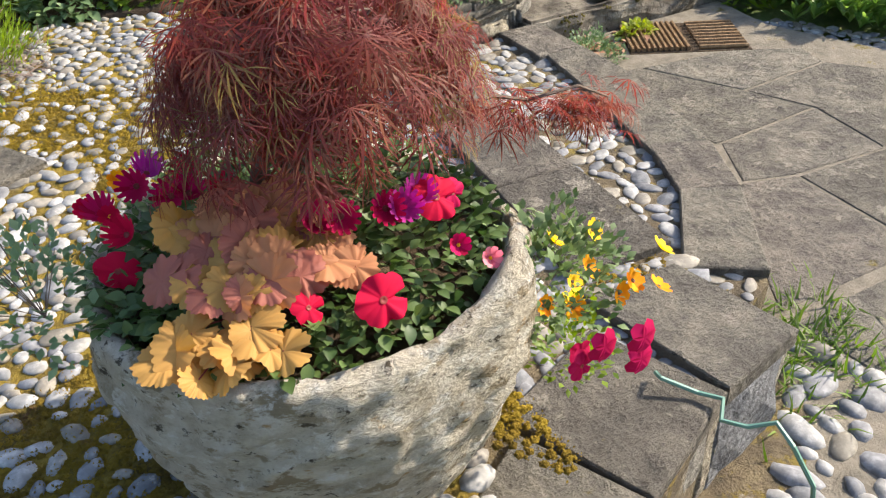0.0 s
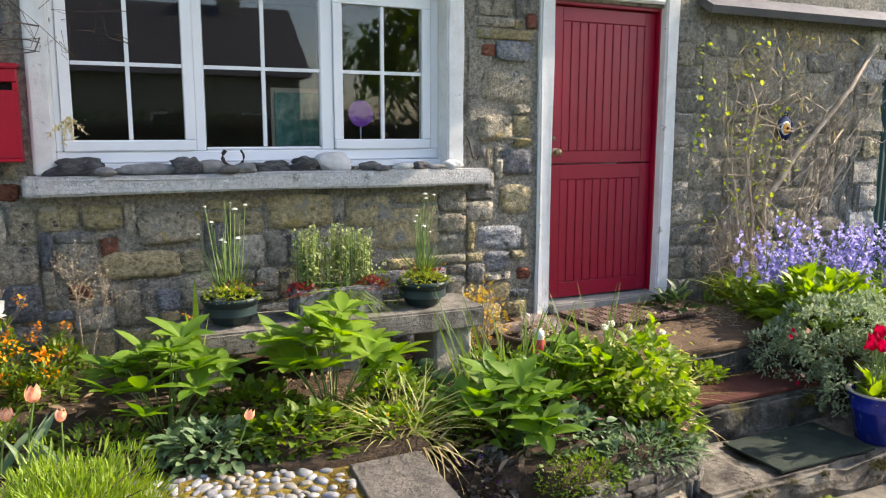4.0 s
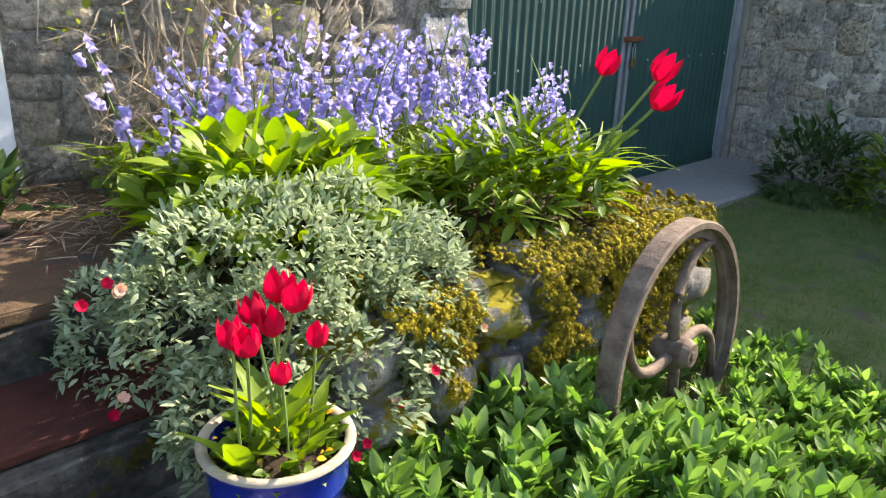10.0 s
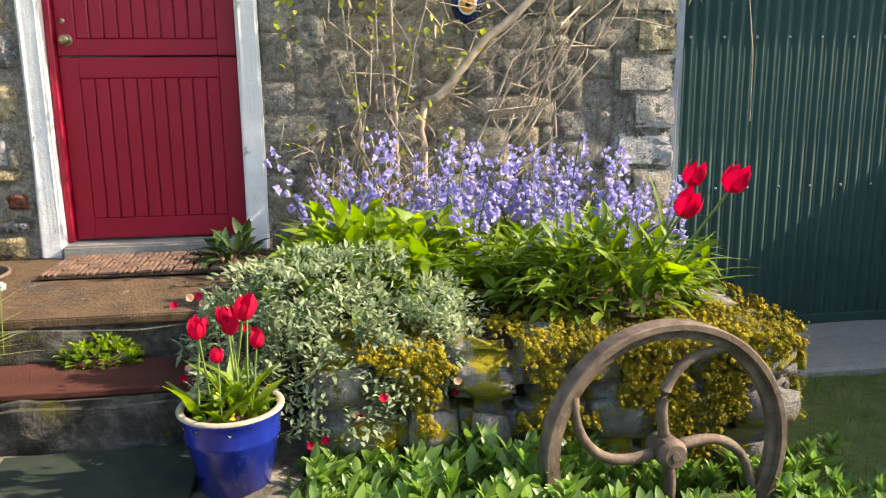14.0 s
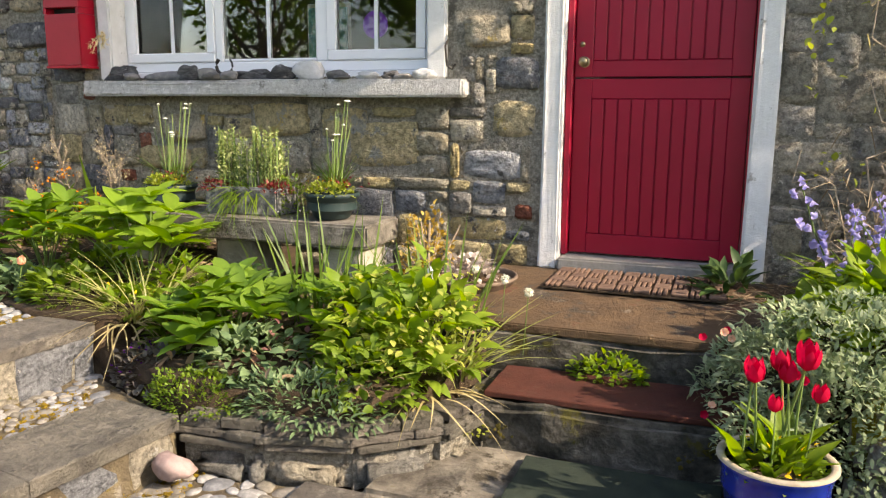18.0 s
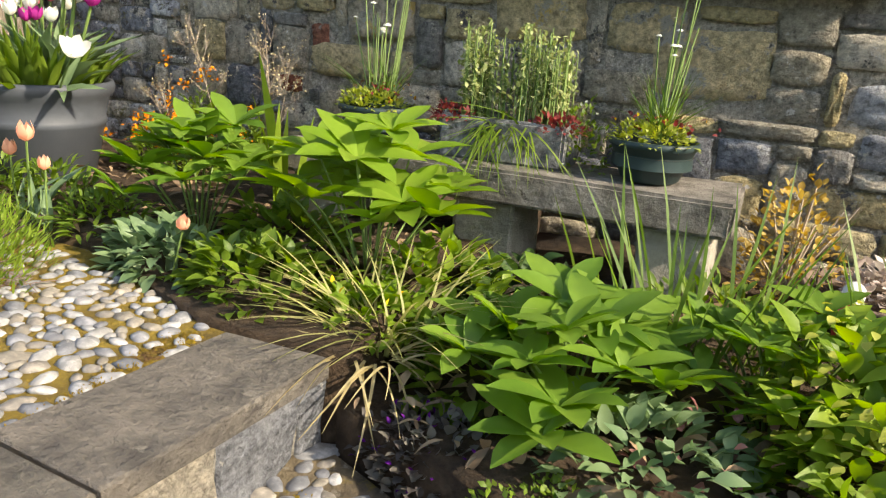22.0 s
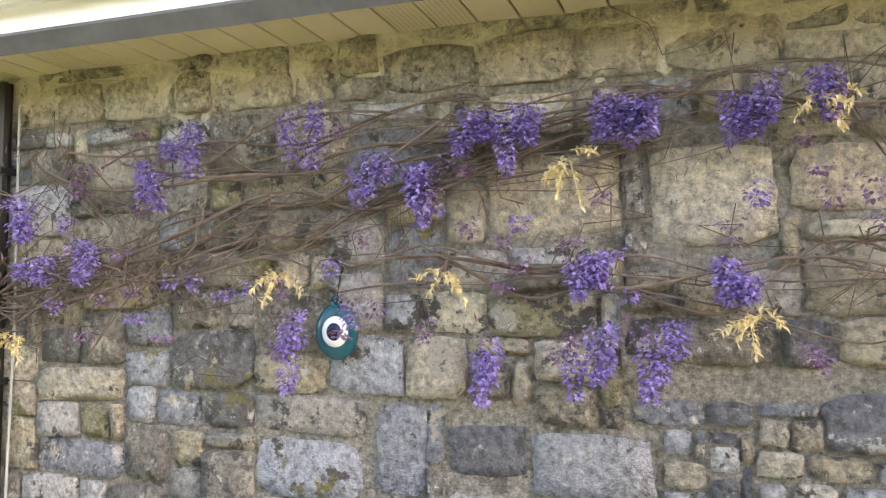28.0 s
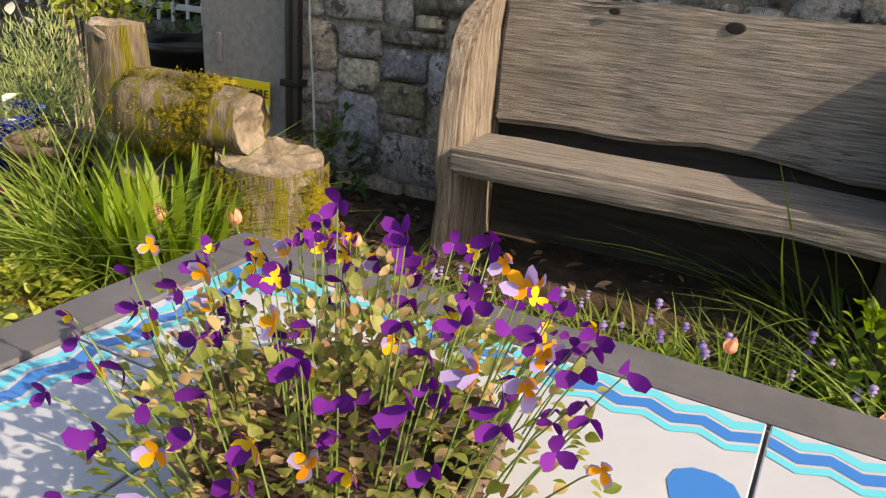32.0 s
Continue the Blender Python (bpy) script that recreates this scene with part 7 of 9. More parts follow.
# maple and underplanting in the stone planter
PX, PY = POT
mp = empty("maple", (PX, PY, 0.42), "small weeping red cut-leaf maple", "tree")
part("trunk", tube(wander((0, 0.03, 0), (0.04, 0.06, 0.38), 8, 0.06, 3), 0.018, 8, taper=0.6), M_DTWIG, mp, smooth=True)
CR, CC = np.array((0.180, 0.175, 0.175)), np.array((0.13, 0.03, 0.335))
k = 7
T0 = blade((0.006, 0.022, 0.030, 0.018, 0.002), 0.45, 0.2, 2)
lob = []
for q in np.linspace(-1.5, 1.5, k):
    lob.append((q, 1 - 0.2 * abs(q), (0, 0)))
    for e in (-0.5, 0.5):
        lob.append((q + e, 0.42, (0.45 * math.sin(q), 0.45 * math.cos(q))))
tv = np.concatenate([np.stack([(T0[0][:, 0] * math.cos(q) + T0[0][:, 1] * math.sin(q)) * s + o[0], (-T0[0][:, 0] * math.sin(q) + T0[0][:, 1] * math.cos(q)) * s + o[1], T0[0][:, 2] * s], 1) for q, s, o in lob])
tf = [tuple(i * 10 + q for q in f) for i in range(len(lob)) for f in T0[1]]
G_MAPLES = (G_MAPLE, leafm("maple_wine", (0.145, 0.036, 0.041), (0.28, 0.083, 0.074), 0.6, 0.55, 0.25), leafm("maple_brown", (0.165, 0.067, 0.053), (0.27, 0.127, 0.09), 0.6, 0.55, 0.25), leafm("maple_olive", (0.18, 0.12, 0.05), (0.28, 0.22, 0.09), 0.6, 0.55, 0.25))
sets = [[], [], [], []]
for k in range(96):
    a, e = k * 2.39996, math.asin(min(1.0, R.uniform(0.02, 1.0)))
    lay_ = R.uniform(0.55, 1.0) if k % 3 == 0 else R.uniform(0.85, 1.06)
    tip = CC + CR * np.array((math.cos(a) * math.cos(e), math.sin(a) * math.cos(e), math.sin(e))) * lay_
    out = Vector((math.cos(a), math.sin(a), 0.0)) * (0.4 + 0.6 * math.cos(e))
    if k < 46:
        part("limb", tube(wander((0.06, 0.05, R.uniform(0.12, 0.34)), tuple(tip), 7, 0.08, k + 40), 0.004, 5, taper=0.4), M_DTWIG, mp)
    for q in range(9):
        s = q / 8
        c = Vector(tip) + out * (0.06 * s) + Vector((0, 0, -0.10 * s * s)) + Vector((R.gauss(0, 0.014), R.gauss(0, 0.014), R.gauss(0, 0.010)))
        sets[R.choices((0, 1, 2, 3), (5, 5, 3, 1 if e < 0.7 else 0.3))[0]].append((c, out + Vector((R.gauss(0, 0.35), R.gauss(0, 0.35), -0.9 + R.gauss(0, 0.3)))))
part("limb", tube(wander((0.08, 0.06, 0.26), (0.66, 0.02, 0.13), 10, 0.08, 99), 0.006, 5, taper=0.4), M_DTWIG, mp)
for q in range(70):
    s = R.uniform(0.55, 1.0) if q % 4 else R.uniform(0.85, 1.05)
    sets[R.choice((0, 1, 2))].append((Vector((0.04, 0.06, 0.27)) + Vector((0.62, -0.04, -0.14)) * s + Vector((R.gauss(0, 0.025), R.gauss(0, 0.025), R.gauss(-0.01, 0.016))), Vector((0.6 + R.gauss(0, 0.4), R.gauss(0, 0.4), -0.6))))
for mm, ls in zip(G_MAPLES, sets):
    P, D = np.array([tuple(c) for c, d in ls]), np.array([tuple(d) for c, d in ls])
    leaves("crown", (tv, tf), P, D, NR.uniform(0.045, 0.078, len(P)), mm, mp, U=np.array((0, 0, 1.0)) + D * (1, 1, 0) + NR.normal(0, 0.25, P.shape))

und = empty("bedding_foliage", (PX, PY, 0.44), "dense dark green bedding leaves in the stone planter", "foliage")
n = 2600
a, q = NR.uniform(0, 6.28, n), np.sqrt(NR.uniform(0, 1, n))
P = np.stack([0.05 + np.cos(a) * q * 0.32, 0.03 + np.sin(a) * q * 0.32, NR.uniform(0.0, 0.11, n) * (1.1 - 0.6 * q)], 1)
leaves("leaves", T_OVAL, P, np.stack([np.cos(a), np.sin(a), NR.uniform(-0.1, 1.3, n)], 1) + NR.normal(0, 0.5, (n, 3)), NR.uniform(0.014, 0.030, n), leafm("bedding_leaf", (0.035, 0.075, 0.022), (0.11, 0.17, 0.05), 0.3), und)
trl = empty("trailing_bidens", (PX + 0.36, PY - 0.17, 0.41), "trailing feathery plant with orange daisies over the rim", "plant")
P, D = cloud(760, (0.03, 0.0, -0.06), (0.15, 0.13, 0.15), inner=0.3)
leaves("leaves", T_TINY, P, D, NR.uniform(0.012, 0.024, 760), leafm("feathery_green", (0.07, 0.12, 0.04), (0.17, 0.24, 0.10), 0.3), trl)
P, D = cloud(220, (0.10, 0.0, -0.28), (0.08, 0.08, 0.20), inner=0.2)
leaves("leaves", T_TINY, P, D, NR.uniform(0.012, 0.022, 220), G_MID, trl)
for k in range(11):
    flower_ring(7, 0.022, F_YELLOW if k % 2 else F_ORANGE, trl, (0.06 + R.uniform(-0.03, 0.12), R.uniform(-0.14, 0.05), R.uniform(-0.14, 0.08)), (R.uniform(-10, 70), R.uniform(0, 50)), 0.35, 0.2, "flower", M_DTWIG)
for k in range(3):
    flower_ring(5, 0.03, F_CRIM, trl, (0.12 + R.gauss(0, 0.03), R.gauss(-0.12, 0.04), R.uniform(-0.18, -0.1)), (80, 20), 0.5, -0.4, "flower")


def lobed(r, material, parent, at, tilt, lobes=7, seed=0, name="lobed_leaf", frill=0.11, depth=0.10):
    """Rounded leaf with deep toothed lobes and a ruffled rim."""
    vs, fs = [(0, 0, 0.0)], []
    n = lobes * 12
    for ring in (0.3, 0.6, 0.85, 1.0):
        for q in range(n):
            a = math.pi * 2 * q / n
            tooth = ring ** 3 * (depth * abs(math.sin(a * lobes / 2)) ** 0.7 + frill * abs(math.sin(a * lobes * 1.5 + 0.6 * math.sin(a * 3 + seed))))
            rr = r * (ring * 0.78 + tooth) * (0.62 if q in (0, 1, n - 1) else 1.0) * (1 + 0.07 * math.sin(2.3 * a + seed))
            z = r * (0.08 * ring + 0.30 * ring * ring * noise.noise(Vector((math.cos(a) * 1.7, math.sin(a) * 1.7, seed * 1.7))) - 0.02 * ring * abs(math.cos(a * lobes / 2)) + 0.05 * ring ** 2 * noise.noise(Vector((math.cos(a) * 6, math.sin(a) * 6, seed))) - 0.16 * ring ** 3)
            vs.append((rr * math.cos(a), rr * math.sin(a), z))
    for q in range(n):
        fs.append((0, 1 + q, 1 + (q + 1) % n))
        for i in range(3):
            fs.append((1 + i * n + q, 1 + (i + 1) * n + q, 1 + (i + 1) * n + (q + 1) % n, 1 + i * n + (q + 1) % n))
    o = mesh(name, vs, fs, material, parent, smooth=True)
    o.matrix_basis = pose(*at, *tilt)
    return o


G_HEUCHS = (leafm("amber_leaf_gold", (0.34, 0.16, 0.035), (0.54, 0.32, 0.10), 0.3, 0.6, 0.2), leafm("amber_leaf_coral", (0.30, 0.10, 0.05), (0.50, 0.25, 0.12), 0.3, 0.6, 0.2), leafm("amber_leaf_plum", (0.20, 0.05, 0.05), (0.42, 0.16, 0.11), 0.3, 0.6, 0.2))
hc = empty("heuchera", (0, 0, 0), "amber and peach lobed heuchera leaves at the planter rim", "heuchera")
base, tips = [], []
for k in range(66):
    u, v = R.random(), R.random()
    if k < 13:
        at = (0.0 + 0.14 * u, 0.75 + 0.06 * v - 0.05 * u, 0.50 + 0.03 * v)
    else:
        at = (0.03 + 0.25 * u, 0.79 + 0.16 * v, 0.565 + 0.05 * v - 0.06 * abs(u - 0.5))
    lobed(R.uniform(0.028, 0.046), G_HEUCHS[0 if k < 13 else R.choice((0, 1, 1, 2, 2))], hc, at, (R.uniform(10, 55), R.uniform(-30, 15), R.uniform(-60, 60)), R.choice((7, 9)), k)
    base.append((0.16, 0.88, 0.44))
    tips.append(at)
stems("stalks", base, tips, 0.0022, G_BURG, hc, 0.02)
pt = empty("bedding_flowers", (0, 0, 0), "red petunias and crimson daisies among the bedding leaves", "flower")
for k, (x, y, z, s, tx, ty) in enumerate(((0.273, 0.715, 0.535, 0.036, 62, 8), (0.427, 0.85, 0.565, 0.036, 55, 20), (0.187, 0.765, 0.525, 0.024, 50, 30), (-0.016, 0.995, 0.52, 0.03, 70, -40), (0.60, 0.70, 0.25, 0.026, 80, 20), (0.63, 0.74, 0.23, 0.024, 80, 60), (0.46, 0.86, 0.555, 0.024, 60, 40))):
    pe = lobed(s * 1.15, F_RED if k < 4 else F_CRIM, pt, (x, y, z), (tx, ty, 0), 5, k, "petunia", 0.02, 0.13)
    part("flower_eye", lathe([(0.0003, 0.02 * s), (0.10 * s, 0.05 * s), (0.16 * s, 0.05 * s)], 10), G_BURG, pe)
for k, (x, y, z) in enumerate(((0.112, 1.025, 0.59), (0.07, 1.119, 0.59), (0.13, 1.06, 0.60), (0.09, 1.05, 0.58), (-0.009, 1.11, 0.55), (0.013, 1.032, 0.55), (0.281, 0.86, 0.58), (0.371, 0.845, 0.57), (0.345, 0.85, 0.575), (0.05, 1.10, 0.585), (0.40, 0.86, 0.57), (0.15, 0.99, 0.59), (0.24, 0.87, 0.58))):
    flower_ring(14, 0.030, (F_CRIM, F_RED, F_MAG)[(k * 5) % 3 if k % 4 else 0], pt, (x, y, z), (R.uniform(20, 60), R.uniform(-30, 20)), 0.15, 0.8, "daisy", G_BURG)
for k, (x, y, z) in enumerate(((0.411, 0.759, 0.54), (0.46, 0.754, 0.50), (0.03, 1.16, 0.57), (-0.03, 1.14, 0.55), (0.0, 1.08, 0.56))):
    flower_ring(8, 0.018, (F_CRIM, F_PINK, F_ORANGE, F_RED, F_RED)[k], pt, (x, y, z), (50, -10), 0.35, 0.6, "daisy", F_YELLOW)
wp = mound("ragwort", (PX - 0.33, PY + 0.06, 0.46), (0.11, 0.15, 0.14), 260, 0.018, G_BLUEG, "grey wispy plant with dark buds over the rim", "plant", T_TINY, 0.3)
stems("stalks", [(0, 0, 0)] * 12, [(R.gauss(-0.05, 0.05), R.gauss(0.05, 0.06), R.uniform(0.06, 0.15)) for k in range(12)], 0.001, M_DTWIG, wp)

# violas on the table
vb = pot("viola_pot", (-2.69, 2.80, TH), [(0.09, 0.0), (0.10, 0.01), (0.13, 0.075), (0.135, 0.08)], M_RUST, "low terracotta pan of violas on the tile table", "pot", seg=28)
vi = empty("violas", (-2.69, 2.80, TH + 0.06), "straggly violas with purple and yellow flowers", "viola")
P, D = cloud(1150, (0, 0, 0.0), (0.21, 0.21, 0.12), inner=0.2)
leaves("leaves", T_OVAL, P, D, NR.uniform(0.008, 0.017, 1150), leafm("viola_leaf", (0.14, 0.18, 0.03), (0.32, 0.32, 0.10), 0.45), vi)
P, D = cloud(420, (0, 0, 0.02), (0.19, 0.19, 0.10), inner=0.2)
leaves("withered_bloom", T_OVAL, P, D, NR.uniform(0.006, 0.016, 420), leafm("withered", (0.22, 0.13, 0.06), (0.50, 0.38, 0.18), 0.3, 0.8), vi)
base, tips = [], []
for k in range(150):
    a, q = R.uniform(0, 6.28), 0.22 * math.sqrt(R.random())
    z = 0.135 + max(-0.06, min(0.05, R.gauss(0, 0.03))) - 1.3 * q * q
    at = (q * math.cos(a), q * math.sin(a), z)
    base.append((at[0] * 0.75, at[1] * 0.75, 0.0))
    tips.append(at)
    tl = (R.uniform(20, 120), R.uniform(-70, 70))
    s = R.uniform(0.010, 0.0165)
    fl = flower_ring(R.choice((2, 2, 3)), s, F_PURP if k % 6 else F_WIST, vi, at, tl, 0.42, R.uniform(0.3, 0.9), "viola_flower", None, R.uniform(0, 1))
    if k % 3 == 0:
        flower_ring(3, s * 0.8, F_YELLOW if k % 2 else F_ORANGE, fl, (0, 0, 0.001), (0, 0), 0.4, 0.3, "yellow_lip", None, -1.6)
stems("stalks", base, tips, 0.001, M_STEM, vi, 0.01)

# left corner by the gate post
gl = tussock("onion_grass", (-4.50, 4.20, 0.0), 620, 0.56, G_GRASSB, "thick clump of grassy bulb leaves by the stumps", 0.24, (1.1, 3.0))
tussock("daffodil_leaves", (-4.22, 4.24, 0.0), 130, 0.46, G_BRIGHT, "broad upright bulb leaves before the stump", 0.20, (1.8, 4), T_GRASSUP, 0.8)
mound("stock", (-4.95, 3.98, 0.0), (0.20, 0.22, 0.30), 300, 0.04, G_BLUEG, "clump of purple-flowered stock by the path", "flower", T_LANCE, 0.5, (F_MAG, 260, 0.02))
mound("currant", (-4.45, 3.82, -0.02), (0.17, 0.16, 0.16), 170, 0.05, G_LIME, "yellow-green leafy seedling by the table", "plant", T_BROAD)
ev = mound("cotton_lavender", (-5.22, 4.58, 0.33), (0.34, 0.30, 0.46), 3600, 0.034, leafm("cotton_lavender_leaf", (0.24, 0.30, 0.11), (0.44, 0.50, 0.22), 0.4), "feathery grey-green bush in a pot", "shrub", T_SPIKE, 0.3, (F_WHITE, 5, 0.06))
pot("patio_pot", (-5.12, 4.52, 0.0), [(0.11, 0.0), (0.12, 0.01), (0.16, 0.26), (0.175, 0.27), (0.175, 0.31)], mat("brown_glaze", [(0.09, 0.06, 0.045), (0.17, 0.12, 0.09)], 6, 5, 0.5, 0.1), "brown clay pot beside the stumps", "pot")
pot("patio_pot", (-5.55, 4.62, 0.0), [(0.13, 0.0), (0.14, 0.01), (0.18, 0.30), (0.195, 0.31), (0.195, 0.35)], M_BLUEPOT, "dark blue glazed pot beside the stumps", "pot")
pot("black_tub", (-5.75, 6.1, -0.03), [(0.24, 0.0), (0.25, 0.01), (0.30, 0.48), (0.32, 0.49), (0.32, 0.54)], plain("black_tub_plastic", (0.012, 0.012, 0.013), 0.45), "black plastic tub behind the gate post", "tub")
yb = empty("spindle_bush", (-5.75, 5.30, 0.0), "shrub of bright yellow-green spring leaves", "shrub")
bs, tp_ = [], []
for k in range(34):
    bs.append((R.gauss(0, 0.05), R.gauss(0, 0.05), 0.05))
    tp_.append((R.gauss(0.1, 0.24), R.gauss(0, 0.2), R.uniform(0.65, 1.25)))
stems("twigs", bs, tp_, 0.006, M_TWIG, yb)
P = np.concatenate([np.array(t) + NR.normal(0, 0.06, (30, 3)) for t in tp_])
leaves("leaves", T_OVAL, P, NR.normal(0, 1, P.shape) + (0, 0, 0.5), NR.uniform(0.035, 0.06, len(P)), G_LIME, yb)
bw = mound("nettle", (-4.18, 5.22, 0.0), (0.14, 0.10, 0.42), 120, 0.055, G_DARK, "thin leafy weed growing up the wall", "plant", T_BROAD)
bw = mound("currant", (-2.02, 4.62, 0.0), (0.13, 0.12, 0.34), 130, 0.055, G_BRIGHT, "leafy green sapling against the bench end", "plant", T_BROAD)
for x, y, n, ln, lab in ((-2.35, 4.40, 160, 0.22, "long arching grass before the bench"), (-2.75, 4.42, 150, 0.15, "ragged grass before the bench"), (-3.15, 4.40, 130, 0.13, "ragged grass before the bench"), (-1.85, 4.42, 200, 0.32, "long grass between bench and tub"),
                         (-1.5, 4.35, 180, 0.30, "grass among the tulips"), (-3.6, 4.35, 160, 0.22, "short grass by the stump"), (-2.05, 4.95, 60, 0.5, "tall dry grass at the bench end"), (-1.25, 4.15, 120, 0.24, "grass among the tulips")):
    tussock("grass_clump", (x, y, -0.01), n, ln * 1.25, G_GRASSB if len(lab) % 2 else G_GRASS, lab, 0.24, (0.7, 2.4))
for x, y, s in ((-1.6, 4.45, .16), (-1.25, 4.28, .18), (-0.85, 4.2, .2), (-0.62, 4.3, .2), (-1.95, 4.45, .14), (-2.6, 4.4, .12), (-3.2, 4.38, .12)):
    mound("border_leaves", (x, y, -0.02), (0.22, 0.16, s), 240, 0.05, G_MID, "mixed low green border leaves", "plant", T_LANCE)
mh = empty("grape_hyacinth", (-2.75, 4.45, 0.0), "scattered blue grape hyacinths in the grass", "flower", "", "stuff")
n = 26
c = np.stack([NR.uniform(-0.6, 0.7, n), NR.normal(0, 0.1, n), NR.uniform(0.12, 0.2, n)], 1)
tufts("blue_heads", np.concatenate([c, c + (0, 0, 0.012), c + (0, 0, 0.024)]), np.tile((0, 0, 1.0), (3 * n, 1)), 0.012, F_WIST, mh)
stems("stalks", c * (1, 1, 0), c, 0.002, M_STEM, mh)
lt = empty("leaf_litter", (-4.1, 5.1, 0.03), "dry brown leaves under the wall", "litter", "", "stuff")
P = np.stack([NR.uniform(-0.45, 0.5, 420), NR.uniform(-0.35, 0.2, 420), NR.uniform(0, 0.05, 420)], 1)
G_LITTER = leafm("dead_leaf", (0.05, 0.035, 0.025), (0.14, 0.09, 0.06), 0.1, 0.9)
leaves("dead_leaves", T_OVAL, P, NR.normal(0, 1, P.shape) * (1, 1, 0.3), NR.uniform(0.03, 0.06, 420), G_LITTER, lt)
lt2 = empty("leaf_litter", (2.72, 3.30, -0.61), "curled reddish dead leaves at the foot of the step", "litter", "", "stuff")
P = np.stack([NR.uniform(-0.15, 0.4, 140), NR.uniform(-0.15, 0.12, 140), NR.uniform(0, 0.04, 140)], 1)
leaves("dead_leaves", T_OVAL, P, NR.normal(0, 1, P.shape) * (1, 1, 0.4), NR.uniform(0.03, 0.06, 140), leafm("red_dead_leaf", (0.20, 0.09, 0.05), (0.40, 0.24, 0.15), 0.15, 0.8), lt2)
lt3 = empty("bed_litter", (0, 0, 0), "dry stalks and leaf bits on the border earth", "litter", "", "stuff")
P = np.concatenate([np.stack([NR.uniform(-3.6, 0.9, 1500), NR.uniform(4.0, 5.3, 1500), NR.uniform(0.01, 0.07, 1500)], 1), np.stack([NR.uniform(1.1, 2.6, 500), NR.uniform(3.6, 5.2, 500), NR.uniform(-0.10, -0.03, 500)], 1)])
leaves("dry_bits", T_LANCE, P, NR.normal(0, 1, P.shape) * (1, 1, 0.2), NR.uniform(0.03, 0.09, len(P)), leafm("dry_bit", (0.12, 0.08, 0.05), (0.34, 0.24, 0.14), 0.1, 0.9), lt3)

# lawn grass and plants along the yard wall
lw = empty("lawn_grass", (0, 0, 0), "short grass blades of the lawn", "grass", "", "stuff")
n = 26000
P = np.stack([NR.uniform(4.3, 9.1, n), NR.uniform(0.2, 4.8, n), np.full(n, -0.655)], 1)
P = P[(P[:, 0] > 4.6) | (P[:, 1] < 2.0)]
leaves("blades", blade((0.04, 0.03, 0.002), 0.25, 0, 2), P, NR.normal(0, 0.5, P.shape) + (0, 0, 1), NR.uniform(0.03, 0.07, len(P)), G_GRASS, lw)
for x, y, r, h, mm in ((8.85, 4.45, 0.35, 0.55, G_DARK), (9.0, 3.85, 0.40, 0.5, G_MID), (8.9, 3.2, 0.3, 0.3, G_DARK), (8.75, 2.6, 0.4, 0.35, G_MID), (8.65, 1.9, 0.4, 0.42, G_BLUEG), (8.6, 1.1, 0.4, 0.4, G_MID), (6.15, 4.85, 0.22, 0.2, G_MID)):
    mound("wall_plant", (x, y, -0.64), (r, r, h), 420, 0.10, mm, "leafy green clump at the foot of the yard wall", "plant", T_LANCE)

# moss on the stump and the log
a, h = NR.uniform(-2.6, 0.3, 1500), NR.uniform(0.02, 0.39, 1500)
keep = np.array([noise.noise(Vector((q * 1.6, z * 5, 4))) for q, z in zip(a, h)]) > -0.40
a, h = a[keep], h[keep]
rad = 0.262 - 0.13 * h
tufts("moss", np.stack([np.cos(a) * rad, np.sin(a) * rad, h], 1), np.stack([np.cos(a), np.sin(a), np.full(len(a), 0.2)], 1) + NR.normal(0, 0.3, (len(a), 3)), 0.014, M_STUMPMOSS, st1, "thick golden-green moss")
a, h = NR.uniform(0, 6.28, 2600), NR.uniform(0.0, 0.40, 2600)
keep = np.array([noise.noise(Vector((q * 1.3, z * 4, 9))) + 1.05 - 1.6 * z for q, z in zip(a, h)]) > -0.05
a, h = a[keep], h[keep]
rad = 0.138
m3 = np.array(Vector((0, 0, 1)).rotation_difference(Vector((0.9, 0.08, 0.03))).to_matrix())
tufts("moss", np.stack([np.cos(a) * rad, np.sin(a) * rad, h], 1) @ m3.T, (np.stack([np.cos(a), np.sin(a), np.zeros(len(a))], 1) + NR.normal(0, 0.3, (len(a), 3))) @ m3.T, 0.015, M_STUMPMOSS, st2, "thick golden-green moss")

# dry litter and stalks on the landing
lt4 = empty("landing_litter", (3.72, 4.95, 0.050), "dry twigs and leaf bits on the landing", "litter", "", "stuff")
P = np.stack([NR.normal(0.08, 0.13, 420), NR.normal(0, 0.22, 420), NR.uniform(0, 0.015, 420)], 1)
P = P[P[:, 0] < 0.26]
leaves("dry_bits", T_GRASSUP, P, NR.normal(0, 1, P.shape) * (1, 1, 0.1), NR.uniform(0.04, 0.11, len(P)), leafm("dry_straw_bit", (0.20, 0.14, 0.09), (0.42, 0.32, 0.20), 0.1, 0.9), lt4)

# dandelion clocks beside the landing
for x, y, h in ((2.64, 4.43, 0.30), (2.78, 4.30, 0.28), (2.50, 4.42, 0.34), (2.36, 4.30, 0.36)):
    dc = empty("dandelion_clock", (x, y, -0.12), "white dandelion seed head on a thin stalk", "seed head")
    part("stalk", tube([(0, 0, 0), (0.01, 0, h * 0.6), (0.015, 0.01, h)], 0.002, 5), M_STEM, dc)
    d = unit(NR.normal(0, 1, (90, 3)))
    leaves("seed_ball", T_TINY, np.array((0.015, 0.01, h)) + d * 0.008, d, np.full(90, 0.016), F_WHITE, dc)

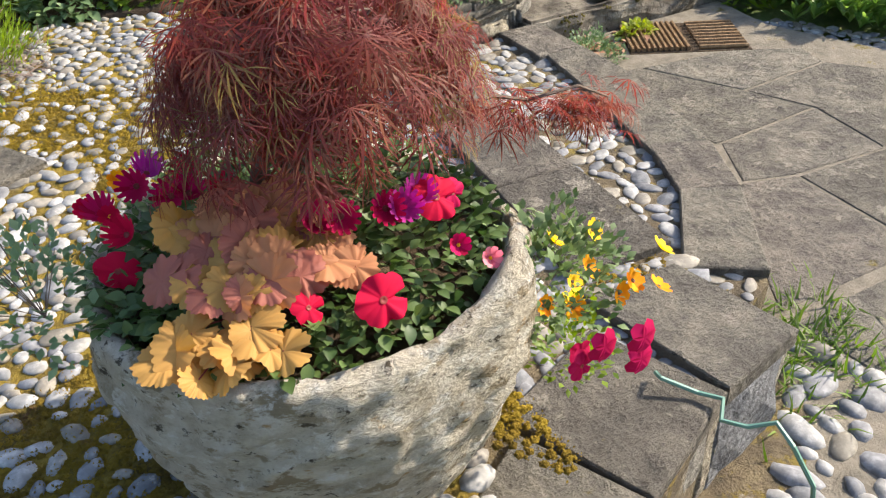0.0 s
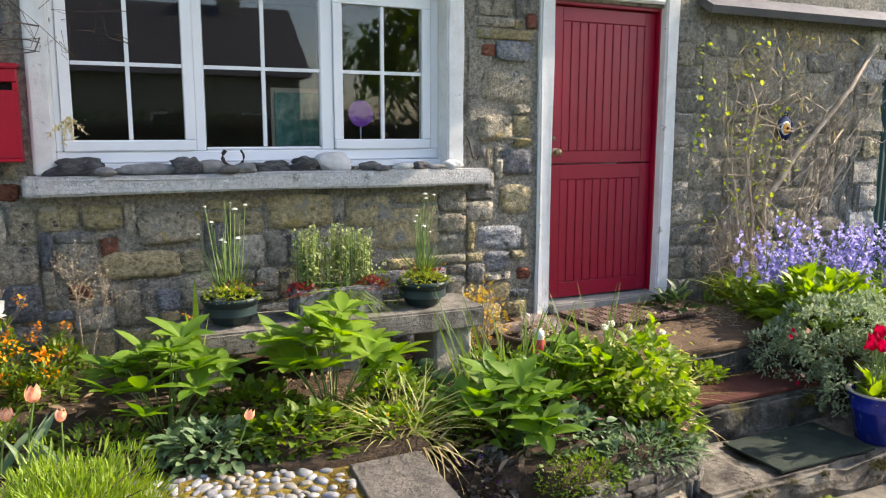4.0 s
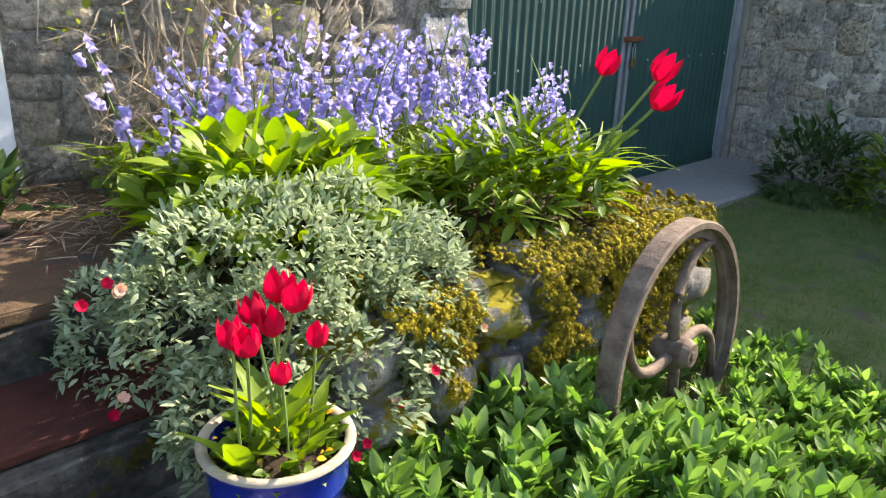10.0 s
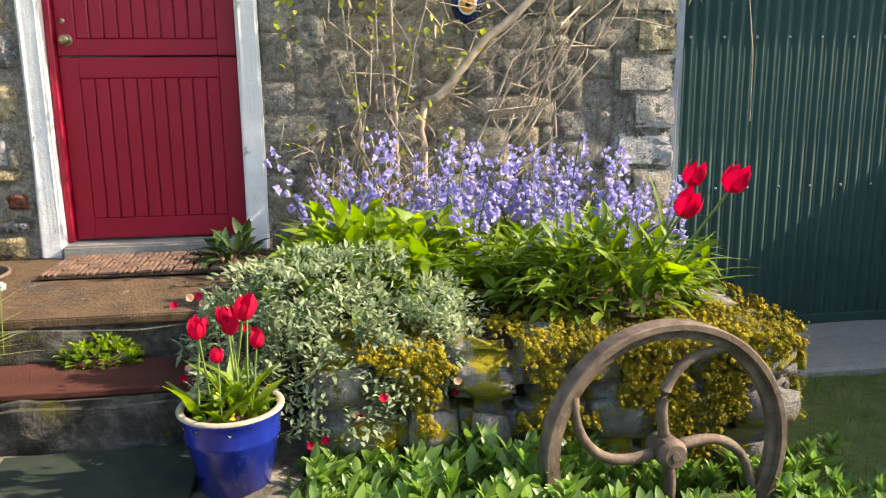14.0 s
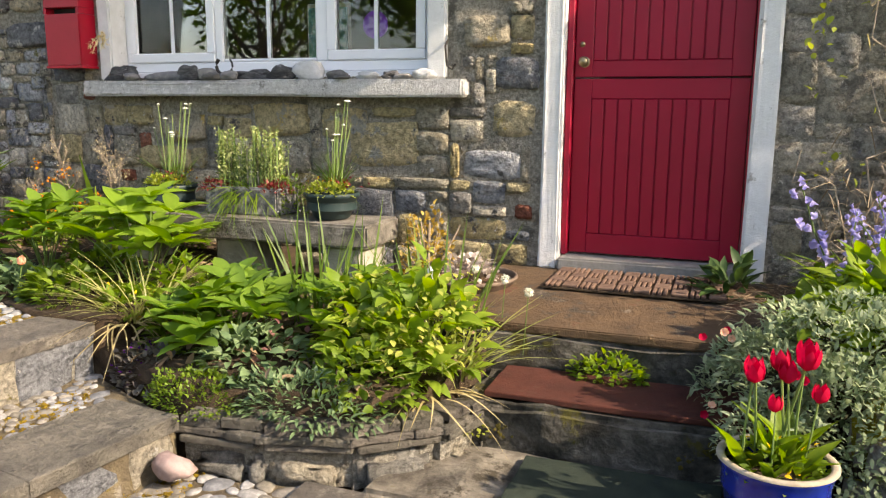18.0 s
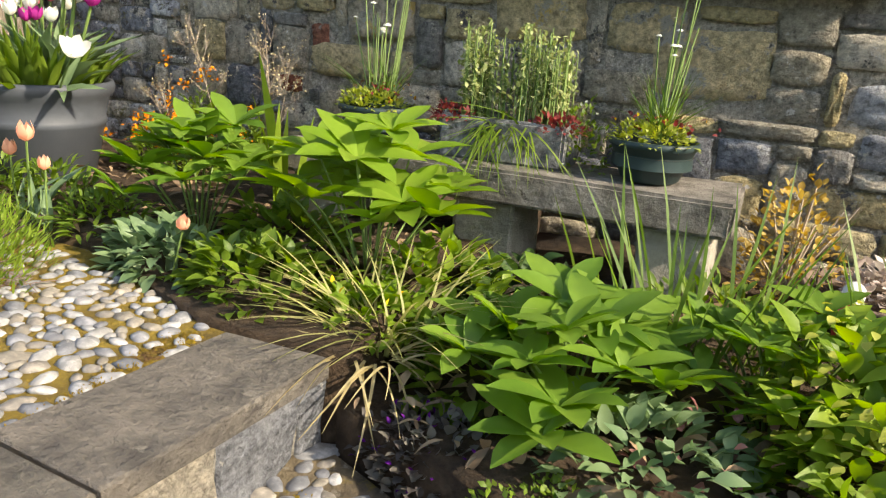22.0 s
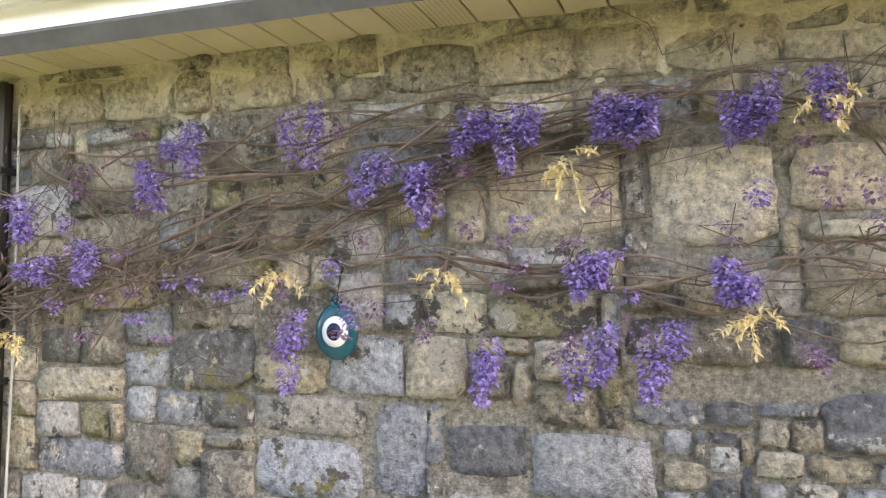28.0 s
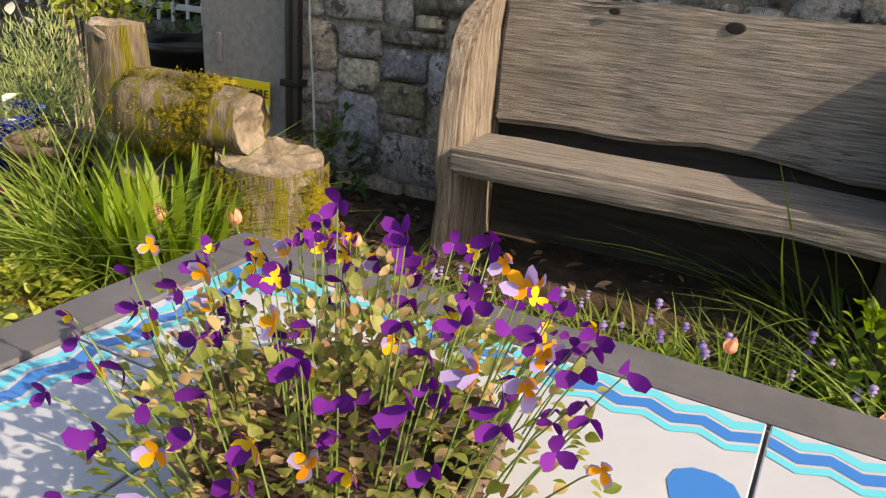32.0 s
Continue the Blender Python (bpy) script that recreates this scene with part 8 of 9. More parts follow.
# ---- beyond the gate post: railings and the neighbour's house ----
rail = empty("railing", (-9.0, 8.6, 0.0), "pale grey iron railing with spear tops", "fence")
M_RAIL = mat("grey_rail_paint", [(0.42, 0.43, 0.43), (0.56, 0.57, 0.56)], 6, 5, 0.6, 0.2, 40)
for k in range(30):
    x = -3.4 + k * 0.19
    part("bar", box(x - 0.018, x + 0.018, -0.012, 0.012, 0.2, 2.35 if k % 2 else 1.7, 0.004), M_RAIL, rail)
    h = 2.35 if k % 2 else 1.7
    part("spear", lathe([(0.02, h), (0.026, h + 0.05), (0.001, h + 0.13)], 6), M_RAIL, rail)
for z in (0.35, 1.55, 2.15):
    part("rail", box(-3.5, 2.2, -0.03, -0.013, z, z + 0.06, 0.004), M_RAIL, rail)
tagged(part("wall_low", rough_up(box(-14, -5.6, 8.5, 8.9, -0.8, 0.22, 0.02), 0.02, 3, 6), M_DARKSTEP), "low stone wall under the railing", "wall", "", "structure")
hg2 = empty("hedge", (-8.5, 9.6, -0.4), "dark overgrown hedge behind the railing", "hedge", "", "stuff")
P = np.stack([NR.uniform(-5, 3.2, 5200), NR.normal(-0.2, 0.3, 5200), NR.uniform(0, 2.3, 5200)], 1)
leaves("leaves", T_OVAL, P, NR.normal(0, 1, P.shape), NR.uniform(0.08, 0.16, 5200), G_DARK, hg2)
# added dark box, its colour standing for shade between the hedge leaves
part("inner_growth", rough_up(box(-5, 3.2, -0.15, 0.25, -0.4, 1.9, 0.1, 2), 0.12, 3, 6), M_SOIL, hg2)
hs_ = empty("neighbour_house", (-10.5, 13.0, -0.8), "cream rendered house with a green window", "house", "", "")
M_CREAM = mat("cream_render", [(0.28, 0.25, 0.19), (0.39, 0.35, 0.27)], 3, 9, 0.9, 0.6, 30, [((0.20, 0.18, 0.14), 2, 0.58)])
for a in ((-14, 6, 0, 0.3, 0, 3.0), (-14, -7.4, 0, 0.3, 3.0, 5.6), (-4.6, 6, 0, 0.3, 3.0, 5.6), (-7.4, -4.6, 0, 0.3, 5.0, 5.6), (5.7, 6, 0.3, 6, 0, 5.6), (-14, -13.7, 0.3, 6, 0, 5.6)):
    part("wall", box(*a), M_CREAM, hs_)
b = box(-14.3, 6.3, -0.4, 4.2, 0, 0.08)
b.transform(Matrix.Translation((0, 0, 5.6)) @ Matrix.Rotation(radians(35), 4, "X"))
part("roof", b, M_SLATE, hs_)
gw = part("window", box(-7.4, -4.6, 0.12, 0.18, 3.0, 3.12), plain("green_paint", (0.02, 0.16, 0.09)), hs_)
for a in ((-7.4, -4.6, 0.12, 0.18, 4.88, 5.0), (-7.4, -7.24, 0.12, 0.18, 3.12, 4.88), (-4.76, -4.6, 0.12, 0.18, 3.12, 4.88), (-6.06, -5.94, 0.12, 0.18, 3.12, 4.88), (-7.24, -4.76, 0.10, 0.17, 3.95, 4.1)):
    part("window_frame", box(*a), plain("green_paint", (0.02, 0.16, 0.09)), gw)
for a, c in ((-7.24, -6.06), (-5.94, -4.76)):
    part("pane", box(a, c, 0.14, 0.15, 3.12, 4.88), plain("dark_pane", (0.03, 0.04, 0.05), 0.05), gw)
n = 900
hg = empty("hedge", (-7.4, 7.6, -0.4), "dark green shrubs before the railing", "hedge", "", "stuff")
P = np.stack([NR.normal(0, 1.0, n), NR.normal(0, 0.3, n), np.abs(NR.normal(0, 0.5, n))], 1)
leaves("leaves", T_OVAL, P, NR.normal(0, 1, P.shape), NR.uniform(0.06, 0.12, n), G_DARK, hg)

# house across the way, seen in the window glass
ac = empty("opposite_house", (2.5, -19.0, -0.8), "slate-roofed house across the garden", "house", "", "")
part("wall", box(-5, 5, -6, 0, 0, 4.2), M_RISER, ac)
b = bmesh.new()
v = [b.verts.new(p) for p in ((-5.4, 0.4, 4.1), (5.4, 0.4, 4.1), (5.4, -6.4, 4.1), (-5.4, -6.4, 4.1), (-5.4, -3, 7.0), (5.4, -3, 7.0))]
for f in ((0, 1, 5, 4), (2, 3, 4, 5), (0, 4, 3), (1, 2, 5), (0, 3, 2, 1)):
    b.faces.new([v[q] for q in f])
part("roof", b, M_SLATE, ac)
part("chimney", box(2.6, 3.4, -3.4, -2.6, 6.4, 8.1, 0.02), M_RISER, ac)
for x in (-3, 0.2, 3.2):
    w = part("window", box(x - 0.6, x + 0.6, -0.001, 0.03, 1.4, 2.8), M_UPVC, ac)
    part("pane", box(x - 0.5, x + 0.5, 0.031, 0.036, 1.5, 2.7), plain("dark_pane", (0.03, 0.04, 0.05), 0.05), w)


def tree(at, h, r, seed, label):
    t = empty("tree", at, label, "tree")
    part("trunk", tube(wander((0, 0, 0), (0.2, 0.1, h * 0.7), 8, 0.4, seed), 0.22, 8, taper=0.4), M_DTWIG, t, smooth=True)
    P = []
    for k in range(40):
        a, e = R.uniform(0, 6.28), R.uniform(-0.2, 1.4)
        tip = (r * math.cos(a) * math.cos(e), r * math.sin(a) * math.cos(e), h * 0.62 + r * 0.9 * math.sin(e))
        if k < 14:
            part("limb", tube(wander((0.1, 0.05, h * R.uniform(0.3, 0.6)), tip, 6, 0.4, k + seed), 0.07, 6, taper=0.3), M_DTWIG, t)
        P.append(np.array(tip) * (R.uniform(0.6, 1), R.uniform(0.6, 1), 1) + NR.normal(0, 0.45, (60, 3)))
    P = np.concatenate(P)
    leaves("crown", T_OVAL, P, NR.normal(0, 1, P.shape), NR.uniform(0.15, 0.3, len(P)), G_MID, t)


tree((-5.5, -15, -0.8), 7.5, 2.6, 3, "broad green garden tree across the lawn")
tree((-10.5, -12, -0.8), 6.5, 2.4, 5, "broad green garden tree across the lawn")
tree((10.0, -13, -0.8), 6.0, 2.2, 8, "broad green garden tree across the lawn")
n = 9000
hg = empty("hedge", (0, -9.0, -0.8), "dense clipped hedge closing the garden", "hedge", "", "stuff")
# added dark box as the hedge's inner shade, darkening the window reflections
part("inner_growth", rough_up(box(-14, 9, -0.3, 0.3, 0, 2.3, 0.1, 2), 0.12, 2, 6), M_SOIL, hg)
P = np.stack([NR.uniform(-14, 9, n), NR.normal(0, 0.4, n), NR.uniform(0, 2.6, n)], 1)
leaves("leaves", T_OVAL, P, NR.normal(0, 1, P.shape), NR.uniform(0.12, 0.22, n), G_DARK, hg)


# ---- rubble stones of the walls ----
def stone_mat(name, tints, island, spots):
    m = mat(name, [(0.44, 0.435, 0.43), (0.95, 0.95, 0.95), (1.42, 1.41, 1.38)], 34, 12, 0.9, 1.0, 45, None, 0.0, dist=0.06, world=True, contrast=(0.36, 0.64), gritty=0.74)
    N, L = m.node_tree.nodes, m.node_tree.links
    geo = N.new("ShaderNodeNewGeometry")
    oi = N.new("ShaderNodeObjectInfo")
    rnd = geo.outputs["Random Per Island"] if island else oi.outputs["Random"]
    rp = N.new("ShaderNodeValToRGB")
    el = rp.color_ramp.elements
    rp.color_ramp.interpolation = "CONSTANT"
    el[0].color, el[1].color = (*tints[0], 1), (*tints[-1], 1)
    el[1].position = 1 - 1 / len(tints)
    for i, c in enumerate(tints[1:-1]):
        e = el.new((i + 1) / len(tints))
        e.color = (*c, 1)
    L.new(rnd, rp.inputs[0])
    b = N["Principled BSDF"]
    src = b.inputs["Base Color"].links[0].from_socket
    mx = N.new("ShaderNodeMix")
    mx.data_type, mx.blend_type = "RGBA", "MULTIPLY"
    mx.inputs["Factor"].default_value = 1.0
    L.new(rp.outputs[0], mx.inputs["A"])
    L.new(src, mx.inputs["B"])
    out = mx.outputs["Result"]
    for col, sc, th in spots:
        nz = N.new("ShaderNodeTexNoise")
        nz.inputs["Scale"].default_value, nz.inputs["Detail"].default_value, nz.inputs["Roughness"].default_value = sc, 10, 0.72
        L.new(geo.outputs["Position"], nz.inputs["Vector"])
        mr = N.new("ShaderNodeMapRange")
        mr.inputs["From Min"].default_value, mr.inputs["From Max"].default_value = th, th + 0.04
        L.new(nz.outputs["Fac"], mr.inputs[0])
        m2 = N.new("ShaderNodeMix")
        m2.data_type = "RGBA"
        m2.inputs["B"].default_value = (*col, 1)
        L.new(mr.outputs[0], m2.inputs["Factor"])
        L.new(out, m2.inputs["A"])
        out = m2.outputs["Result"]
    L.new(out, b.inputs["Base Color"])
    return m


TINTS = [(0.464, 0.441, 0.400), (0.313, 0.290, 0.249), (0.510, 0.534, 0.568), (0.650, 0.568, 0.429), (0.394, 0.365, 0.232), (0.534, 0.476, 0.371), (0.232, 0.229, 0.226), (0.638, 0.644, 0.655), (0.464, 0.418, 0.278), (0.673, 0.603, 0.476), (0.336, 0.354, 0.383), (0.580, 0.557, 0.522), (0.740, 0.684, 0.534), (0.418, 0.371, 0.290), (0.534, 0.464, 0.325), (0.290, 0.267, 0.232)]
SPOTS = [((0.60, 0.55, 0.45), 7, 0.565), ((0.13, 0.123, 0.112), 9, 0.555), ((0.72, 0.70, 0.65), 13, 0.59), ((0.27, 0.25, 0.11), 4, 0.61), ((0.74, 0.72, 0.67), 50, 0.62), ((0.085, 0.08, 0.075), 60, 0.62)]
WTINTS = [(0.48, 0.41, 0.25), (0.30, 0.29, 0.27), (0.52, 0.43, 0.23), (0.17, 0.18, 0.20), (0.46, 0.42, 0.33), (0.37, 0.34, 0.27), (0.54, 0.48, 0.36), (0.25, 0.24, 0.22), (0.46, 0.39, 0.22), (0.31, 0.325, 0.35), (0.43, 0.38, 0.28), (0.58, 0.53, 0.43), (0.34, 0.31, 0.25)]
M_RUB, M_RUBJ = stone_mat("wall_stone", TINTS, False, SPOTS), stone_mat("wall_stone_joined", TINTS, True, SPOTS)
M_WINSTONE = stone_mat("sandy_wall_stone", WTINTS, True, [((0.50, 0.47, 0.39), 6, 0.59), ((0.11, 0.105, 0.10), 8, 0.585), ((0.64, 0.62, 0.575), 13, 0.60), ((0.08, 0.075, 0.07), 40, 0.63)])
M_YARD = stone_mat("yard_stone_joined", [(0.58, 0.535, 0.45), (0.68, 0.63, 0.53), (0.47, 0.44, 0.385), (0.70, 0.65, 0.555), (0.57, 0.50, 0.39), (0.51, 0.48, 0.43)], True, [((0.72, 0.70, 0.64), 5, 0.57), ((0.15, 0.145, 0.13), 7, 0.60)])
M_BARNSTONE = stone_mat("smooth_wall_stone", [(0.40, 0.36, 0.285), (0.33, 0.305, 0.25), (0.46, 0.415, 0.33), (0.27, 0.255, 0.22), (0.43, 0.37, 0.26), (0.37, 0.35, 0.31)], True, [((0.52, 0.48, 0.40), 6, 0.58), ((0.16, 0.15, 0.13), 7, 0.585), ((0.60, 0.57, 0.50), 18, 0.61)])


RIMS = 18


def stone_shape(seed, depth=0.017):
    """Unit stone, one metre wide and high: a split, roughly squared face with a crisp arris on a short body."""
    rr = random.Random(seed)
    n, pw = RIMS, rr.choice((6.0, 9.0, 14.0, 22.0))
    pts = []
    for k in range(n):
        a = 2 * math.pi * k / n + rr.uniform(-0.09, 0.09)
        c, q = math.cos(a), math.sin(a)
        r = 0.505 / (abs(c) ** pw + abs(q) ** pw) ** (1 / pw) * rr.uniform(0.945, 1.045)
        pts.append((r * c, r * q))
    v = []
    tilt = (rr.uniform(-0.6, 0.6), rr.uniform(-0.6, 0.6))
    for f, d in ((1.0, 0.02), (0.985, -depth * 0.72), (0.955, -depth * 0.95)):
        v += [(x * f, d * rr.uniform(0.85, 1.12) - (0 if d > 0 else depth * (tilt[0] * x + tilt[1] * z)), z * f) for x, z in pts]
    v += [(x * 0.52, -depth * (rr.uniform(0.78, 1.22) + tilt[0] * x + tilt[1] * z), z * 0.52) for x, z in pts]
    v.append((0, -depth * rr.uniform(0.9, 1.1), 0))
    fs = []
    for i in range(3):
        for k in range(n):
            fs.append((i * n + k, i * n + (k + 1) % n, (i + 1) * n + (k + 1) % n, (i + 1) * n + k))
    for k in range(n):
        fs.append((3 * n + k, 3 * n + (k + 1) % n, 4 * n))
    return v, fs


SOFT = [False] * RIMS + [False] * RIMS + [True] * RIMS * 2
SHAPES = [stone_shape(s) for s in range(24)]


def rubble(x0, x1, z0, z1, rr, cell, blocked, wmax=7, hmax=4, big=0.12):
    """Random rubble (x, z, w, h): stones of all sizes fitted together on a fine grid, kept out of the openings."""
    nx, nz = int((x1 - x0) / cell), int((z1 - z0) / cell)
    free = np.ones((nz, nx), bool)
    for bx0, bx1, bz0, bz1 in blocked:
        free[max(0, int((bz0 - z0) / cell)):max(0, math.ceil((bz1 - z0) / cell)), max(0, int((bx0 - x0) / cell + 0.3)):max(0, math.ceil((bx1 - x0) / cell - 0.3))] = False
    out = []
    for j in range(nz):
        for i in range(nx):
            if not free[j, i]:
                continue
            h = rr.choice((1, 2, 2, 2, 2, 3)) if rr.random() > big else hmax
            w = max(h, rr.randint(2, wmax)) if rr.random() > 0.12 else max(2, h - 1)
            a = 1
            while a < w and i + a < nx and free[j, i + a]:
                a += 1
            b = 1
            while b < h and j + b < nz and free[j + b, i:i + a].all():
                b += 1
            free[j:j + b, i:i + a] = False
            out.append((x0 + (i + a / 2) * cell + rr.uniform(-0.004, 0.004), z0 + (j + b / 2) * cell + rr.uniform(-0.006, 0.006), a * cell - rr.uniform(0.006, 0.020), b * cell - rr.uniform(0.006, 0.018)))
    return out


def lay(parent, stones, near, matrix, m_piece, m_joined, cap=300, jname="rubble", proud=1.35):
    """Near stones become pieces of their own; the rest one joined mesh."""
    meshes = []
    for v, f in SHAPES:
        me = bpy.data.meshes.new("stone")
        me.from_pydata(v, [], f)
        me.materials.append(m_piece)
        me.polygons.foreach_set("use_smooth", SOFT)
        meshes.append(me)
    V, F = [], []
    made = 0
    for i, (x, z, w, h) in enumerate(stones):
        flip = 1 if i % 2 else -1
        if near is not None and near(x, z) and made < cap:
            made += 1
            o = new("stone", meshes[i % len(meshes)])
            o.parent = parent
            o.matrix_basis = matrix @ Matrix.Translation((x, 0, z)) @ Matrix.Rotation(((i * 0.382) % 1.0 - 0.5) * 0.12, 4, "Y") @ Matrix.Diagonal((w * flip, proud * (0.75 + (i * 0.618) % 1.0 * 0.8), h, 1))
        else:
            v, f = SHAPES[i % len(SHAPES)]
            b = len(V)
            V += [matrix @ Vector((x + p[0] * w * flip, p[1] * proud * (0.75 + (i * 0.618) % 1.0 * 0.8), z + p[2] * h)) for p in v]
            F += [tuple(q + b for q in g) for g in f]
    if V:
        ob = mesh(jname, V, F, m_joined, parent, smooth=True)
        ob.data.polygons.foreach_set("use_smooth", SOFT * (len(F) // len(SOFT)))
        ob["kind"] = "stuff"
    return made


def mortar_skin(name, x0, x1, z0, z1, step, matrix, base, amp, material, parent, blocked=(), seed=0.0, fade=None):
    """Uneven bed of mortar that laps over the edges of the stones."""
    nx, nz = int((x1 - x0) / step) + 1, int((z1 - z0) / step) + 1
    vs, fs = [], []
    for j in range(nz):
        for i in range(nx):
            x, z = x0 + (x1 - x0) * i / (nx - 1), z0 + (z1 - z0) * j / (nz - 1)
            y = base - amp * (noise.noise(Vector((x * 5, z * 5, seed))) + 0.7 * noise.noise(Vector((x * 17, z * 17, seed + 3))) + 0.35 * noise.noise(Vector((x * 40, z * 40, seed))))
            if fade:
                y += 0.035 * (1 - min(1.0, max(0.0, (z - fade[0]) / (fade[1] - fade[0]) + 0.5 * noise.noise(Vector((x * 2.3, z * 3, 7))))))
            vs.append(tuple(matrix @ Vector((x, y, z))))
    for j in range(nz - 1):
        for i in range(nx - 1):
            xc, zc = x0 + (x1 - x0) * (i + 0.5) / (nx - 1), z0 + (z1 - z0) * (j + 0.5) / (nz - 1)
            if not any(a < xc < b and c < zc < d for a, b, c, d in blocked):
                fs.append((j * nx + i, j * nx + i + 1, (j + 1) * nx + i + 1, (j + 1) * nx + i))
    return mesh(name, vs, fs, material, parent, smooth=True)


WM = Matrix.Translation((0, WY + 0.012, 0))
rr = random.Random(21)
blocked = [(-0.55, 2.08, 1.0, 2.52), (-0.56, 2.18, 0.99, 1.11), (2.58, 3.78, -0.5, 2.38)]


def around(stones):
    return [(x - w / 2 - 0.006, x + w / 2 + 0.006, z - h / 2 - 0.006, z + h / 2 + 0.006) for x, z, w, h in stones]


# blocks that stand out of the rubble
CREAM = [(-2.10, 2.12, 0.44, 0.27), (-1.60, 2.10, 0.38, 0.31), (-1.22, 2.14, 0.30, 0.20), (-3.9, 2.30, 0.24, 0.17)]
GREY = [(-2.33, 1.26, 0.27, 0.17), (-1.98, 1.23, 0.40, 0.21), (-2.64, 1.24, 0.19, 0.32), (-1.10, 1.42, 0.40, 0.17), (2.435, 1.13, 0.25, 0.17), (2.30, 0.62, 0.34, 0.16)]
SANDY = [(1.62, 0.72, 0.44, 0.26), (0.92, 0.86, 0.40, 0.20), (1.36, 0.84, 0.30, 0.19), (0.18, 0.80, 0.34, 0.18), (0.02, 0.60, 0.42, 0.15), (2.34, 1.62, 0.36, 0.20), (2.26, 1.36, 0.26, 0.17), (2.42, 0.88, 0.24, 0.20)]
wide = blocked + around(CREAM + GREY + SANDY)
M_CREAMB = stone_mat("cream_block", [(0.68, 0.595, 0.46), (0.70, 0.625, 0.50), (0.64, 0.55, 0.42)], False, [((0.42, 0.39, 0.34), 6, 0.57), ((0.76, 0.71, 0.61), 11, 0.59), ((0.17, 0.16, 0.145), 14, 0.61)])
M_GREYB = stone_mat("blue_grey_block", [(0.40, 0.415, 0.45), (0.23, 0.235, 0.25), (0.47, 0.48, 0.50)], False, [((0.66, 0.64, 0.60), 9, 0.585), ((0.13, 0.13, 0.13), 8, 0.59)])
M_SANDB = stone_mat("sandstone_block", [(0.54, 0.46, 0.29), (0.58, 0.48, 0.28), (0.50, 0.44, 0.33)], False, [((0.40, 0.38, 0.33), 6, 0.57), ((0.56, 0.42, 0.15), 7, 0.60), ((0.15, 0.14, 0.125), 12, 0.61)])
M_FINE = stone_mat("pale_small_stone", [(0.496, 0.507, 0.531), (0.637, 0.590, 0.496), (0.295, 0.307, 0.342), (0.519, 0.472, 0.378), (0.413, 0.425, 0.460), (0.732, 0.720, 0.684), (0.201, 0.206, 0.224), (0.472, 0.413, 0.307)], True, SPOTS)
M_BRICK = stone_mat("soft_red_brick", [(0.30, 0.11, 0.07), (0.34, 0.14, 0.09)], False, [((0.36, 0.30, 0.25), 12, 0.60)])
lay(wall_ob, CREAM, lambda x, z: True, WM, M_CREAMB, M_CREAMB)
lay(wall_ob, GREY, lambda x, z: True, WM, M_GREYB, M_GREYB)
lay(wall_ob, SANDY, lambda x, z: True, WM, M_SANDB, M_SANDB)
BRICKS = [(-0.14, 0.70, 0.09, 0.12), (-0.30, 0.47, 0.12, 0.08), (2.20, 1.86, 0.10, 0.075), (2.52, 2.06, 0.08, 0.10), (2.49, 0.36, 0.10, 0.08), (-0.60, 1.02, 0.10, 0.09)]
wide += around(BRICKS)
lay(wall_ob, BRICKS, lambda x, z: True, WM, M_BRICK, M_BRICK)
lay(wall_ob, rubble(-1.85, -0.9, -0.1, 1.50, rr, 0.046, wide, 5, 3, 0.12), None, WM, M_FINE, M_FINE)
fine = [(-1.85, -0.9, -0.2, 1.50)]
st = rubble(WALLX0, -0.9, -0.1, 2.50, rr, 0.076, wide + fine, 6, 3, 0.16)
lay(wall_ob, st, lambda x, z: -4.2 < x < -1.0 and 0.6 < z < 2.6, WM, M_RUB, M_RUBJ)
st = rubble(WALLX0, 2.58, 2.50, WALLZ, rr, 0.09, wide, 4, 2, 0.3)
lay(wall_ob, st, None, WM, M_CREAMB, stone_mat("lime_washed_stone", [(0.58, 0.515, 0.40), (0.64, 0.57, 0.455), (0.44, 0.405, 0.35), (0.66, 0.60, 0.485)], True, [((0.70, 0.63, 0.495), 5, 0.54), ((0.17, 0.16, 0.14), 9, 0.60)]), proud=1.4)
st = rubble(-0.9, 2.58, -0.1, 2.50, rr, 0.07, wide, 6, 3, 0.25)
lay(wall_ob, st, None, WM, M_WINSTONE, M_WINSTONE)
st = rubble(3.78, WALLX1, -0.65, 2.2, rr, 0.085, (), 6, 3, 0.25)
lay(wall_ob, st, None, WM, M_BARNSTONE, M_BARNSTONE, proud=0.85)
cuts = [(-0.52, 2.06, 1.0, 2.45), (2.60, 3.76, -1.0, 2.30)]
mortar_skin("mortar", WALLX0 + 0.01, WALLX1 - 0.01, -0.2, 2.77, 0.017, Matrix.Translation((0, WY, 0)), 0.005, 0.009, M_MORTAR, wall_ob, cuts)
mortar_skin("lime_render", WALLX0 + 0.01, 2.55, 2.42, 2.775, 0.024, Matrix.Translation((0, WY, 0)), -0.012, 0.013, M_LIME, wall_ob, cuts, 5.0, (2.46, 2.66))
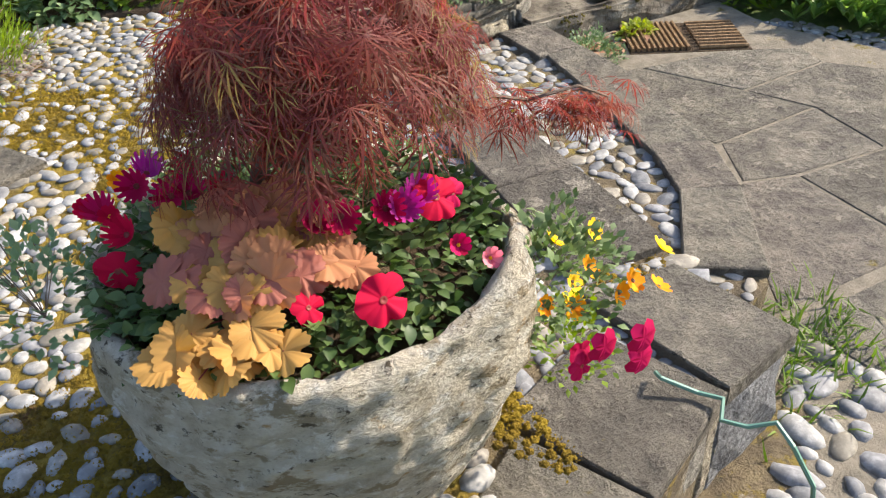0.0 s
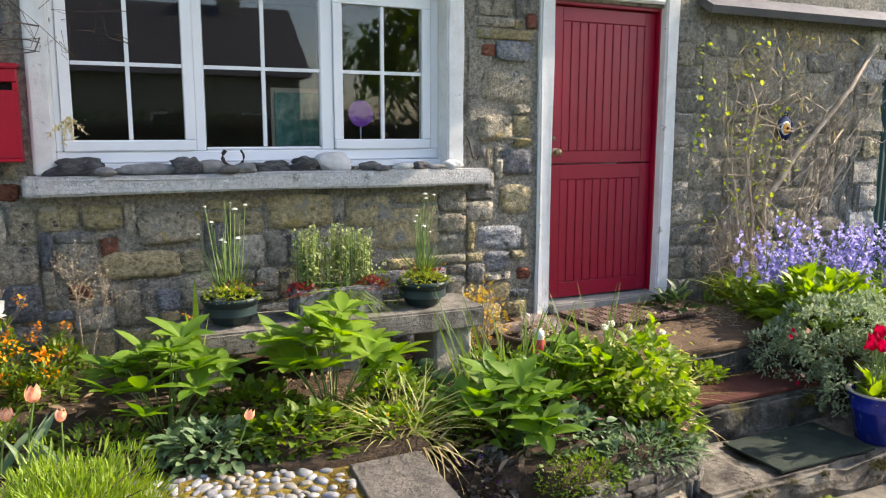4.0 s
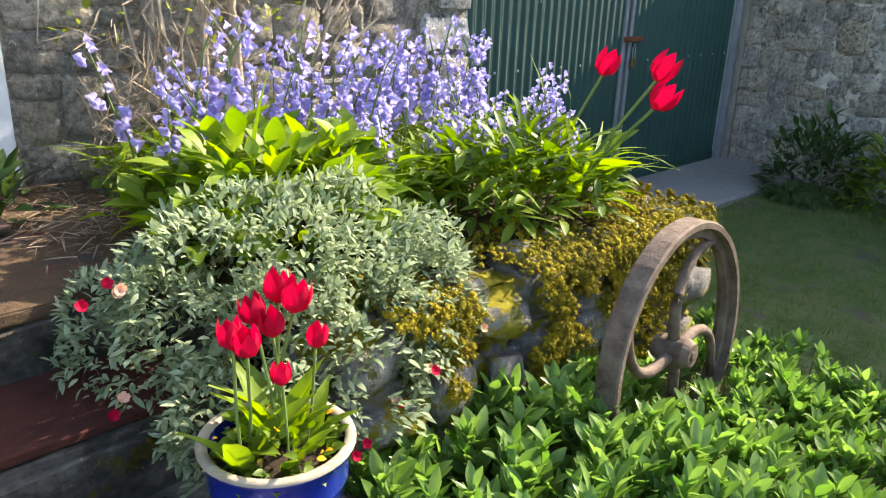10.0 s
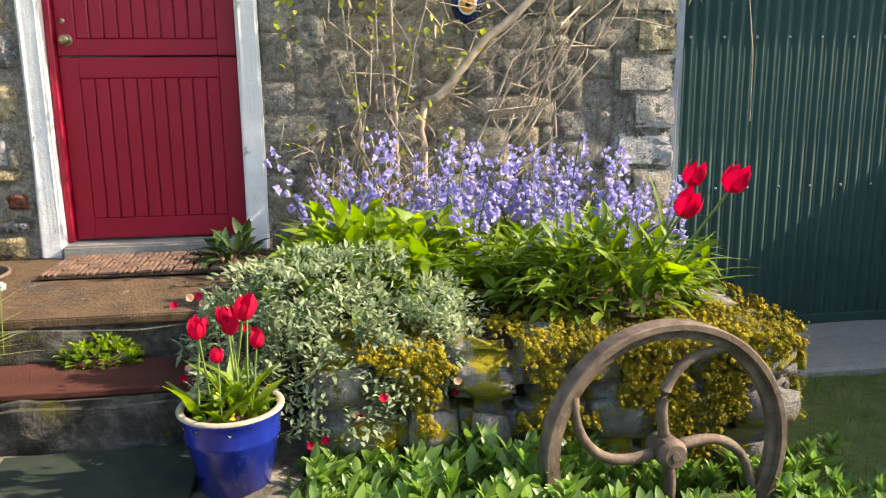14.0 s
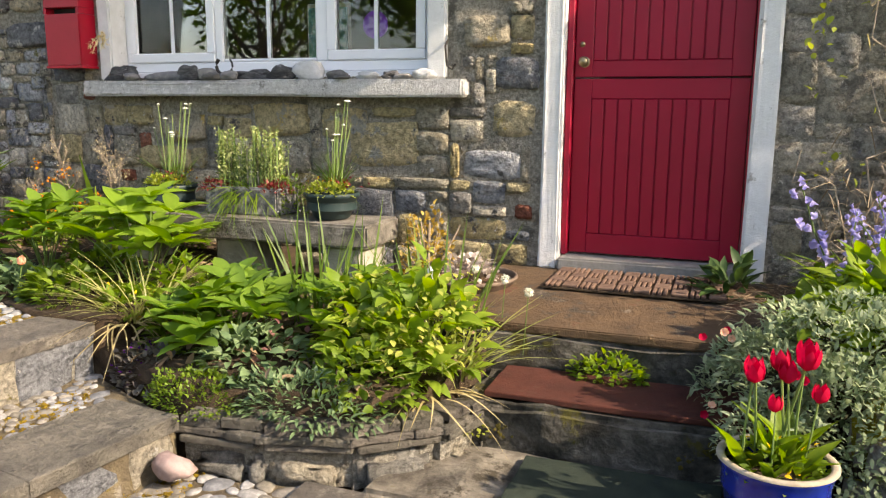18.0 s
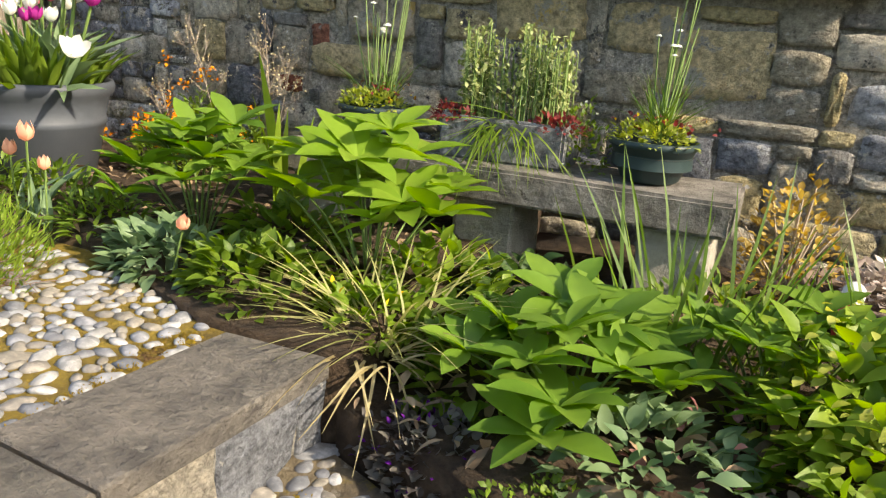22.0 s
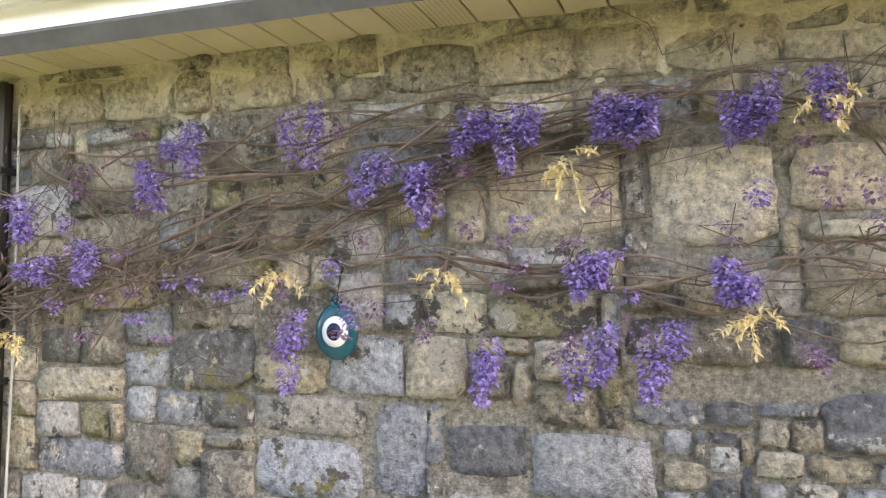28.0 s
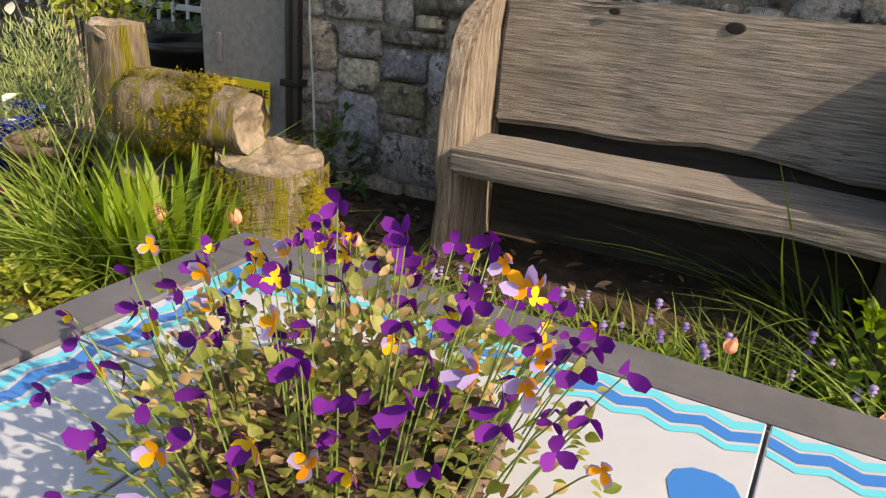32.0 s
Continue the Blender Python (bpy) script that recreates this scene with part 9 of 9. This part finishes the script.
# quoins at the barn end
for k in range(13):
    w, h = (0.34, 0.21) if k % 2 else (0.24, 0.21)
    o = part("quoin", rough_up(box(WALLX1 - w, WALLX1 + 0.012, WY - 0.025, WY + 0.3, -0.64 + k * 0.218, -0.64 + k * 0.218 + h, 0.02, 2), 0.012, 6, 2, k), M_RUB, wall_ob)
st = rubble(0, RWLEN, -0.75, RWTOP, rr, 0.062, (), 5, 4, 0.12)
lay(rwall_ob, st, None, RWM, M_YARD, M_YARD, proud=1.3)
mortar_skin("mortar", 0, RWLEN, -0.75, RWTOP, 0.035, RWM, -0.006, 0.036, mat("pale_yard_mortar", [(0.48, 0.445, 0.375), (0.68, 0.64, 0.55), (0.82, 0.78, 0.69)], 7, 12, 0.95, 1.0, 30, [((0.20, 0.19, 0.165), 9, 0.575), ((0.32, 0.30, 0.255), 2.2, 0.56), ((0.12, 0.115, 0.10), 16, 0.60)], dist=0.04, contrast=(0.38, 0.62)), rwall_ob, (), 2.0)
tagged(part("wall_coping", rough_up(box(0, RWLEN, -0.03, 0.55, RWTOP, RWTOP + 0.08, 0.02), 0.015, 3, 5), M_RISER), "rough stone coping on the yard wall", "coping", "", "structure").matrix_basis = RWM


# ---- flags, risers, bed wall ----
def flag(name, poly, z, t, material, parent, seed):
    bm = prism(poly, z - t, z)
    bmesh.ops.bevel(bm, geom=[e for e in bm.edges if e.verts[0].co.z > z - 1e-4 and e.verts[1].co.z > z - 1e-4], offset=0.005, segments=1, affect="EDGES")
    for v in bm.verts:
        v.co.z += 0.003 * noise.noise(Vector((v.co.x * 5, v.co.y * 5, seed)))
    return part(name, bm, material, parent)


paving = empty("paving", (0, 0, 0), "grey slate flagstones edging the pebble terraces", "paving", "", "structure")
rr = random.Random(4)


def band(path, width, z, t, step):
    """Flags along an edge line; the width lies on the uphill side."""
    pts = [Vector((x, y, 0)) for x, y in path]
    segs = []
    for a, b in zip(pts, pts[1:]):
        n = max(1, round((b - a).length / step))
        segs += [a.lerp(b, k / n) for k in range(n)]
    segs.append(pts[-1])
    for i, (a, b) in enumerate(zip(segs, segs[1:])):
        d = (b - a).normalized()
        nrm = Vector((-d.y, d.x, 0))
        w0, w1 = width * rr.uniform(0.85, 1.15), width * rr.uniform(0.85, 1.15)
        g = 0.0015
        flag("flag", [tuple((a + d * g)[:2]), tuple((b - d * g)[:2]), tuple((b - d * g + nrm * w1)[:2]), tuple((a + d * g + nrm * w0)[:2])], z, t, M_FLAG, paving, i)


band([(0.71, 1.27), (0.752, 2.055)], 0.36, -0.01, 0.055, 0.50)
for k, poly in enumerate(([(0.66, 3.72), (0.98, 3.73), (0.93, 3.05), (0.60, 3.08)][::-1], [(0.60, 3.07), (0.44, 2.89), (0.33, 2.70), (0.55, 2.66), (0.845, 2.65), (0.93, 3.04)], [(0.55, 2.65), (0.45, 2.56), (0.50, 2.28), (0.76, 2.20), (0.77, 2.33), (0.845, 2.64)], [(0.30, 2.27), (0.28, 2.12), (0.752, 2.06), (0.757, 2.19), (0.49, 2.27)])):
    flag("flag", poly, -0.01, 0.055, M_FLAG, paving, k + 90)
band([(0.46, 0.50), (0.79, 0.66), (1.14, 0.80)], 0.34, -0.21, 0.06, 0.42)
band([(1.145, 0.80), (1.45, 0.86)], 0.42, -0.21, 0.06, 0.35)
band([(1.44, 1.32), (1.47, 1.84), (1.51, 2.36), (1.60, 2.8), (1.68, 3.40)], 0.34, -0.21, 0.06, 0.46)
band([(1.80, 1.22), (2.10, 1.63), (2.26, 1.95), (2.43, 2.65), (2.45, 3.45)], 0.25, -0.41, 0.06, 0.5)
for k, poly in enumerate(([(-0.86, 2.88), (-0.41, 2.37), (-0.12, 2.52), (-0.32, 2.86)], [(-1.20, 2.00), (-0.75, 1.65), (-0.45, 1.85), (-0.86, 2.25)], [(-2.3, 3.42), (-1.64, 3.46), (-1.17, 3.60), (-1.14, 3.89), (-2.3, 3.86)], [(-3.4, 3.5), (-2.35, 3.52), (-2.35, 3.92), (-3.4, 4.0)],
                          [(-2.6, 2.6), (-1.9, 2.5), (-1.8, 2.95), (-2.5, 3.1)], [(-1.75, 2.60), (-0.96, 2.57), (-1.08, 2.98), (-1.75, 3.05)])):
    flag("flag", poly, 0.0, 0.05, M_FLAG, paving, k + 30)
for k, poly in enumerate(([(1.85, 1.18), (2.54, 1.15), (2.57, 1.74), (2.34, 1.82), (2.14, 1.62)], [(2.36, 1.83), (2.58, 1.75), (3.06, 1.69), (3.13, 2.11), (2.52, 2.11)], [(2.555, 1.15), (3.35, 1.25), (3.5, 1.70), (3.07, 1.68), (2.585, 1.73)], [(2.50, 2.12), (3.13, 2.125), (3.00, 2.44), (2.76, 2.95), (2.47, 2.98)], [(3.14, 2.11), (3.07, 1.70), (3.50, 1.72), (3.78, 2.2), (3.60, 2.44), (3.015, 2.43)], [(3.01, 2.445), (3.60, 2.455), (3.66, 2.65), (3.30, 2.85), (2.78, 2.94)],
                          [(1.9, 0.5), (2.6, 0.45), (2.6, 1.1), (1.85, 1.12)], [(2.65, 0.45), (3.4, 0.6), (3.4, 1.2), (2.65, 1.1)])):
    flag("flag", poly, -0.585, 0.05, M_FLAG, paving, k + 60)


def riser(path, z0, z1, parent, step=0.24, m=None, thick=0.05):
    pts = [Vector((x, y, 0)) for x, y in path]
    for a, b in zip(pts, pts[1:]):
        d = (b - a).normalized()
        ln = (b - a).length
        s = 0.0
        o = part("mortar", rough_up(box(-0.01, ln + 0.01, -thick + 0.012, 0.06, 0.004, z1 - z0 - 0.004), 0.008, 7, 5, a.x), M_MORTAR, parent)
        o.matrix_basis = Matrix.Translation(a + Vector((0, 0, z0))) @ Matrix.Rotation(math.atan2(d.y, d.x), 4, "Z")
        while s < ln - 0.03:
            w = min(rr.uniform(step * 0.6, step * 1.4), ln - s)
            bm = rough_up(box(0, w - 0.006, -thick, 0.06, 0, z1 - z0, 0.007, 1), 0.011, 9, 2, s + a.x * 7)
            o = part("riser_stone", bm, m or M_RUB, parent)
            o.matrix_basis = Matrix.Translation((a + d * s) + Vector((0, 0, z0))) @ Matrix.Rotation(math.atan2(d.y, d.x), 4, "Z")
            s += w


M_RIS = stone_mat("riser_rubble", [(0.35, 0.315, 0.25), (0.43, 0.385, 0.305), (0.26, 0.25, 0.225), (0.44, 0.395, 0.31), (0.24, 0.25, 0.27)], False, [((0.20, 0.17, 0.06), 6, 0.63), ((0.55, 0.53, 0.48), 11, 0.62)])
rs = empty("risers", (0, 0, 0), "pale rough stones facing the terrace steps", "riser", "", "structure")
riser([(0.67, 1.25), (0.73, 2.35), (0.89, 3.0), (0.94, 3.72)], -0.25, -0.066, rs, 0.26, M_RIS, 0.03)
riser([(0.45, 0.54), (0.78, 0.69), (1.13, 0.83), (1.43, 0.89)], -0.62, -0.275, rs, 0.3, M_RIS, 0.03)
riser([(1.42, 0.9), (1.42, 1.3), (1.48, 2.36), (1.64, 3.40)], -0.46, -0.275, rs, 0.3, M_RIS, 0.02)
riser([(1.78, 1.25), (2.08, 1.63), (2.24, 1.95), (2.41, 2.65), (2.43, 3.45)], -0.63, -0.475, rs, 0.3, M_RIS, 0.02)
BW = [(1.68, 3.44), (2.02, 3.47), (2.34, 3.56), (2.60, 3.78), (2.70, 4.04)]
pts = [Vector((x, y, 0)) for x, y in BW]
for a, b in zip(pts, pts[1:]):
    d = (b - a).normalized()
    ln = (b - a).length
    at = Matrix.Translation(a) @ Matrix.Rotation(math.atan2(d.y, d.x), 4, "Z")
    part("mortar", rough_up(box(-0.01, ln + 0.01, 0.004, 0.09, -0.47, -0.25), 0.012, 7, 5, a.x), M_MORTAR, rs).matrix_basis = at
    q = 0.0
    while q < ln - 0.05:      # rounded field stones at the foot
        w = min(rr.uniform(0.14, 0.30), ln - q)
        h = rr.uniform(0.10, 0.155)
        part("field_stone", rough_up(box(q + 0.006, q + w - 0.006, -0.045, 0.05, -0.465, -0.465 + h, 0.035, 2), 0.018, 8, 2, q + a.x * 3), M_RIS, rs, smooth=True).matrix_basis = at
        q += w
    for k, z in enumerate((-0.312, -0.281)):      # thin slates laid flat
        q = -0.03 * k
        while q < ln - 0.06:
            w = min(rr.uniform(0.16, 0.36), ln - q)
            part("slate_course", rough_up(box(q, q + w - 0.006, -0.040 - rr.uniform(0, 0.018), 0.10, z, z + rr.uniform(0.022, 0.029), 0.004), 0.006, 9, 2, q + z), M_FLAG, rs).matrix_basis = at
            q += w
for a, b in zip(pts, pts[1:]):
    d = (b - a).normalized()
    nrm = Vector((-d.y, d.x, 0))
    for q in range(2):
        p, r = a.lerp(b, q / 2), a.lerp(b, (q + 1) / 2)
        flag("coping_flag", [tuple((p - nrm * 0.035)[:2]), tuple((r - d * 0.008 - nrm * 0.03)[:2]), tuple((r - d * 0.008 + nrm * 0.15)[:2]), tuple((p + nrm * 0.16)[:2])], -0.212 + rr.uniform(-0.008, 0.008), 0.038, M_FLAG, paving, q + p.x)

# ---- pebbles ----
def pebble_shape(seed):
    bm = bmesh.new()
    bmesh.ops.create_icosphere(bm, subdivisions=2, radius=1.0)
    for v in bm.verts:
        v.co *= 1 + 0.30 * noise.noise(v.co * 1.3 + Vector((seed * 5, seed, 2))) + 0.10 * noise.noise(v.co * 3.1 + Vector((seed, 3, 2)))
    V = [tuple(v.co) for v in bm.verts]
    bm.verts.index_update()
    F = [tuple(v.index for v in f.verts) for f in bm.faces if f.calc_center_median().z > -0.45]
    bm.free()
    return np.array(V), F


PTINT = [(0.46, 0.455, 0.44), (0.40, 0.36, 0.30), (0.58, 0.57, 0.55), (0.33, 0.33, 0.335), (0.47, 0.42, 0.34), (0.60, 0.59, 0.565), (0.30, 0.305, 0.315), (0.54, 0.52, 0.48), (0.38, 0.34, 0.27), (0.42, 0.42, 0.43)]
PSP = [((0.20, 0.155, 0.06), 9, 0.66), ((0.34, 0.325, 0.30), 12, 0.62)]
PTINT = [tuple(q * f for q, f in zip(c, (0.47, 0.48, 0.50))) for c in PTINT]
M_PEB, M_PEBJ = stone_mat("terrace_pebble", PTINT, False, PSP), stone_mat("terrace_pebble_joined", PTINT, True, PSP)
for m in (M_PEB, M_PEBJ):
    m.node_tree.nodes["Principled BSDF"].inputs["Roughness"].default_value = 0.6
    m.node_tree.nodes["Bump"].inputs["Strength"].default_value = 0.12
    m.node_tree.nodes["Noise Texture"].inputs["Roughness"].default_value = 0.6
    m.node_tree.nodes["Color Ramp"].color_ramp.elements[0].color = (0.75, 0.75, 0.75, 1)
PSH = [pebble_shape(s) for s in range(8)]


flag_boxes = []
for o in paving.children:
    vs = [v.co for v in o.data.vertices if v.co.z > -10]
    k = len(vs)
    lo = sorted({(round(v.x, 3), round(v.y, 3)) for v in vs}, key=lambda q: 0)
    cx, cy = sum(v.x for v in vs) / k, sum(v.y for v in vs) / k
    ring = sorted(lo, key=lambda q: math.atan2(q[1] - cy, q[0] - cx))
    ring = [q for q in ring]
    flag_boxes.append((sum(v.z for v in vs) / k, ring, max(math.hypot(q[0] - cx, q[1] - cy) for q in ring), cx, cy))


def cobble(name, poly, z, size, near, label, density=1.0, flat=0.55, cap=300):
    """Pebbles set close together over an outline, clear of the flags."""
    par = empty(name, (0, 0, 0), label, "pebbles", "", "structure")
    xs, ys = [p[0] for p in poly], [p[1] for p in poly]
    meshes = []
    for V, F in PSH:
        me = bpy.data.meshes.new("pebble")
        me.from_pydata(V.tolist(), [], F)
        me.materials.append(M_PEB)
        me.polygons.foreach_set("use_smooth", [True] * len(me.polygons))
        meshes.append(me)
    taken = {}
    PV, PF = [], []
    made = k = 0
    area = (max(xs) - min(xs)) * (max(ys) - min(ys))
    for _ in range(int(area / (size * size) * 5.0 * density)):
        x, y = rr.uniform(min(xs), max(xs)), rr.uniform(min(ys), max(ys))
        s = size * rr.choice((0.6, 0.75, 0.9, 1.0, 1.15, 1.3)) * 0.5
        if not inside((x, y), poly):
            continue
        if size < 0.065 and x < 0.7 and noise.noise(Vector((x * 1.6, y * 1.6, 8))) > -0.06 and rr.random() < 0.80:
            continue
        g = (int(x / size), int(y / size))
        if any((x - a) ** 2 + (y - b) ** 2 < (s * 0.84 + c * 0.84) ** 2 for i in (-1, 0, 1) for j in (-1, 0, 1) for a, b, c in taken.get((g[0] + i, g[1] + j), ())):
            continue
        if any(abs(fz - z) < 0.12 and (x - cx) ** 2 + (y - cy) ** 2 < (fr + s) ** 2 and inside((x, y), ring) for fz, ring, fr, cx, cy in flag_boxes):
            continue
        taken.setdefault(g, []).append((x, y, s))
        M = Matrix.Translation((x, y, z - s * (0.30 if size < 0.1 else 0.1))) @ Euler((rr.uniform(-0.2, 0.2), rr.uniform(-0.2, 0.2), rr.uniform(0, 6.28))).to_matrix().to_4x4() @ Matrix.Diagonal((s * rr.uniform(1.15, 1.6), s * rr.uniform(0.8, 1.0), s * flat, 1))
        k += 1
        if near(x, y) and made < cap:
            made += 1
            o = new("pebble", meshes[k % 8])
            o.parent = par
            o.matrix_basis = M
        else:
            V, F = PSH[k % 8]
            Mn = np.array(M)
            b = len(PV) * len(V)
            PV.append(V @ Mn[:3, :3].T + Mn[:3, 3])
            PF += [tuple(q + b for q in f) for f in F]
    if PV:
        ob = mesh("pebbles", np.concatenate(PV).tolist(), PF, M_PEBJ, par, smooth=True)
        ob["kind"] = "stuff"
    return par


cobble("pebble_floor", [(-4.4, 0.3), (0.40, 0.62), (0.58, 1.02), (0.66, 1.3), (0.64, 3.72), (0.3, 3.85), (-0.3, 4.0), (-4.4, 3.9)], -0.02, 0.050, lambda x, y: -0.6 < x and 1.3 < y < 2.6, "white and grey pebbles set in mossy mortar", 1.6, 0.5)
cobble("pebble_floor", [(0.70, 0.95), (1.2, 0.85), (1.40, 1.0), (1.42, 1.3), (1.16, 2.0), (1.20, 2.4), (1.36, 3.36), (0.98, 3.68), (0.93, 3.0), (0.77, 2.35), (0.71, 1.2)], -0.238, 0.066, lambda x, y: True, "large pale pebbles of the middle terrace", 4.0, 0.38)
cobble("pebble_floor", [(1.43, 1.05), (1.72, 1.2), (2.0, 1.8), (2.2, 2.7), (2.22, 3.44), (1.66, 3.40), (1.48, 2.2)], -0.436, 0.078, lambda x, y: True, "large rounded pebbles of the lower terrace", 3.5, 0.36)
cobble("pebble_edging", [(3.60, 2.62), (3.80, 2.62), (4.0, 1.7), (4.5, 1.6), (4.35, 2.3), (3.95, 3.1), (3.7, 3.2), (3.3, 2.95)], -0.612, 0.06, lambda x, y: True, "rounded pebbles edging the lower flags", 2.5, 0.4)
cobble("pebble_edging", [(2.44, 3.0), (2.75, 2.9), (3.1, 2.95), (3.0, 3.1), (2.6, 3.2)], -0.612, 0.06, lambda x, y: True, "rounded pebbles edging the lower flags", 2.5, 0.4)
cobble("rockery", [(0.9, 0.1), (1.6, 0.2), (2.0, 0.9), (1.75, 1.15), (1.45, 0.75), (1.0, 0.55)], -0.585, 0.085, lambda x, y: True, "rough white stones and pebbles below the terrace edge", 1.5, 0.6)
tagged(mesh("rockery_earth", [(0.7, -0.4, -0.60), (2.2, -0.4, -0.61), (2.2, 1.2, -0.60), (1.45, 1.1, -0.585), (0.9, 0.7, -0.585)], [(0, 1, 2, 3, 4)], M_GRITBED), "mossy earth among the rough stones", "earth", "", "structure")
gr = empty("rough_grass", (1.72, 1.05, -0.60), "tuft of rough grass beside the terrace corner", "grass", "", "stuff")
P = np.stack([NR.normal(0, 0.16, 700), NR.normal(0, 0.12, 700), np.zeros(700)], 1)
leaves("blades", blade((0.05, 0.04, 0.002), 0.35, 0, 2), P, NR.normal(0, 0.6, P.shape) + (0, 0, 0.9), NR.uniform(0.05, 0.11, 700), G_GRASS, gr)
M_DARKMOSS = mat("dark_step_moss", [(0.035, 0.032, 0.008), (0.10, 0.085, 0.012), (0.19, 0.15, 0.018)], 9, 8, 0.95, 1.0, 90, dist=0.03)
sm = empty("step_moss", (0, 0, 0), "moss crusting the edges of the door steps", "moss", "", "stuff")
n = 1300
P = np.concatenate([np.stack([NR.uniform(2.42, 3.98, n), 3.455 + NR.normal(0, 0.012, n), -0.42 - np.abs(NR.normal(0, 0.06, n))], 1), np.stack([NR.uniform(2.62, 3.9, n), 3.945 + NR.normal(0, 0.010, n), -0.23 - np.abs(NR.normal(0, 0.05, n))], 1)])
P = P[np.array([noise.noise(Vector((p[0] * 7, p[1], p[2] * 9))) for p in P]) > 0.22]
tufts("moss_tuft", P, np.tile((0, -1.0, 0.5), (len(P), 1)) + NR.normal(0, 0.3, P.shape), 0.008, M_DARKMOSS, sm)
ms = empty("joint_moss", (0, 0, 0), "golden-green moss between the pebbles", "moss", "", "stuff")
P = np.concatenate([np.stack([NR.uniform(-2.0, 0.62, 42000), NR.uniform(0.7, 3.7, 42000), np.full(42000, -0.028)], 1), np.stack([NR.uniform(1.05, 1.4, 1200), NR.uniform(1.2, 3.5, 1200), np.full(1200, -0.243)], 1), np.stack([NR.uniform(1.55, 1.8, 900), NR.uniform(1.4, 3.4, 900), np.full(900, -0.443)], 1)])
keep = np.array([noise.noise(Vector((p[0] * 1.6, p[1] * 1.6, 8))) for p in P]) > -0.10
P = P[keep]
tufts("moss_tuft", P, np.tile((0, 0, 1.0), (len(P), 1)) + NR.normal(0, 0.2, P.shape), 0.010, mat("brown_gold_moss", [(0.12, 0.08, 0.012), (0.28, 0.185, 0.014), (0.42, 0.30, 0.02)], 5, 10, 0.95, 1.0, 90, [((0.16, 0.09, 0.04), 4, 0.58)], dist=0.03), ms)
tagged(part("hose", tube(wander((1.02, 0.92, -0.19), (1.12, 0.60, -0.19), 8, 0.06, 4) + [Vector((1.16, 0.55, -0.3)), Vector((1.18, 0.5, -0.58))], 0.006, 6), plain("green_cord", (0.12, 0.25, 0.2))), "thin green cord lying over the flags", "cord")
